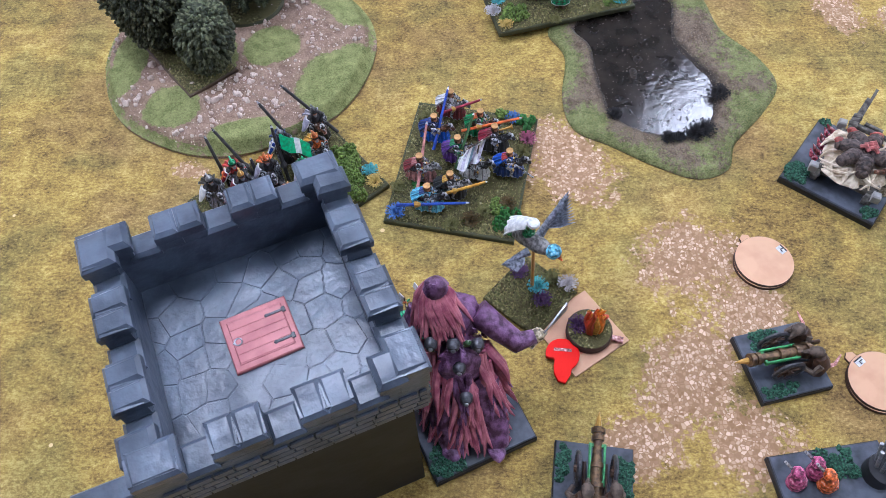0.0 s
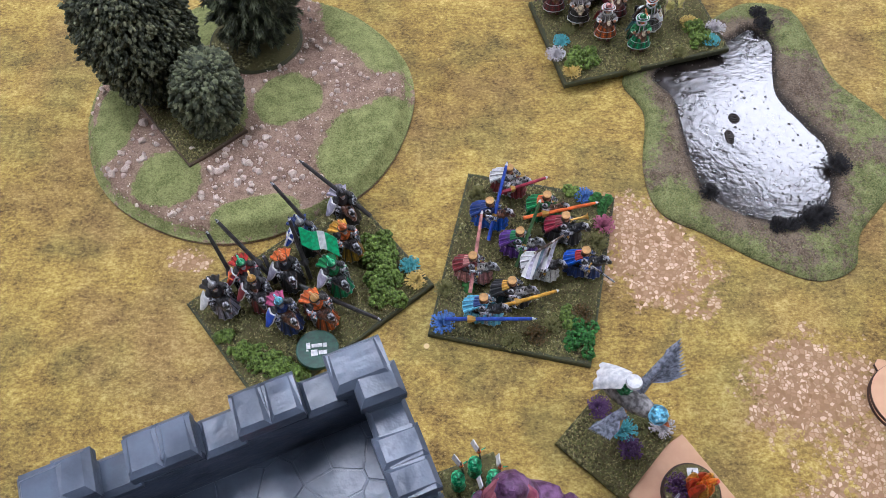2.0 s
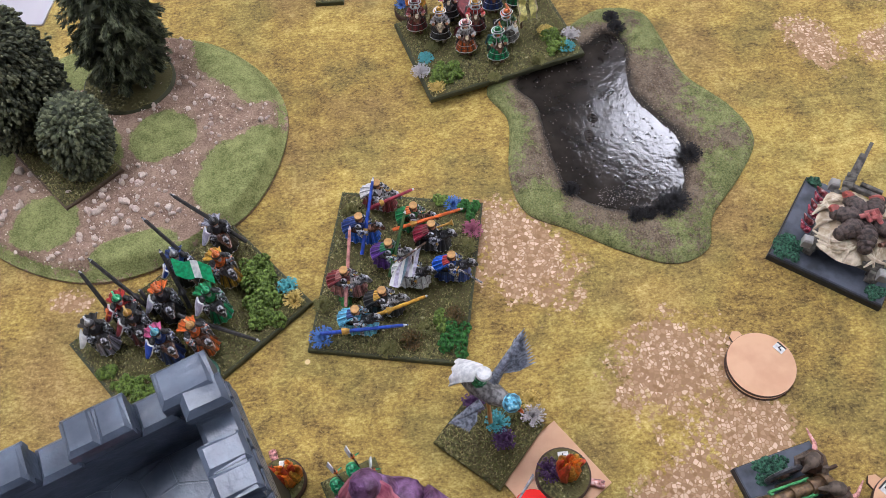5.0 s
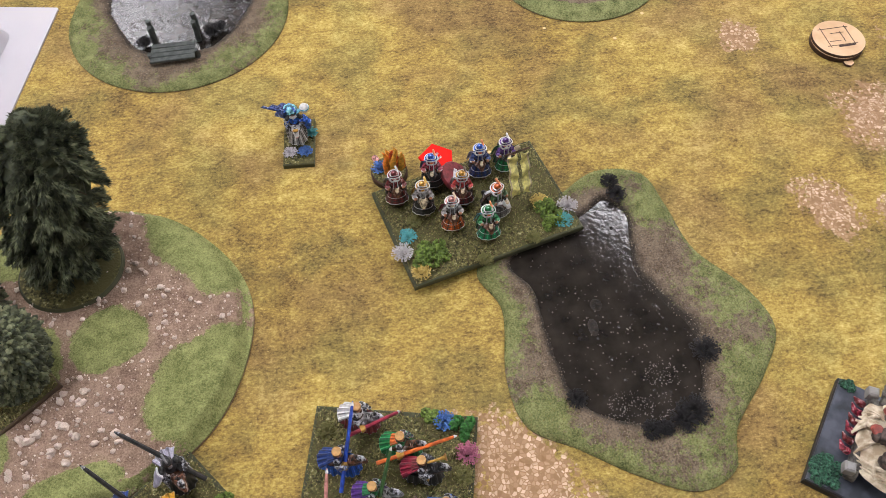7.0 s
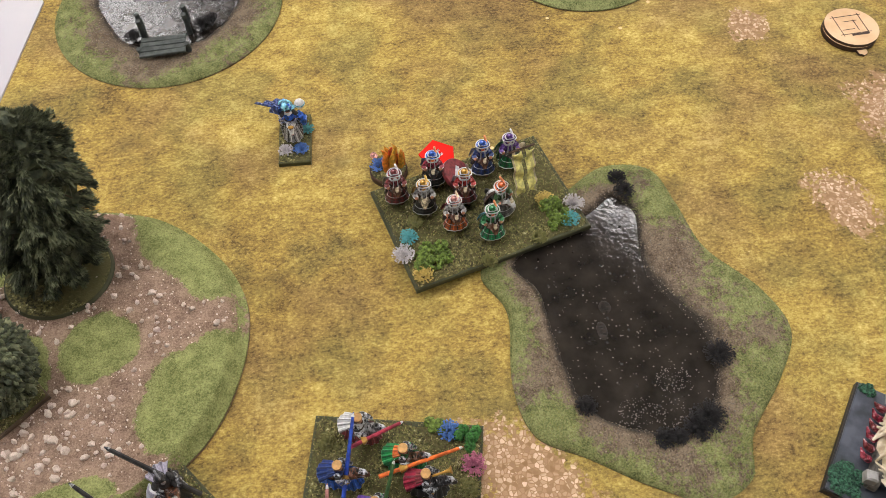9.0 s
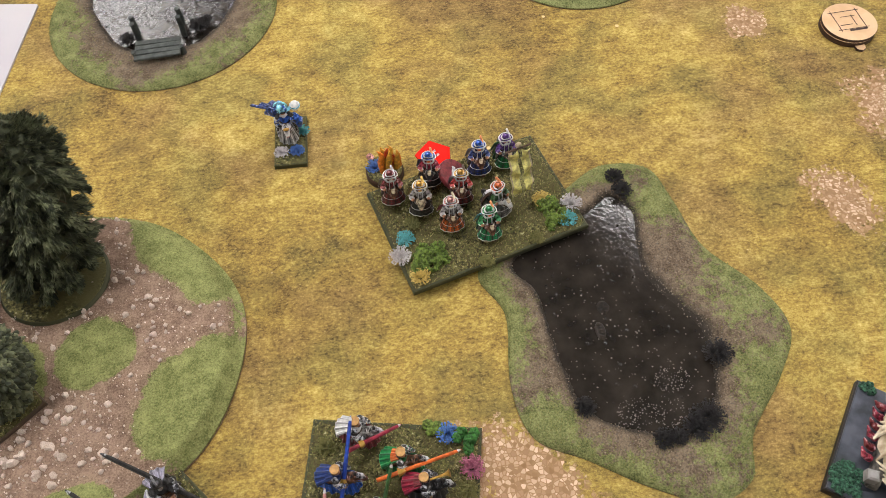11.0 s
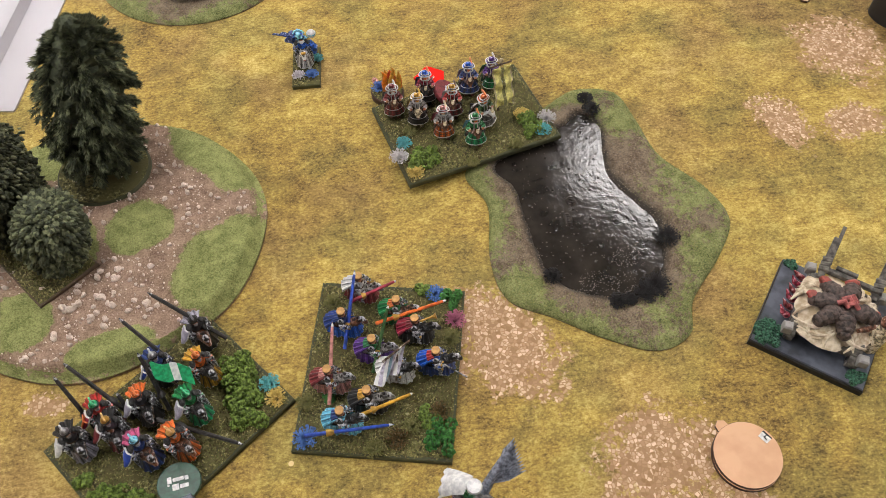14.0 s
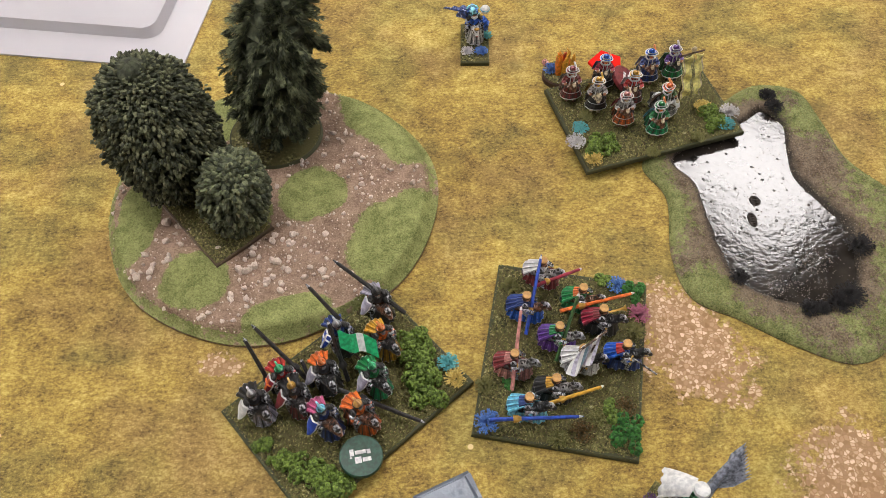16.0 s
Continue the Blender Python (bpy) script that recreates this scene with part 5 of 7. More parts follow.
# ---- ponds ----
def water_material(name, ripple):
    m = bpy.data.materials.new(name)
    m.use_nodes = True
    nt = m.node_tree
    b = nt.nodes["Principled BSDF"]
    b.inputs["Roughness"].default_value = 0.03
    b.inputs["IOR"].default_value = 1.45
    co = nt.nodes.new("ShaderNodeTexCoord").outputs["Object"]
    n = noise_node(nt, co, 60.0, 4.0)
    nt.links.new(ramp_node(nt, n, [(0.35, (0.014, 0.012, 0.010)), (0.7, (0.032, 0.026, 0.021))]), b.inputs["Base Color"])
    vor = nt.nodes.new("ShaderNodeTexVoronoi")
    vor.inputs["Scale"].default_value = 190.0
    nt.links.new(co, vor.inputs["Vector"])
    sp = nt.nodes.new("ShaderNodeSeparateXYZ")
    nt.links.new(vor.outputs["Color"], sp.inputs[0])
    dot = math_node(nt, "MULTIPLY", math_node(nt, "SUBTRACT", 0.21, vor.outputs["Distance"]), 6.0, clamp=True)
    dot = math_node(nt, "MULTIPLY", dot, math_node(nt, "GREATER_THAN", sp.outputs[0], 0.68))
    wav = math_node(nt, "ADD", math_node(nt, "ADD", math_node(nt, "MULTIPLY", noise_node(nt, co, 330.0, 3.0), 0.42 * ripple), math_node(nt, "MULTIPLY", noise_node(nt, co, 75.0, 3.0), 0.55 * ripple)), math_node(nt, "MULTIPLY", dot, 1.5))
    bp = nt.nodes.new("ShaderNodeBump")
    bp.inputs["Strength"].default_value, bp.inputs["Distance"].default_value = 0.6, 0.0006
    nt.links.new(wav, bp.inputs["Height"])
    nt.links.new(bp.outputs["Normal"], b.inputs["Normal"])
    return m


WATER = water_material("dark_resin_water", 0.85)
ROUGH_WATER = water_material("rippled_resin_water", 2.6)


def pond(name, outer, inner, label, n=10):
    p_thing = thing(name, pose(0, 0, 0), label, "model pond", "model ponds")
    ro, ri = smooth_ring(outer, n), smooth_ring(inner, n)
    k, steps = len(ro), 22
    vs, gr = [], []
    for i in range(steps + 1):
        s = i / steps
        for j in range(k):
            x, y = ro[j][0] + (ri[j][0] - ro[j][0]) * s, ro[j][1] + (ri[j][1] - ro[j][1]) * s
            rise = min(1.0, s / 0.16)
            z = 0.0012 + 0.0036 * rise * (2 - rise) - 0.0043 * max(0.0, (s - 0.76) / 0.24) ** 1.3 + (0.0009 * noise.noise((x * 90, y * 90, 2.0)) + 0.0006 * noise.noise((x * 230, y * 230, 3.0))) * (s > 0)
            vs.append((x, y, z))
            gr.append(min(1.0, max(0.0, 0.80 - 0.75 * s + 0.65 * noise.noise((x * 26, y * 26, 5.0)) + 0.2 * noise.noise((x * 90, y * 90, 8.0)))))
    fs = [(i * k + j, (i + 1) * k + j, (i + 1) * k + (j + 1) % k, i * k + (j + 1) % k) for i in range(steps) for j in range(k)]
    vs += [(x, y, 0) for x, y in ro]
    gr += [0.1] * k
    o = (steps + 1) * k
    fs += [(o + j, j, (j + 1) % k, o + (j + 1) % k) for j in range(k)]
    fs = [f[::-1] for f in fs]
    area = sum(ro[i - 1][0] * ro[i][1] - ro[i][0] * ro[i - 1][1] for i in range(k))
    if area > 0:
        fs = [f[::-1] for f in fs]
    b = Build()
    b.put(vs, fs)
    bank = part("bank", b, POND_LAND, p_thing)
    bank.data.attributes.new("grass", "FLOAT", "POINT").data.foreach_set("value", gr)
    # grows towards the water: wetness and painted bank shade in one mask
    wet_shade = [max(0.0, (i / steps - 0.70) / 0.30) for i in range(steps + 1) for _ in range(k)] + [0.0] * k
    bank.data.attributes.new("wet_shade", "FLOAT", "POINT").data.foreach_set("value", wet_shade)
    b, mud = Build(), Build()
    for _ in range(15000):
        j, s = random.randrange(k), random.random()
        i = min(steps - 1, int(s * steps))
        f, g = s * steps - i, random.random()
        v0, v1, v2 = Vector(vs[i * k + j]), Vector(vs[(i + 1) * k + j]), Vector(vs[i * k + (j + 1) % k])
        p = v0 + (v1 - v0) * f + (v2 - v0) * g
        if gr[i * k + j] + random.uniform(-0.15, 0.15) > 0.42:
            a, l = random.uniform(0, 2 * math.pi), random.uniform(0.0005, 0.0016)
            w = Vector((-math.sin(a), math.cos(a), 0)) * 0.00025
            b.put([p - w, p + w, p + Vector((math.cos(a) * l, math.sin(a) * l, random.uniform(0.0003, 0.001)))], [(0, 1, 2)], random.choice((0, 1, 1, 2)))
        elif random.random() < 0.35:
            mud.ball(tuple(p), random.uniform(0.0002, 0.0006), random.choice((0, 0, 1)), seg=4, rings=3, rough=0.3)
    tagged(part("flock", b, [GRASS[3], HILL_BLADES[1], GRASS[1]], p_thing, smooth=False), kind="stuff")
    tagged(part("mud_grit", mud, [material("wet_mud", (0.12, 0.09, 0.065), 0.4, scale=300), material("dry_mud", (0.30, 0.24, 0.17), 0.8, scale=300)], p_thing, smooth=False), kind="stuff")
    b = Build()
    cx, cy = sum(q[0] for q in ri) / k, sum(q[1] for q in ri) / k
    wide = [(x + (x - cx) * 0.05, y + (y - cy) * 0.05) for x, y in ri]
    if area < 0:
        wide = wide[::-1]
    b.prism(wide, 0.0003, 0.0014)
    part("water", b, WATER if name == "pond" else ROUGH_WATER, p_thing, "glossy dark brown resin water", smooth=False)
    return p_thing


def ponds():
    outer = [(0.104, 0.600), (0.116, 0.568), (0.110, 0.520), (0.117, 0.486), (0.145, 0.468), (0.177, 0.447), (0.208, 0.434), (0.233, 0.443), (0.243, 0.468),
             (0.272, 0.500), (0.290, 0.530), (0.281, 0.562), (0.256, 0.597), (0.248, 0.635), (0.238, 0.667), (0.205, 0.674), (0.172, 0.655), (0.130, 0.630)]
    inner = [(0.128, 0.603), (0.140, 0.580), (0.144, 0.540), (0.150, 0.505), (0.164, 0.488), (0.185, 0.480), (0.205, 0.478), (0.219, 0.484), (0.229, 0.498),
             (0.233, 0.520), (0.233, 0.538), (0.222, 0.558), (0.211, 0.580), (0.212, 0.602), (0.216, 0.630), (0.205, 0.645), (0.187, 0.635), (0.155, 0.620)]
    p = pond("pond", outer, inner, "irregular model pond with glossy dark water and muddy grass bank")
    for x, y, r in ((0.238, 0.519, 0.009), (0.219, 0.481, 0.010), (0.211, 0.476, 0.008), (0.150, 0.498, 0.006), (0.190, 0.472, 0.006), (0.214, 0.648, 0.007), (0.212, 0.660, 0.006), (0.198, 0.472, 0.005)):
        tuft("reed_tuft", p, x, y, 0.003, r, FLOWER["black"], 110, h=0.007)
    wet_log = material("wet_log", (0.034, 0.026, 0.019), 0.35, second=(0.012, 0.009, 0.007), scale=300)
    wet_log.node_tree.nodes["Principled BSDF"].inputs["Specular IOR Level"].default_value = 0.2
    for x, y, rx, ry in ((0.1785, 0.5625, 0.0040, 0.0048), (0.1725, 0.5465, 0.0034, 0.0066)):
        b = Build()
        b.ball((x, y, 0.0014), (rx, ry, 0.0012), 0, seg=14, rings=6, rough=0.05)
        for k in range(-2, 3):
            w = rx * math.sqrt(1 - (k / 3.2) ** 2) * 0.8
            b.tube([(x - w, y + k * ry * 0.3, 0.0018), (x, y + k * ry * 0.3, 0.0027), (x + w, y + k * ry * 0.3, 0.0018)], (0.0003, 0.0006, 0.0003), 0, seg=5)
        part("sunken_log", b, wet_log, p)
    b = Build()
    water_edge = smooth_ring(inner, 4)
    # scattered bubbles: the glints on them are put into the pale colour
    for _ in range(480):
        x, y = random.uniform(0.125, 0.235), random.uniform(0.478, 0.645)
        if not inside(x, y, water_edge):
            continue
        w = random.uniform(0.0002, 0.0007)
        b.ball((x, y, 0.0014), (w, w * random.uniform(0.7, 1.2), w * 0.7), 0, seg=6, rings=4)
    for cx, cy, rr, n in ((0.207, 0.508, 0.011, 120), (0.180, 0.491, 0.012, 110), (0.200, 0.488, 0.012, 70)):
        for _ in range(n):
            a, k = random.uniform(0, 2 * math.pi), rr * math.sqrt(random.random())
            w = random.uniform(0.0002, 0.0006)
            b.ball((cx + k * math.cos(a), cy + 0.8 * k * math.sin(a), 0.0014), (w, w, w * 0.6), 0, seg=5, rings=3)
    tagged(part("froth", b, material("froth_with_glints", (0.17, 0.145, 0.13), 0.2, second=(0.09, 0.075, 0.068), scale=300), p), kind="stuff")
    cx, cy = -0.112, 0.900
    o2 = [(cx + 0.095 * math.cos(a), cy + 0.094 * math.sin(a)) for a in (-2 * math.pi * i / 14 for i in range(14))]
    i2 = [(cx + 0.002 + (0.060 + 0.006 * math.sin(3 * a)) * math.cos(a), cy + 0.012 + 0.062 * math.sin(a)) for a in (-2 * math.pi * i / 14 for i in range(14))]
    q = pond("pond_with_dock", o2, i2, "round model pond with a small plank dock and pale reflections")
    wood = material("grey_green_planks", (0.06, 0.07, 0.062), 0.7, second=(0.03, 0.036, 0.033), scale=220, bump=0.5)
    dock = thing("dock", pose(-0.112, 0.848, 0.0), "small dark grey plank dock at the pond edge", "dock")
    for i in range(4):
        b = Build()
        b.box((0, -0.014 + 0.0054 * i, 0.0105), (0.036, 0.0049, 0.0018), 0, rot=(0, 0, random.uniform(-3, 3)), bevel=0.0004)
        part("plank", b, wood, dock, smooth=False)
    for x, y, h in ((-0.018, 0.014, 0.021), (0.018, 0.016, 0.021), (-0.0185, -0.008, 0.012), (0.0185, -0.008, 0.012), (-0.021, 0.026, 0.018), (0.016, 0.030, 0.018)):
        b = Build()
        b.tube([(x, y, 0.001), (x + 0.0006, y, h * 0.6), (x, y, h)], (0.0026, 0.0024, 0.0023), 0, seg=8)
        part("post", b, wood, dock)
    for x, y, r in ((-0.138, 0.862, 0.007), (-0.082, 0.868, 0.008), (-0.075, 0.873, 0.006)):
        tuft("reed_tuft", q, x, y, 0.003, r, FLOWER["black"], 100, h=0.008)
    cx, cy = 0.247, 0.907
    ob = thing("far_hill", pose(0, 0, 0), "low flocked green scenery piece with grey centre", "model hill")
    b = Build()
    rings, seg = 14, 70
    vs, gr = [], []
    for i in range(rings + 1):
        for j in range(seg):
            a, r = 2 * math.pi * j / seg, i / rings
            vs.append((cx + 0.075 * r * math.cos(a), cy + 0.071 * r * math.sin(a), 0.0015 + 0.0045 * min(1, (1 - r) / 0.12)))
            gr.append(1.0 if r > 0.72 else 0.0)
    fs = [(i * seg + j, (i + 1) * seg + j, (i + 1) * seg + (j + 1) % seg, i * seg + (j + 1) % seg) for i in range(rings) for j in range(seg)]
    o, n = rings * seg, (rings + 1) * seg
    vs += [(x, y, 0) for x, y, z in vs[o:o + seg]]
    gr += [0.0] * seg
    fs += [(o + j, n + j, n + (j + 1) % seg, o + (j + 1) % seg) for j in range(seg)]
    b.put(vs, fs)
    far = part("mound", b, POND_LAND, ob)
    far.data.attributes.new("grass", "FLOAT", "POINT").data.foreach_set("value", gr)


# ---- tray, discs, tokens ----
def tray():
    t = thing("white_tray", pose(-0.385, 0.848, 0, 0, 0, -9.7), "white plastic tray with a broad flat rim lying on the mat", "tray")
    w, d, rim = 0.30, 0.208, 0.030
    b = Build()
    def ring(hw, hd, r, n=6):
        out = []
        for sx, sy, a0 in ((1, 1, 0), (-1, 1, 90), (-1, -1, 180), (1, -1, 270)):
            for i in range(n + 1):
                a = radians(a0 + 90 * i / n)
                out.append((sx * (hw - r) + r * math.cos(a), sy * (hd - r) + r * math.sin(a)))
        return out
    levels = [(ring(w / 2, d / 2, 0.002), 0.0), (ring(w / 2, d / 2, 0.002), 0.0016), (ring(w / 2 - rim, d / 2 - rim, 0.014), 0.0022), (ring(w / 2 - rim - 0.004, d / 2 - rim - 0.004, 0.012), 0.0105), (ring(w / 2 - rim - 0.012, d / 2 - rim - 0.012, 0.010), 0.0125)]
    vs = [(x, y, z) for r, z in levels for x, y in r]
    k = len(levels[0][0])
    quads = lambda rows: [(i * k + j, i * k + (j + 1) % k, (i + 1) * k + (j + 1) % k, (i + 1) * k + j) for i in rows for j in range(k)]
    b.put(vs[:3 * k], quads((0, 1)) + [tuple(range(k))[::-1]])
    part("rim", b, WHITE_PLASTIC, t, "broad flat rim")
    b = Build()
    b.put(vs[2 * k:], quads((0, 1)) + [tuple(range(2 * k, 3 * k))])
    part("well", b, WHITE_PLASTIC, t, "raised middle with rounded corners")


def dial(x, y, tab, r, layers, label, top, window=None, marks=False):
    a = math.atan2(tab[1] - y, tab[0] - x)
    d = thing("wooden_dial", pose(x, y, 0, 0, 0, math.degrees(a)), label, "wooden dial", "wooden dials")
    ring = [(r * math.cos(q), r * math.sin(q)) for q in (2 * math.pi * i / 48 for i in range(48))]
    h = 0.0024
    for i in range(layers):
        b = Build()
        sx = 0.0006 * (i % 2)
        b.prism([(px + sx, py - sx) for px, py in ring], i * h, i * h + h, 0, inset=0.0002, mat_side=1)
        part("disc", b, [top, CHAR], d)
    b = Build()
    tb = [(r - 0.002, -0.0042), (r + 0.004, -0.0036), (r + 0.0062, 0), (r + 0.004, 0.0036), (r - 0.002, 0.0042)]
    b.prism(tb, 0.0002, h - 0.0002, 0, mat_side=1)
    part("tab", b, [top, CHAR], d)
    z = layers * h
    if window is not None:
        c, s = math.cos(window) * r * 0.82, math.sin(window) * r * 0.82
        b = Build()
        b.box((c, s, z + 0.0002), (0.0046, 0.0066, 0.0006), 0, rot=(0, 0, math.degrees(window)))
        bars(b, [(c + 0.0004, s - 0.0008, 0.0007, 0.003), (c - 0.0008, s + 0.0004, 0.0022, 0.0007)], z + 0.0006, 1)
        b.box((c * 1.13, s * 1.13, z + 0.0004), (0.0009, 0.0066, 0.0007), 1, rot=(0, 0, math.degrees(window)))
        part("window", b, [WHITE, BLACK], d, "small white number window with dark bars")
    if marks:
        b = Build()
        rows = [(-0.002, 0.0105, 0.024, 0.0004), (-0.002, -0.0105, 0.024, 0.0004), (-0.012, 0, 0.0004, 0.026), (0.008, 0, 0.0004, 0.026), (0.0095, 0.003, 0.0018, 0.014),
                (-0.006, 0.001, 0.0004, 0.012), (-0.001, 0.004, 0.012, 0.0004), (0.003, -0.004, 0.0004, 0.010)]
        bars(b, rows, z + 0.0001, 0)
        part("engraving", b, CHAR, d, "thin burnt engraved lines")


def card_and_tokens():
    b = Build()
    b.box((0, 0, 0.0006), (0.047, 0.0475, 0.0012), 0, bevel=0.0002)
    c = tagged(part("square_card", b, MDF), "plain square tan wooden base plate on the mat", "base plate")
    c.matrix_basis = pose(0.1045, 0.3045, 0, 0, 0, 34)
    fire_token(pose(0.110, 0.304, 0.0012, 0, 0, 0), 0.0158, "plum", -18, "round flocked token with painted flames on the card", "4")
    fire_token(pose(0.053, 0.694, 0.0, 0, 0, 0), 0.0135, "blue", 120, "round flocked token with flames beside the wide hats")
    t = fire_token(pose(-0.050, 0.318, 0.0, 0, 0, 0), 0.0135, "red", 110, "round flocked token with red tuft behind the tower", "1")
    b = Build()
    ring = []
    for i in range(26):
        a = 2 * math.pi * i / 26
        r = 0.0115 if not (-2.2 < ((a + math.pi) % (2 * math.pi)) - math.pi < -1.1) else 0.0105 + 0.012 * (1 - abs((((a + math.pi) % (2 * math.pi)) - math.pi) + 1.55) / 0.6)
        if 3.4 < a < 3.95:
            r = 0.007
        ring.append((r * math.cos(a), r * math.sin(a)))
    b.prism(ring, 0, 0.003, 0, inset=0.0003)
    bars(b, [(0, 0.003, 0.012, 0.0022)], 0.0031, 1)
    m = tagged(part("red_marker", b, [RED_ACRYLIC, C["pink"]]), "red acrylic drop-shaped marker lying at the card", "game marker")
    m.matrix_basis = pose(0.0905, 0.287, 0.0014, 0, 0, -6)
    coin("round_token", pose(-0.100, 0.385, 0.0105, -4, 6, 10), 0.0128, 0.003, paint("dark_green_token", (0.012, 0.07, 0.04), 0.35), "dark green round token with pale print on the hedge")
    dial(0.2405, 0.3565, (0.232, 0.378), 0.0208, 2, "round tan wooden dial with a small number window", MDF, -1.35)
    dial(0.296, 0.264, (0.282, 0.284), 0.0208, 2, "round tan wooden dial near the cannon base", MDF, 0.0)
    dial(0.437, 0.778, (0.438, 0.750), 0.0215, 3, "stacked pale plywood dial with engraved lines", PLY, None, True)


# ---- single models ----
def griffin():
    at = pose(0.0715, 0.333, 0.0012, 0, 0, -42)
    u = thing("griffin_model", at, "painted flying bird mount with white rider on flocked base", "miniature model")
    base_plate(u, 0.047, 0.047, 0.0032, TURF, TURF)
    flock(u, 0.045, 0.045, 0.0042, 5000)
    for x, y, r, c in ((0.064, 0.351, 0.0065, "plum"), (0.077, 0.338, 0.0068, "turquoise"), (0.103, 0.340, 0.0068, "white"), (0.103, 0.349, 0.006, "yellow"), (0.079, 0.327, 0.0065, "plum"), (0.088, 0.345, 0.006, "straw")):
        p = at.inverted() @ Vector((min(x, 0.098), y, 0))
        tuft("flower_tuft", u, p.x, p.y, 0.0042, r, FLOWER[c], 90)
    b = Build()
    inv = at.inverted()
    W = lambda x, y, z: tuple(inv @ Vector((x, y, z)))
    b.rod(W(0.073, 0.338, 0.004), W(0.070, 0.336, 0.06), 0.0014, 0.0010, 5)
    b.tube([W(0.058, 0.345, 0.066), W(0.064, 0.340, 0.070), W(0.073, 0.332, 0.071), W(0.078, 0.328, 0.072)], (0.003, 0.0062, 0.0058, 0.004), 0, seg=10)
    b.ball(W(0.081, 0.326, 0.073), 0.0052, 1, seg=10, rings=7)
    b.rod(W(0.084, 0.3235, 0.0715), W(0.0865, 0.3215, 0.069), 0.0018, 0.0004, 2)
    for s, root, tip, dr in ((1, (0.073, 0.338, 0.074), (0.089, 0.354, 0.094), (0.013, -0.006, -0.012)), (-1, (0.066, 0.328, 0.071), (0.050, 0.322, 0.066), (0.004, -0.009, -0.002))):
        rt, tp = Vector(root), Vector(tip)
        dv = Vector(dr)
        for i in range(11):
            k = i / 10
            a = rt.lerp(tp, 0.15 + 0.35 * k)
            e = rt.lerp(tp, 0.75 + 0.38 * k) + dv * (1 - k) * 0.9
            mid = a.lerp(e, 0.5)
            sd = (e - a).cross(Vector((0.2, 0.5, 1))).normalized() * 0.0024
            b.put([inv @ a, inv @ (mid + sd), inv @ e, inv @ (mid - sd), inv @ (mid + Vector((0, 0, 0.0007))), inv @ (mid - Vector((0, 0, 0.0007)))],
                  [(0, 1, 4), (1, 2, 4), (2, 3, 4), (3, 0, 4), (1, 0, 5), (2, 1, 5), (3, 2, 5), (0, 3, 5)], 3)
        b.tube([inv @ rt, inv @ rt.lerp(tp, 0.5), inv @ tp], (0.003, 0.002, 0.0006), 3, seg=6)
    b.tube([W(0.066, 0.339, 0.072), W(0.066, 0.339, 0.078), W(0.067, 0.338, 0.084)], (0.0045, 0.0042, 0.0024), 4, seg=9)
    b.ball(W(0.068, 0.337, 0.087), 0.003, 2, seg=8, rings=6)
    b.tube([W(0.068, 0.337, 0.0885), W(0.068, 0.337, 0.0900)], (0.0042, 0.0036), 1 + 5, seg=12)
    b.sheet(lambda s, v: W(0.0655 - 0.0125 * v + 0.006 * (s - 0.5) + 0.0007 * math.sin(s * 20) * v, 0.339 + 0.006 * v + 0.013 * (s - 0.5) * (0.6 + 0.5 * v), 0.0855 - 0.0045 * v - 0.006 * v * v + 0.0035 * math.cos(3.4 * (s - 0.5))), 14, 8, 0.0009, 6)
    part("winged_mount", b, [GREY_FUR, C["sky"], C["orange"], material("grey_feathers", (0.26, 0.28, 0.34), 0.55, second=(0.07, 0.08, 0.10), scale=500), C["green"], C["tan"], C["white"]], u, "grey winged bird carrying a rider in white")


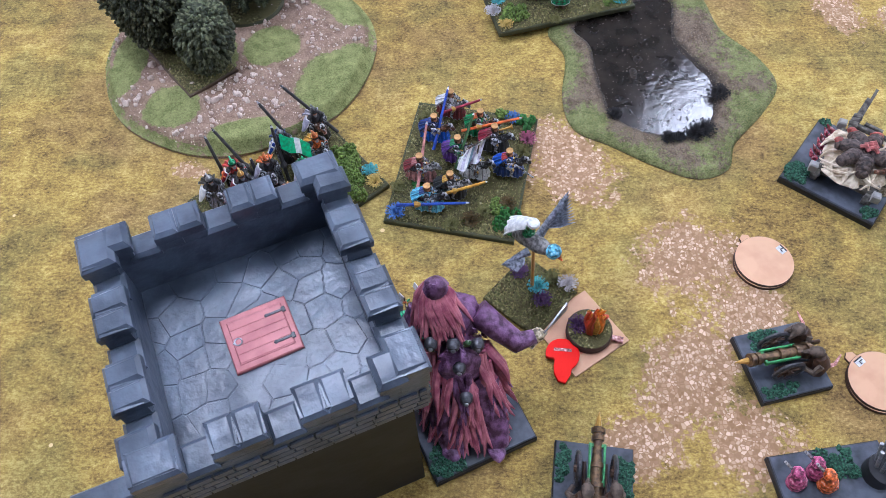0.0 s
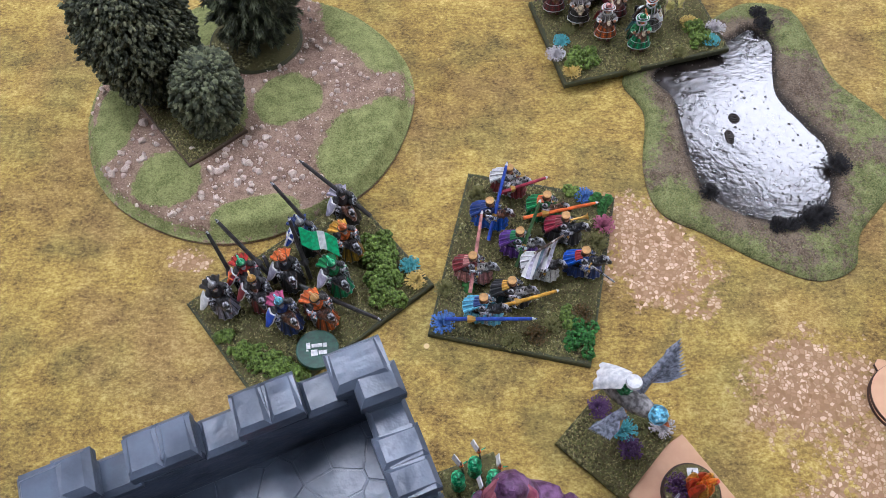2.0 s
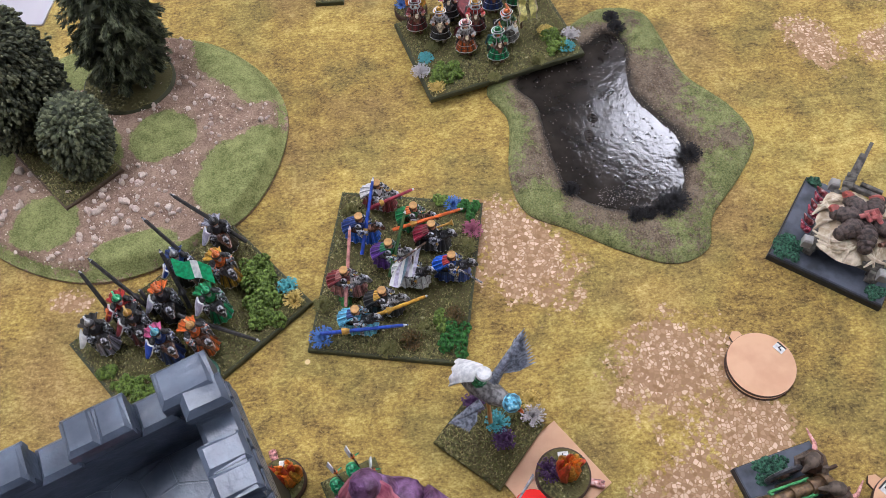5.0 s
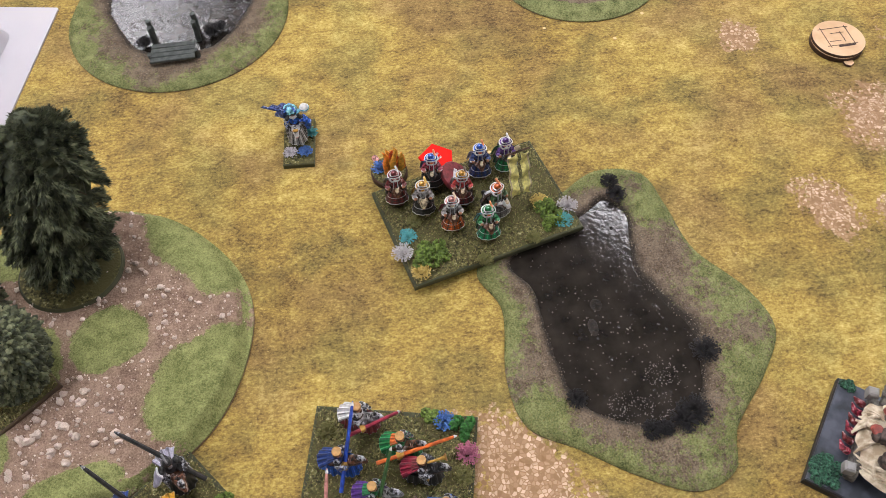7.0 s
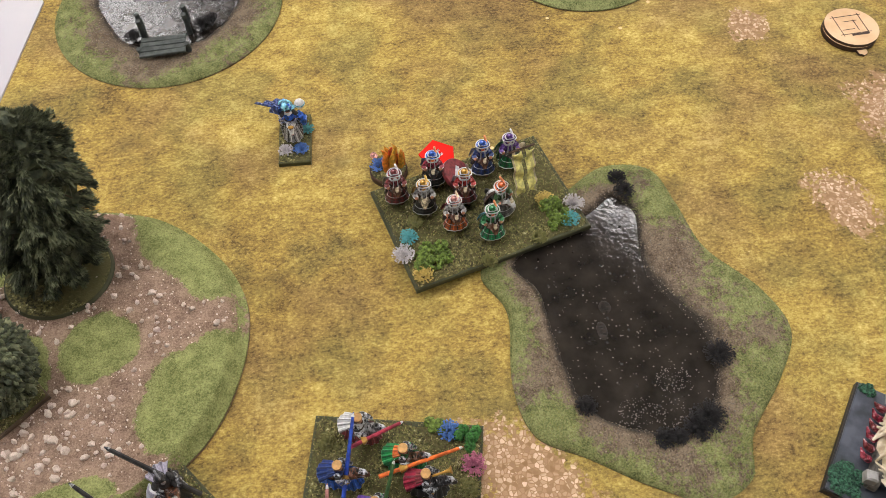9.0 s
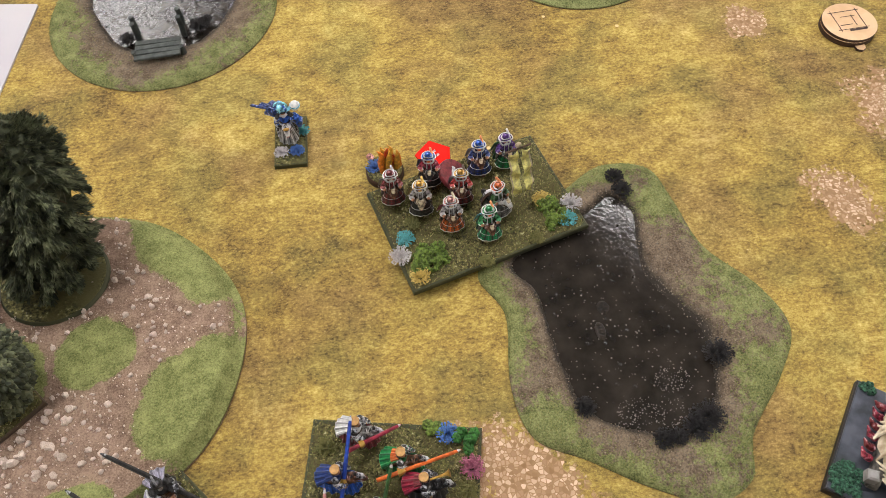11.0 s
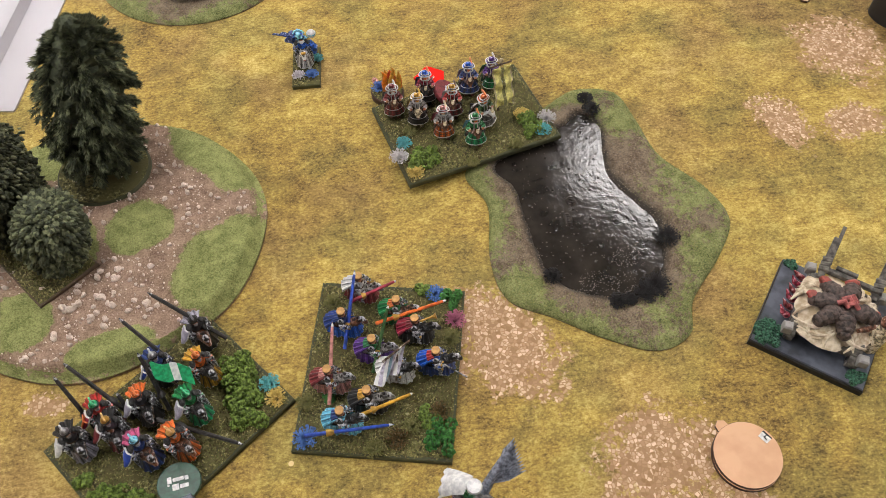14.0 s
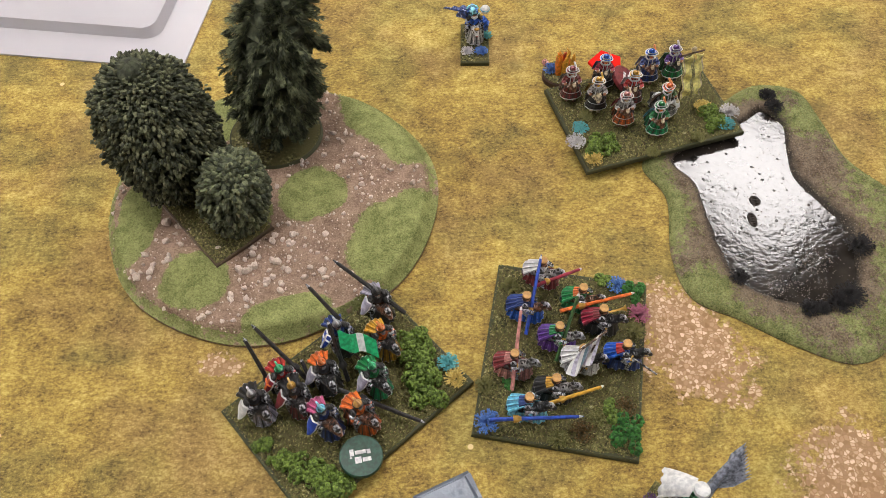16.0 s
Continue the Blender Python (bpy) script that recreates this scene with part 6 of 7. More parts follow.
def tentacle_beast():
    at = pose(0.026, 0.240, 0, 0, 0, 24.3)
    u = thing("tentacle_beast", at, "large purple toy beast with red tentacle beard on slate base", "miniature model")
    b = Build()
    b.box((0, 0, 0.0035), (0.070, 0.056, 0.007), 0, bevel=0.001)
    part("base", b, BLACK_EDGE, u)
    b = Build()
    b.box((0, 0, 0.0074), (0.0685, 0.0545, 0.0012), 0, bevel=0.0006)
    part("ground_cover", b, SLATE, u)
    bush("flock_patch", u, -0.021, -0.017, 0.0075, (0.012, 0.010, 0.0025), LEAF_PINE, 800)
    purple = material("purple_hide", (0.25, 0.125, 0.26), 0.4, second=(0.06, 0.018, 0.05), scale=180, detail=6, bump=0.9, bump_scale=260, bump_dist=0.0016)
    red = material("red_tentacle", (0.55, 0.20, 0.24), 0.36, second=(0.30, 0.07, 0.12), scale=160, bump=0.5, bump_scale=400)
    m = at.inverted()
    # the body leans back over its base
    W = lambda x, y, z: tuple(m @ Vector((x + 0.007 - (z - 0.01) * 0.10, y + (z - 0.01) * 0.46 - 0.002, 0.008 + (z - 0.008) * 0.93)))
    b = Build()
    # legs, trunk, shoulders, head
    for s in (-1, 1):
        b.tube([W(0.022 + s * 0.014, 0.228, 0.008), W(0.022 + s * 0.015, 0.232, 0.022), W(0.020 + s * 0.010, 0.240, 0.044)], (0.008, 0.009, 0.012), 0, seg=12)
        b.ball(W(0.022 + s * 0.014, 0.222, 0.010), (0.006, 0.008, 0.004), 0, seg=10, rings=6, rough=0.1)
    b.ball(W(0.018, 0.246, 0.050), (0.019, 0.016, 0.030), 0, seg=20, rings=14, rough=0.07)
    b.ball(W(0.017, 0.250, 0.079), (0.0185, 0.014, 0.017), 0, seg=20, rings=14, rough=0.07)
    b.tube([W(0.014, 0.250, 0.086), W(0.012, 0.246, 0.098)], (0.012, 0.0090), 0, seg=12)
    b.ball(W(0.010, 0.2435, 0.106), (0.0085, 0.0080, 0.0125), 0, rot=(18, 0, 0), seg=14, rings=10, rough=0.06)
    for _ in range(210):
        a, e = random.uniform(0, 2 * math.pi), random.uniform(-0.9, 0.9)
        k = math.sqrt(1 - e * e)
        b.ball(W(0.0175 + 0.0190 * math.cos(a) * k, 0.248 + 0.0155 * math.sin(a) * k, 0.064 + 0.030 * e), random.uniform(0.0010, 0.0024), 0, seg=6, rings=4, rough=0.25)
    # arms
    b.tube([W(0.032, 0.248, 0.086), W(0.043, 0.244, 0.079), W(0.055, 0.241, 0.071), W(0.065, 0.244, 0.072)], (0.0085, 0.0075, 0.0068, 0.0045), 0, seg=12)
    b.ball(W(0.067, 0.245, 0.072), 0.0045, 2, seg=10, rings=7)
    b.tube([W(-0.001, 0.250, 0.086), W(-0.012, 0.246, 0.070), W(-0.010, 0.238, 0.056)], (0.008, 0.007, 0.005), 0, seg=12)
    # beard and skirt of tentacles
    for i in range(46):
        a = (i / 45 - 0.5) * 3.0
        t0 = random.uniform(0.35, 1.0)
        x0, y0, z0 = 0.010 + math.sin(a) * 0.0082 * t0, 0.2435 - math.cos(a) * 0.0078 * t0, 0.1155 - 0.010 * t0 * t0
        l = random.uniform(0.014, 0.028)
        w = random.uniform(-0.003, 0.003)
        b.tube([W(x0, y0, z0), W(0.010 + math.sin(a) * 0.0105, 0.2430 - math.cos(a) * 0.0098, z0 - 0.006), W(0.011 + math.sin(a) * 0.0125 + w, 0.2420 - math.cos(a) * 0.0125, z0 - 0.004 - l * 0.55), W(0.011 + math.sin(a) * 0.014 + w * 2, 0.2415 - math.cos(a) * 0.0125, z0 - 0.004 - l)], (0.0012, 0.0018, 0.0015, 0.0004), 1, seg=7)
    for i in range(96):
        a = random.uniform(-1.6, 1.6)
        x0, y0 = 0.019 + math.sin(a) * 0.017, 0.246 - math.cos(a) * 0.016
        z0 = random.uniform(0.030, 0.074)
        z1 = max(0.009, z0 - random.uniform(0.020, 0.040))
        ph, wob = random.uniform(0, 6.3), random.uniform(0.0010, 0.0024)
        pts = []
        for q in range(7):
            f = q / 6
            out = 0.003 + 0.011 * f ** 1.6
            pts.append(W(x0 + math.sin(a) * out + wob * math.sin(ph + 5.0 * f), y0 - math.cos(a) * out * 0.8 - 0.002 * f, z0 + (z1 - z0) * f + 0.004 * max(0.0, f - 0.8)))
        b.tube(pts, [v * random.uniform(0.85, 1.15) for v in (0.0018, 0.0025, 0.0027, 0.0025, 0.0020, 0.0013, 0.0004)], 1 if i % 6 else 0, seg=8)
    for x, y, z in ((0.005, 0.231, 0.084), (0.018, 0.229, 0.085), (0.032, 0.231, 0.083), (0.020, 0.226, 0.072), (0.022, 0.222, 0.054)):
        b.tube([W(x, y, z), W(x, y - 0.004, z + 0.001), W(x, y - 0.006, z + 0.001)], (0.0040, 0.0039, 0.0026), 3, seg=10)
        b.ball(W(x, y - 0.006, z + 0.001), 0.0017, 4, seg=8, rings=5)
    b.ball(W(0.026, 0.229, 0.084), (0.003, 0.002, 0.003), 5, seg=8, rings=5)
    part("beast", b, [purple, red, C["cream"], DARK_STEEL, STEEL, C["olive"]], u, "purple beast with red tentacles")
    b = Build()
    def blade(s, v):
        return W(0.068 + 0.018 * s, 0.244 + 0.018 * s + 0.006 * (v - 0.5) * -1, 0.070 + 0.004 * s + 0.009 * (v - 0.5) * (0.7 + 0.5 * s))
    b.sheet(blade, 8, 3, 0.0009, 0)
    b.tube([W(0.062, 0.240, 0.068), W(0.072, 0.248, 0.071)], (0.0016, 0.0016), 1, seg=7)
    part("cleaver", b, [STEEL, C["cream"]], u, "worn steel cleaver")


def cannon(at, label, crew):
    u = thing("cannon_model", at, label, "miniature model", "cannon models")
    b = Build()
    b.box((0, 0, 0.0028), (0.049, 0.049, 0.0056), 0, bevel=0.0008)
    part("base", b, BLACK_EDGE, u)
    b = Build()
    b.box((0, 0, 0.0060), (0.048, 0.048, 0.0012), 0, bevel=0.0005)
    part("ground_cover", b, SLATE, u)
    for x, y, s in ((-0.019, 0.010, (0.004, 0.013, 0.0022)), (0.0175, 0.004, (0.006, 0.014, 0.0022))):
        bush("flock_patch", u, x, y, 0.006, s, LEAF_PINE, 620)
    gun = Build()
    glow = paint("bright_green_paint_trim", (0.10, 0.42, 0.14))
    gun.tube([(0, 0.026, 0.020), (0, 0.014, 0.0185), (0, 0.000, 0.0165), (0, -0.012, 0.0145), (0, -0.016, 0.014)], (0.0030, 0.0026, 0.0036, 0.0046, 0.0028), 0, seg=12)
    for y, r in ((0.024, 0.0042), (0.020, 0.0038), (0.006, 0.0042), (-0.004, 0.0048), (-0.011, 0.0054)):
        gun.tube([(0, y - 0.0012, 0.0165 + y * 0.14), (0, y + 0.0012, 0.0168 + y * 0.14)], (r, r), 0, seg=12)
    gun.tube([(0, 0.026, 0.020), (0, 0.031, 0.021), (0, 0.034, 0.0215)], (0.0022, 0.0012, 0.0002), 2, seg=8)
    for s in (-1, 1):
        gun.box((s * 0.0042, 0.006, 0.0185), (0.0014, 0.022, 0.0022), 1, rot=(7, 0, 0), bevel=0.0004)
        gun.box((s * 0.0062, -0.008, 0.0105), (0.0018, 0.034, 0.0036), 3, rot=(6, 0, 0), bevel=0.0005)
    gun.box((0, 0.016, 0.0190), (0.0100, 0.0016, 0.0022), 1)
    gun.box((0, -0.003, 0.0170), (0.0100, 0.0016, 0.0022), 1)
    big = Matrix.Translation((0, 0, -0.0025)) @ Matrix.Diagonal((1.05, 1.15, 1.25, 1))
    part("barrel", gun, [BRONZE, glow, GOLD, BROWN], u, "bronze barrel with bright green trim", at=big)
    for s in (-1, 1):
        b = Build()
        pts = [(s * 0.0105, 0.004 + 0.0082 * math.cos(a), 0.0150 + 0.0082 * math.sin(a)) for a in (2 * math.pi * i / 20 for i in range(21))]
        b.tube(pts, [0.0014] * 21, 0, seg=6)
        b.tube([(s * 0.0085, 0.004, 0.015), (s * 0.0125, 0.004, 0.015)], (0.0022, 0.0018), 1, seg=8)
        wheel = part("wheel", b, [DARK_STEEL, BROWN], u, at=big)
        for i in range(8):
            a = 2 * math.pi * i / 8
            b = Build()
            b.rod((s * 0.0105, 0.004, 0.0150), (s * 0.0105, 0.004 + 0.008 * math.cos(a), 0.0150 + 0.008 * math.sin(a)), 0.0007, 0.0006, 0, seg=5)
            part("spoke", b, BROWN, wheel)
    for x, y, turn in crew:
        b = Build()
        b.tube([(0, 0, 0.006), (0, 0, 0.013), (0.001, 0.002, 0.019)], (0.0050, 0.0052, 0.0034), 0, seg=9)
        b.ball((0.002, 0.004, 0.021), (0.0032, 0.0042, 0.003), 1, seg=9, rings=6)
        b.rod((0.002, 0.007, 0.0205), (0.0024, 0.0105, 0.0185), 0.0016, 0.0006, 1)
        for s in (-1, 1):
            b.tube([(s * 0.0038, 0.001, 0.017), (s * 0.0060, 0.004, 0.013), (s * 0.0035, 0.008, 0.013)], (0.0018, 0.0016, 0.0012), 1, seg=7)
        b.tube([(0, -0.004, 0.008), (0.003, -0.010, 0.007), (0.009, -0.014, 0.0068)], (0.0014, 0.0010, 0.0003), 2, seg=6)
        part("crew_figure", b, [BROWN, material("grey_brown_fur", (0.13, 0.095, 0.07), 0.7, second=(0.05, 0.035, 0.025), scale=400), C["pink"]], u, at=Matrix.LocRotScale((x, y, -0.0018), Euler((0, 0, radians(turn))), (1.3, 1.3, 1.3)))


def war_cart():
    at = pose(0.3195, 0.437, 0, 0, 0, -38.4)
    u = thing("war_cart_model", at, "toy catapult cart heaped with dark bodies on slate base", "miniature model")
    b = Build()
    b.box((0, 0, 0.003), (0.074, 0.0735, 0.006), 0, bevel=0.001)
    part("base", b, BLACK_EDGE, u)
    b = Build()
    b.box((0, 0, 0.0064), (0.0725, 0.072, 0.0012), 0, bevel=0.0006)
    part("ground_cover", b, SLATE, u)
    for x, y, s, n in ((-0.028, -0.026, (0.008, 0.009, 0.003), 700), (0.029, -0.031, (0.005, 0.005, 0.004), 260), (-0.030, 0.033, (0.006, 0.003, 0.003), 120)):
        bush("flock_patch", u, x, y, 0.0068, s, LEAF_PINE, n)
    plank = material("grey_weathered_wood", (0.15, 0.14, 0.12), 0.8, second=(0.05, 0.045, 0.04), scale=260, bump=0.6)
    cloth = material("cream_canvas", (0.66, 0.58, 0.44), 0.8, second=(0.36, 0.28, 0.18), scale=190, bump=0.9, bump_scale=220, bump_dist=0.001)
    hide = material("dark_brown_hide", (0.10, 0.070, 0.058), 0.6, second=(0.02, 0.013, 0.011), scale=420, bump=0.6, bump_scale=350, bump_dist=0.001)
    flesh = paint("raw_pink_paint", (0.42, 0.12, 0.11))
    b = Build()
    b.box((0.004, 0.002, 0.016), (0.046, 0.048, 0.006), 0, bevel=0.001)
    for x in (-0.017, 0.025):
        b.box((x, 0.002, 0.012), (0.005, 0.056, 0.005), 0, bevel=0.0008)
    for x in (-0.020, 0.028):
        for y in (-0.024, 0.028):
            b.box((x, y, 0.019), (0.006, 0.006, 0.007), 1, rot=(0, 0, 12), bevel=0.001)
    part("cart_bed", b, [plank, material("pale_stone_block", (0.30, 0.29, 0.28), 0.8, scale=200)], u, "grey weathered wooden cart bed")
    for x in (-0.016, 0.023):
        for y in (-0.022, 0.024):
            b = Build()
            b.tube([(x - 0.0022, y, 0.0115), (x + 0.0022, y, 0.0115)], (0.0052, 0.0052), 0, seg=14)
            b.tube([(x - 0.0034, y, 0.0115), (x + 0.0034, y, 0.0115)], (0.0016, 0.0016), 1, seg=8)
            part("wheel", b, [plank, DARK_STEEL], u)
    b = Build()
    def canvas(s, v):
        a = 2 * math.pi * s
        r = 0.0275 * (1 + 0.10 * math.sin(3 * a + 1) + 0.05 * math.sin(8 * a))
        k = 0.35 + 0.65 * v
        return (0.004 + r * 0.98 * k * math.cos(a), 0.001 + r * k * math.sin(a), 0.0245 - 0.0060 * v ** 2 + 0.0012 * math.sin(11 * a + 5 * v) * v)
    b.sheet(canvas, 48, 8, 0.0010, 0)
    folds = []
    for i in range(34):
        a, d, r0 = random.uniform(0, 2 * math.pi), random.uniform(-0.7, 0.7), random.uniform(0.016, 0.022)
        pts = []
        for q in range(5):
            r, z = r0 + (0.0285 - r0) * q / 4, 0.0252 - 0.0060 * (q / 4) ** 2
            pts.append((0.004 + r * math.cos(a + d * (q / 4) ** 1.5), 0.001 + r * math.sin(a + d * (q / 4) ** 1.5), z))
        f = Build()
        f.tube(pts, (0.0005, 0.0011, 0.0013, 0.0011, 0.0005), 0, seg=6)
        folds.append(f)
    canvas_ob = part("canvas", b, cloth, u, "crumpled cream canvas")
    for f in folds:
        part("fold", f, cloth, canvas_ob)
    for a, reach in ((140, 0.0105), (88, 0.0110), (188, 0.0105), (235, 0.0115), (285, 0.0110), (5, 0.0115)):
        cx, cy = 0.006 + reach * math.cos(radians(a)), 0.001 + reach * math.sin(radians(a))
        rx, ry = 0.0115, 0.0076
        q = Matrix.Rotation(radians(a), 3, "Z")
        roll = new("rolled_hide")
        roll.parent = u
        for k in range(7):
            b = Build()
            s = (k / 6 - 0.5) * 1.7
            p = q @ Vector((s * rx * 0.9, 0, 0))
            r = 0.86 * ry * (1 - 0.35 * abs(s))
            b.ball((cx + p.x, cy + p.y, 0.027 + 0.003 * math.cos(s * 1.6)), (r * 0.75, r, r * 0.9), 0, rot=(0, 0, a), seg=9, rings=6, rough=0.06)
            part("roll", b, hide, roll)
    b = Build()
    for cx, cy in ((0.005, 0.002), (0.009, 0.000), (0.003, -0.002), (0.007, 0.004)):
        b.tube([(cx - 0.003, cy, 0.0345), (cx, cy + 0.002, 0.0365), (cx + 0.004, cy, 0.0345)], (0.0018, 0.0022, 0.0014), 1, seg=7)
    for cx, cy in ((-0.010, 0.014), (0.006, 0.021), (-0.014, 0.000), (0.024, 0.003)):
        b.ball((cx, cy, 0.029), (0.005, 0.0036, 0.003), 2, rot=(0, 0, cx * 3000), seg=9, rings=6, rough=0.15)
    part("raw_ends", b, [hide, flesh, paint("red_brown_paint", (0.36, 0.07, 0.05))], u, "raw pink and red ends on the heap")
    for x in (-0.013, 0.022):
        b = Build()
        b.box((x, 0.036, 0.026), (0.0042, 0.030, 0.0038), 0, rot=(24, 0, 0), bevel=0.0005)
        b.box((x + 0.0015, 0.046, 0.031), (0.0022, 0.026, 0.0022), 0, rot=(24, 0, 2), bevel=0.0004)
        for k in range(3):
            b.tube([(x - 0.003, 0.028 + 0.003 * k, 0.0225 + 0.0012 * k), (x + 0.003, 0.0285 + 0.003 * k, 0.0240 + 0.0012 * k)], (0.0026, 0.0026), 0, seg=8)
        part("throwing_arm", b, plank, u)
    b = Build()
    b.box((0.0045, 0.029, 0.0225), (0.036, 0.0036, 0.0034), 0, bevel=0.0005)
    b.box((0.001, 0.032, 0.0245), (0.014, 0.003, 0.003), 0, bevel=0.0005)
    part("crossbeam", b, plank, u)
    for k in range(6):
        b = Build()
        y = -0.012 + 0.0066 * k
        b.tube([(-0.022, y, 0.014), (-0.026, y - 0.001, 0.017), (-0.029, y + random.uniform(-0.002, 0.002), 0.020)], (0.0024, 0.0018, 0.0004), 0, seg=7)
        part("spike", b, C["maroon"] if k % 2 else C["crimson"], u, "dark red spike")
    b = Build()
    b.tube([(0.031, -0.004, 0.007), (0.031, -0.003, 0.022), (0.031, -0.001, 0.030)], (0.0055, 0.0060, 0.0030), 0, seg=9)
    b.ball((0.031, 0.001, 0.033), (0.004, 0.005, 0.004), 1, seg=9, rings=6)
    b.tube([(0.027, 0.000, 0.027), (0.022, -0.006, 0.026), (0.018, -0.010, 0.027)], (0.0022, 0.002, 0.0015), 1, seg=7)
    b.ball((0.034, 0.007, 0.036), (0.004, 0.003, 0.002), 2, seg=8, rings=5)
    part("crew_figure", b, [C["cream"], C["chestnut"], C["mint"]], u)


def blue_rider():
    at = pose(-0.0125, 0.734, 0, 0, 0, -3)
    u = thing("blue_rider_model", at, "toy rider in blue robes on white mount and narrow base", "miniature model")
    base_plate(u, 0.0235, 0.046, 0.0042, TURF, BASE_EDGE)
    flock(u, 0.022, 0.044, 0.0050, 420)
    tuft("flower_tuft", u, -0.006, -0.013, 0.0045, 0.005, FLOWER["white"], 80)
    tuft("flower_tuft", u, 0.005, -0.013, 0.0045, 0.0052, FLOWER["blue"], 90)
    tuft("flower_tuft", u, 0.009, 0.006, 0.0045, 0.005, FLOWER["turquoise"], 70)
    def robe(b, S):
        blue, navy, sky, white = S("royal"), S("navy"), S("sky"), S("white")
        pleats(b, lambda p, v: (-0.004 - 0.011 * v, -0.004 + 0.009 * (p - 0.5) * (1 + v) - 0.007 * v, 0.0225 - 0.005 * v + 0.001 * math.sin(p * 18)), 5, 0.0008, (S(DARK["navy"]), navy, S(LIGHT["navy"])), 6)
        b.ball((-0.002, 0.0080, 0.024), 0.0033, white, seg=10, rings=7)
        b.tube(circle(-0.002, 0.0080, 0.0245, 0.0030, 12), [0.0005] * 13, sky, seg=4)
        b.ball((-0.0014, -0.001, 0.0264), (0.0040, 0.0036, 0.0024), sky, seg=10, rings=7)
        for k in range(6):
            b.tube([(-0.0014, -0.001, 0.0280), (-0.0014 - 0.0028 * math.cos(k), -0.001 - 0.0028 * math.sin(k), 0.0274), (-0.0014 - 0.0044 * math.cos(k), -0.001 - 0.0044 * math.sin(k), 0.0250)], (0.0006, 0.0010, 0.0005), S(LIGHT["sky"]) if k % 2 else blue, seg=6)
        b.tube([(-0.003, -0.004, 0.020), (-0.006, -0.008, 0.019), (-0.008, -0.011, 0.016)], (0.0036, 0.0030, 0.0012), navy, seg=8)
        b.tube([(0.000, 0.005, 0.018), (0.001, 0.008, 0.014), (0.001, 0.008, 0.009)], (0.0030, 0.0032, 0.0018), blue, seg=8)
        b.tube([(0.0012, -0.0022, 0.0215), (0.0024, 0.0, 0.0208), (0.0012, 0.0022, 0.0215)], (0.0009, 0.0011, 0.0009), white, seg=6)
        b.ball((0.0120, 0, 0.0196), (0.0012, 0.0020, 0.0010), S("gold"), seg=8, rings=5)
    p = local(at, -0.013, 0.738)
    rider(u, p.x, p.y, 0.0045, -82, "knight", "royal", "sky", "white", "sky", "white", None, None, "steel", None, None, "white", 1.15, (robe,))


def spear_unit():
    at = pose(-0.006, 0.303, 0, 0, 0, 20)
    u = regiment("spear_regiment", at, 0.034, 0.038, 0.0042, "toy soldiers in green with pennanted spears behind the tower")
    for x, y in ((-0.008, 0.008), (0.003, 0.012), (0.010, 0.002), (-0.002, -0.006)):
        b = Build()
        b.tube([(0, 0, 0), (0, 0, 0.008), (0, 0, 0.015), (0, 0, 0.018)], (0.0042, 0.0036, 0.0040, 0.0016), 0, seg=9)
        b.ball((0, 0, 0.0205), 0.0026, 1, seg=8, rings=6)
        b.tube([(0, 0, 0.0212), (0, 0, 0.0235)], (0.0036, 0.0016), 0, seg=10)
        b.rod((0.004, 0, 0.004), (0.003, 0.001, 0.040), 0.0006, 0.0005, 2, seg=6)
        b.sheet(lambda s, v: (0.003 - 0.0015 * v, 0.001 + 0.006 * s, 0.040 - 0.005 * v - 0.002 * s), 5, 4, 0.0006, 3)
        b.sheet(lambda s, v: (0.003 + 0.004 * s, 0.001 + 0.001 * v, 0.034 - 0.004 * v), 4, 4, 0.0006, 0)
        b.ball((0.003, 0.001, 0.034), 0.0014, 4, seg=7, rings=5)
        part("foot_figure", b, [C["mint"], C["skin"], C["brown"], C["white"], C["orange"]], u, at=pose(x, y, 0.0045, 0, 0, random.uniform(-20, 20)))
    flock(u, 0.032, 0.036, 0.0052, 400)


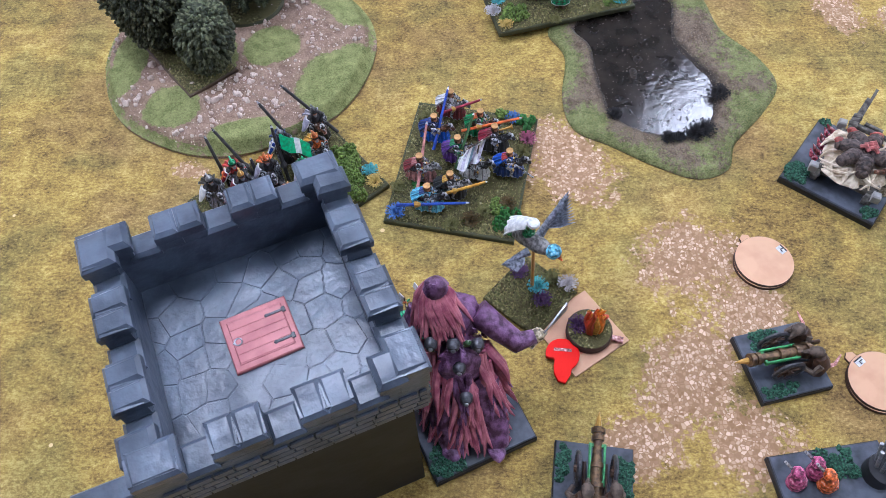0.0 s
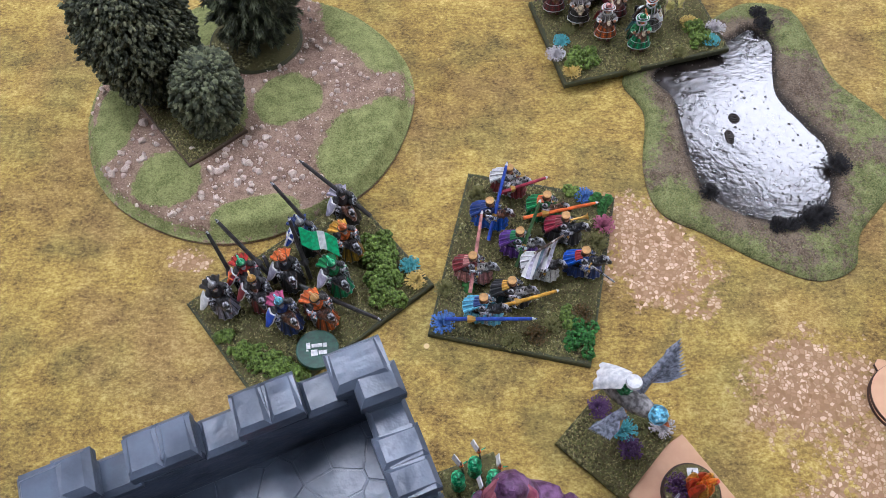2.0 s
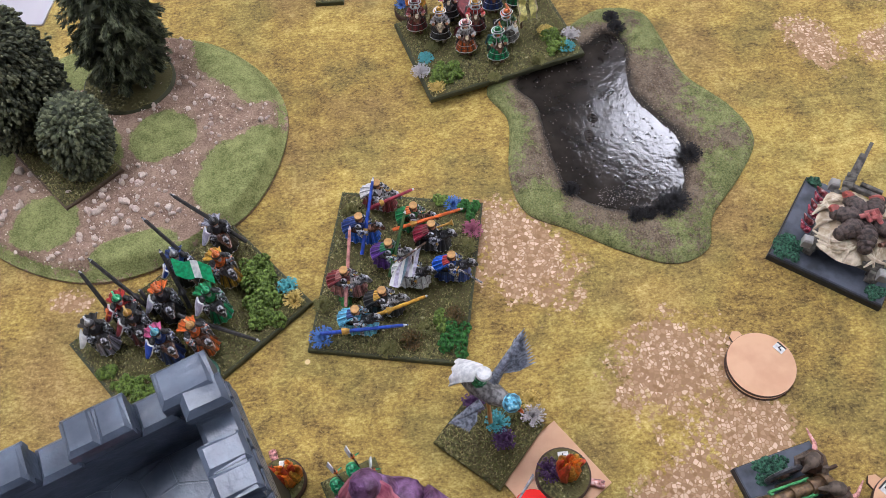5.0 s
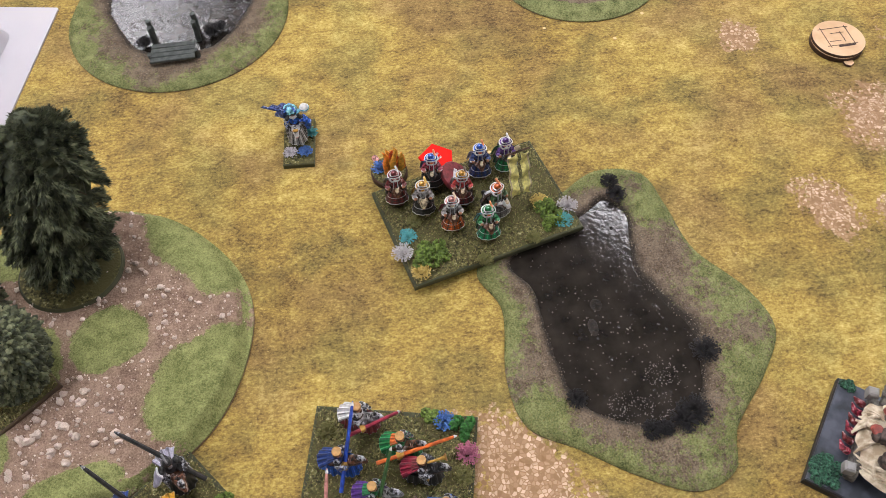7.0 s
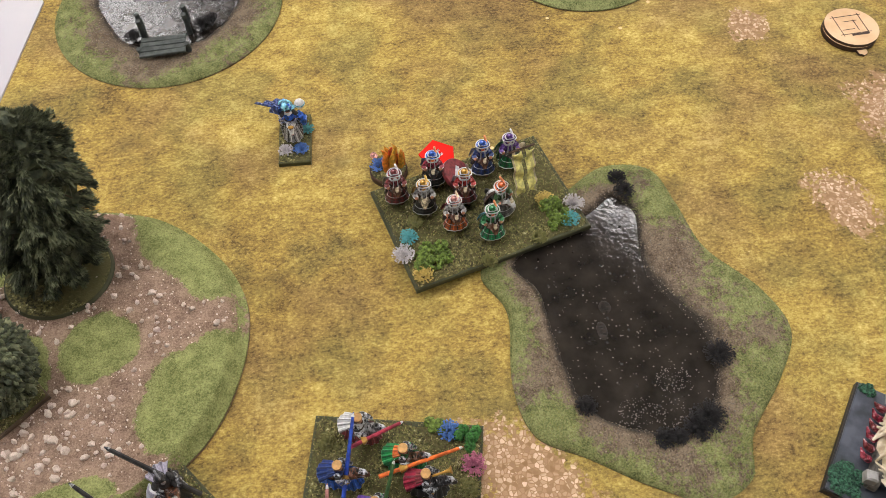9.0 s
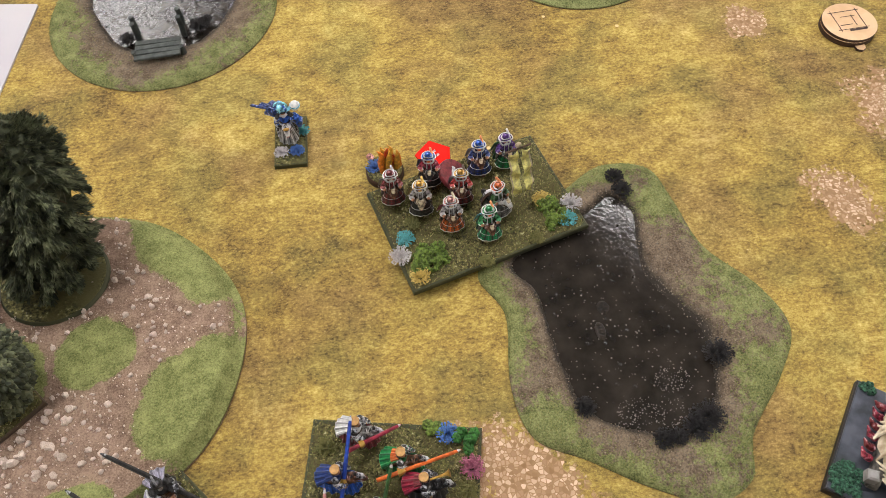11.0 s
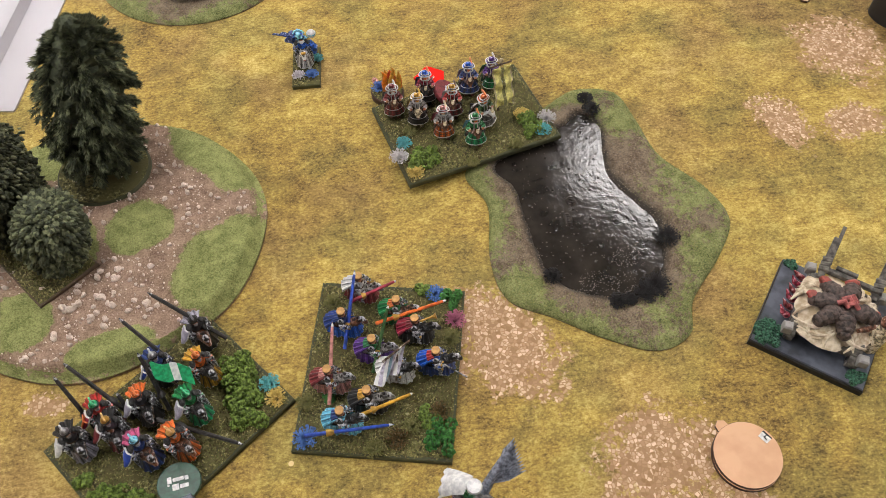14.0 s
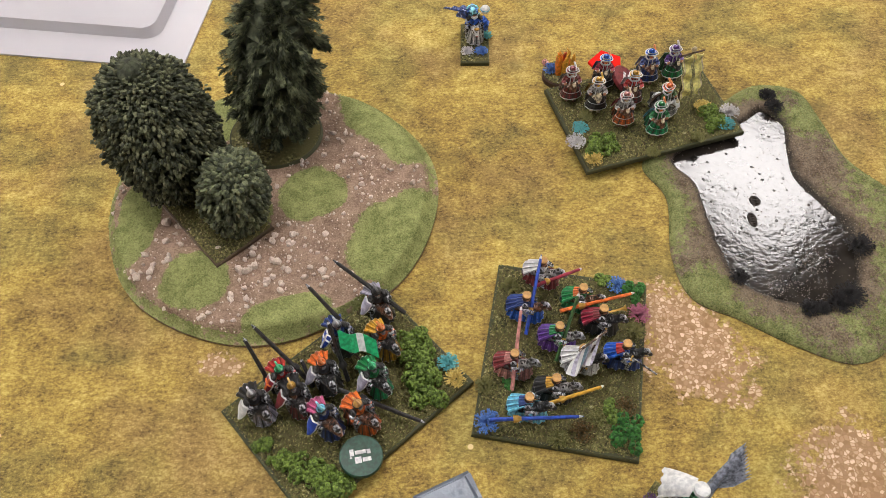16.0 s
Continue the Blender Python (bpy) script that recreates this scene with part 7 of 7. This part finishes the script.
def swarm_model():
    at = pose(0.250, 0.196, 0, 0, 0, 8)
    u = thing("raider_model", at, "toy raiders in pink and orange on dark flocked base", "miniature model")
    b = Build()
    b.box((0, 0, 0.0028), (0.072, 0.049, 0.0056), 0, bevel=0.0008)
    part("base", b, BLACK_EDGE, u)
    b = Build()
    b.box((0, 0, 0.0060), (0.0705, 0.0475, 0.0012), 0, bevel=0.0005)
    part("ground_cover", b, SLATE, u)
    bush("flock_patch", u, 0.004, 0.014, 0.0062, (0.012, 0.009, 0.002), LEAF_PINE, 700)
    for x, y, m in ((-0.026, 0.006, "rose"), (-0.012, 0.010, "rose"), (-0.008, 0.002, "orange")):
        b = Build()
        b.tube([(0, 0, 0.006), (0, 0, 0.013), (0, 0.001, 0.019)], (0.0055, 0.0058, 0.0036), 0, seg=9)
        b.ball((0, 0.003, 0.0205), (0.0042, 0.0042, 0.0036), 0, seg=9, rings=6, rough=0.06)
        b.rod((0.004, -0.004, 0.010), (-0.004, 0.012, 0.026), 0.0012, 0.0009, 1, seg=7)
        part("raider_figure", b, [C[m], C["grey"]], u, at=pose(x, y, 0, 0, 0, random.uniform(-30, 30)))
    b = Build()
    b.tube([(0.026, 0.004, 0.006), (0.026, 0.004, 0.018)], (0.010, 0.010), 0, seg=16)
    for i in range(8):
        a = 2 * math.pi * i / 8
        b.rod((0.026 + 0.005 * math.cos(a), 0.006 + 0.005 * math.sin(a), 0.018), (0.026 + 0.007 * math.cos(a), 0.010 + 0.007 * math.sin(a), 0.034), 0.0012, 0.0012, 1, seg=7)
    part("gun_barrels", b, [BLACK, STEEL], u, "cluster of steel barrels on a black drum")


def low_wall():
    b = Build()
    b.box((0, 0, 0.012), (0.085, 0.012, 0.024), 0, bevel=0.0015)
    b.box((0, 0, 0.026), (0.087, 0.015, 0.005), 0, bevel=0.0012)
    w = tagged(part("wall_section", b, GREY_STONE, smooth=False), "grey plastic castle wall piece beside the tower foot", "toy wall")
    w.matrix_basis = pose(-0.168, 0.199, 0, 0, 0, 22)


def tape_measure():
    t = thing("tape_measure", pose(0.521, 0.722, 0, 0, 0, 32), "black and orange tape measure lying on the mat", "tape measure")
    b = Build()
    ring = [(0.031 * abs(math.cos(a)) ** 0.6 * (1 if math.cos(a) > 0 else -1), 0.030 * abs(math.sin(a)) ** 0.6 * (1 if math.sin(a) > 0 else -1)) for a in (2 * math.pi * i / 48 for i in range(48))]
    b.prism(ring, 0.0, 0.030, 0, inset=0.004)
    part("case", b, material("black_rubber_case", (0.018, 0.018, 0.019), 0.55, scale=120, bump=0.3), t, "black rubber case")
    b = Build()
    for s in (-1, 1):
        b.tube([(s * 0.004, -0.0305, 0.010), (s * 0.016, -0.030, 0.011), (s * 0.028, -0.026, 0.012), (s * 0.031, -0.016, 0.012)], (0.006, 0.0075, 0.0075, 0.004), 0, seg=10)
    part("bumper", b, material("orange_bumper", (0.72, 0.17, 0.03), 0.45, scale=100), t, "orange bumper")
    b = Build()
    b.prism([(0.019 * math.cos(a), 0.019 * math.sin(a)) for a in (2 * math.pi * i / 32 for i in range(32))], 0.0302, 0.0312, 0, inset=0.0004)
    part("badge", b, material("grey_badge", (0.16, 0.16, 0.165), 0.4, scale=80), t)


room()
table()
tape_measure()
hill()
trees()
ponds()
tower()
low_wall()
lancer_regiment()
hedge_regiment()
wizard_regiment()
tray()
card_and_tokens()
griffin()
tentacle_beast()
cannon(pose(0.235, 0.279, 0, 0, 0, 103), "bronze toy cannon with green trim and crew on slate base", ((0.012, -0.016, 30), (-0.010, -0.018, -20)))
cannon(pose(0.1016, 0.2000, 0, 0, 0, -8), "bronze toy cannon with green trim pointing up the table", ((0.010, -0.014, 10), (-0.008, -0.016, 0)))
war_cart()
blue_rider()
spear_unit()
swarm_model()
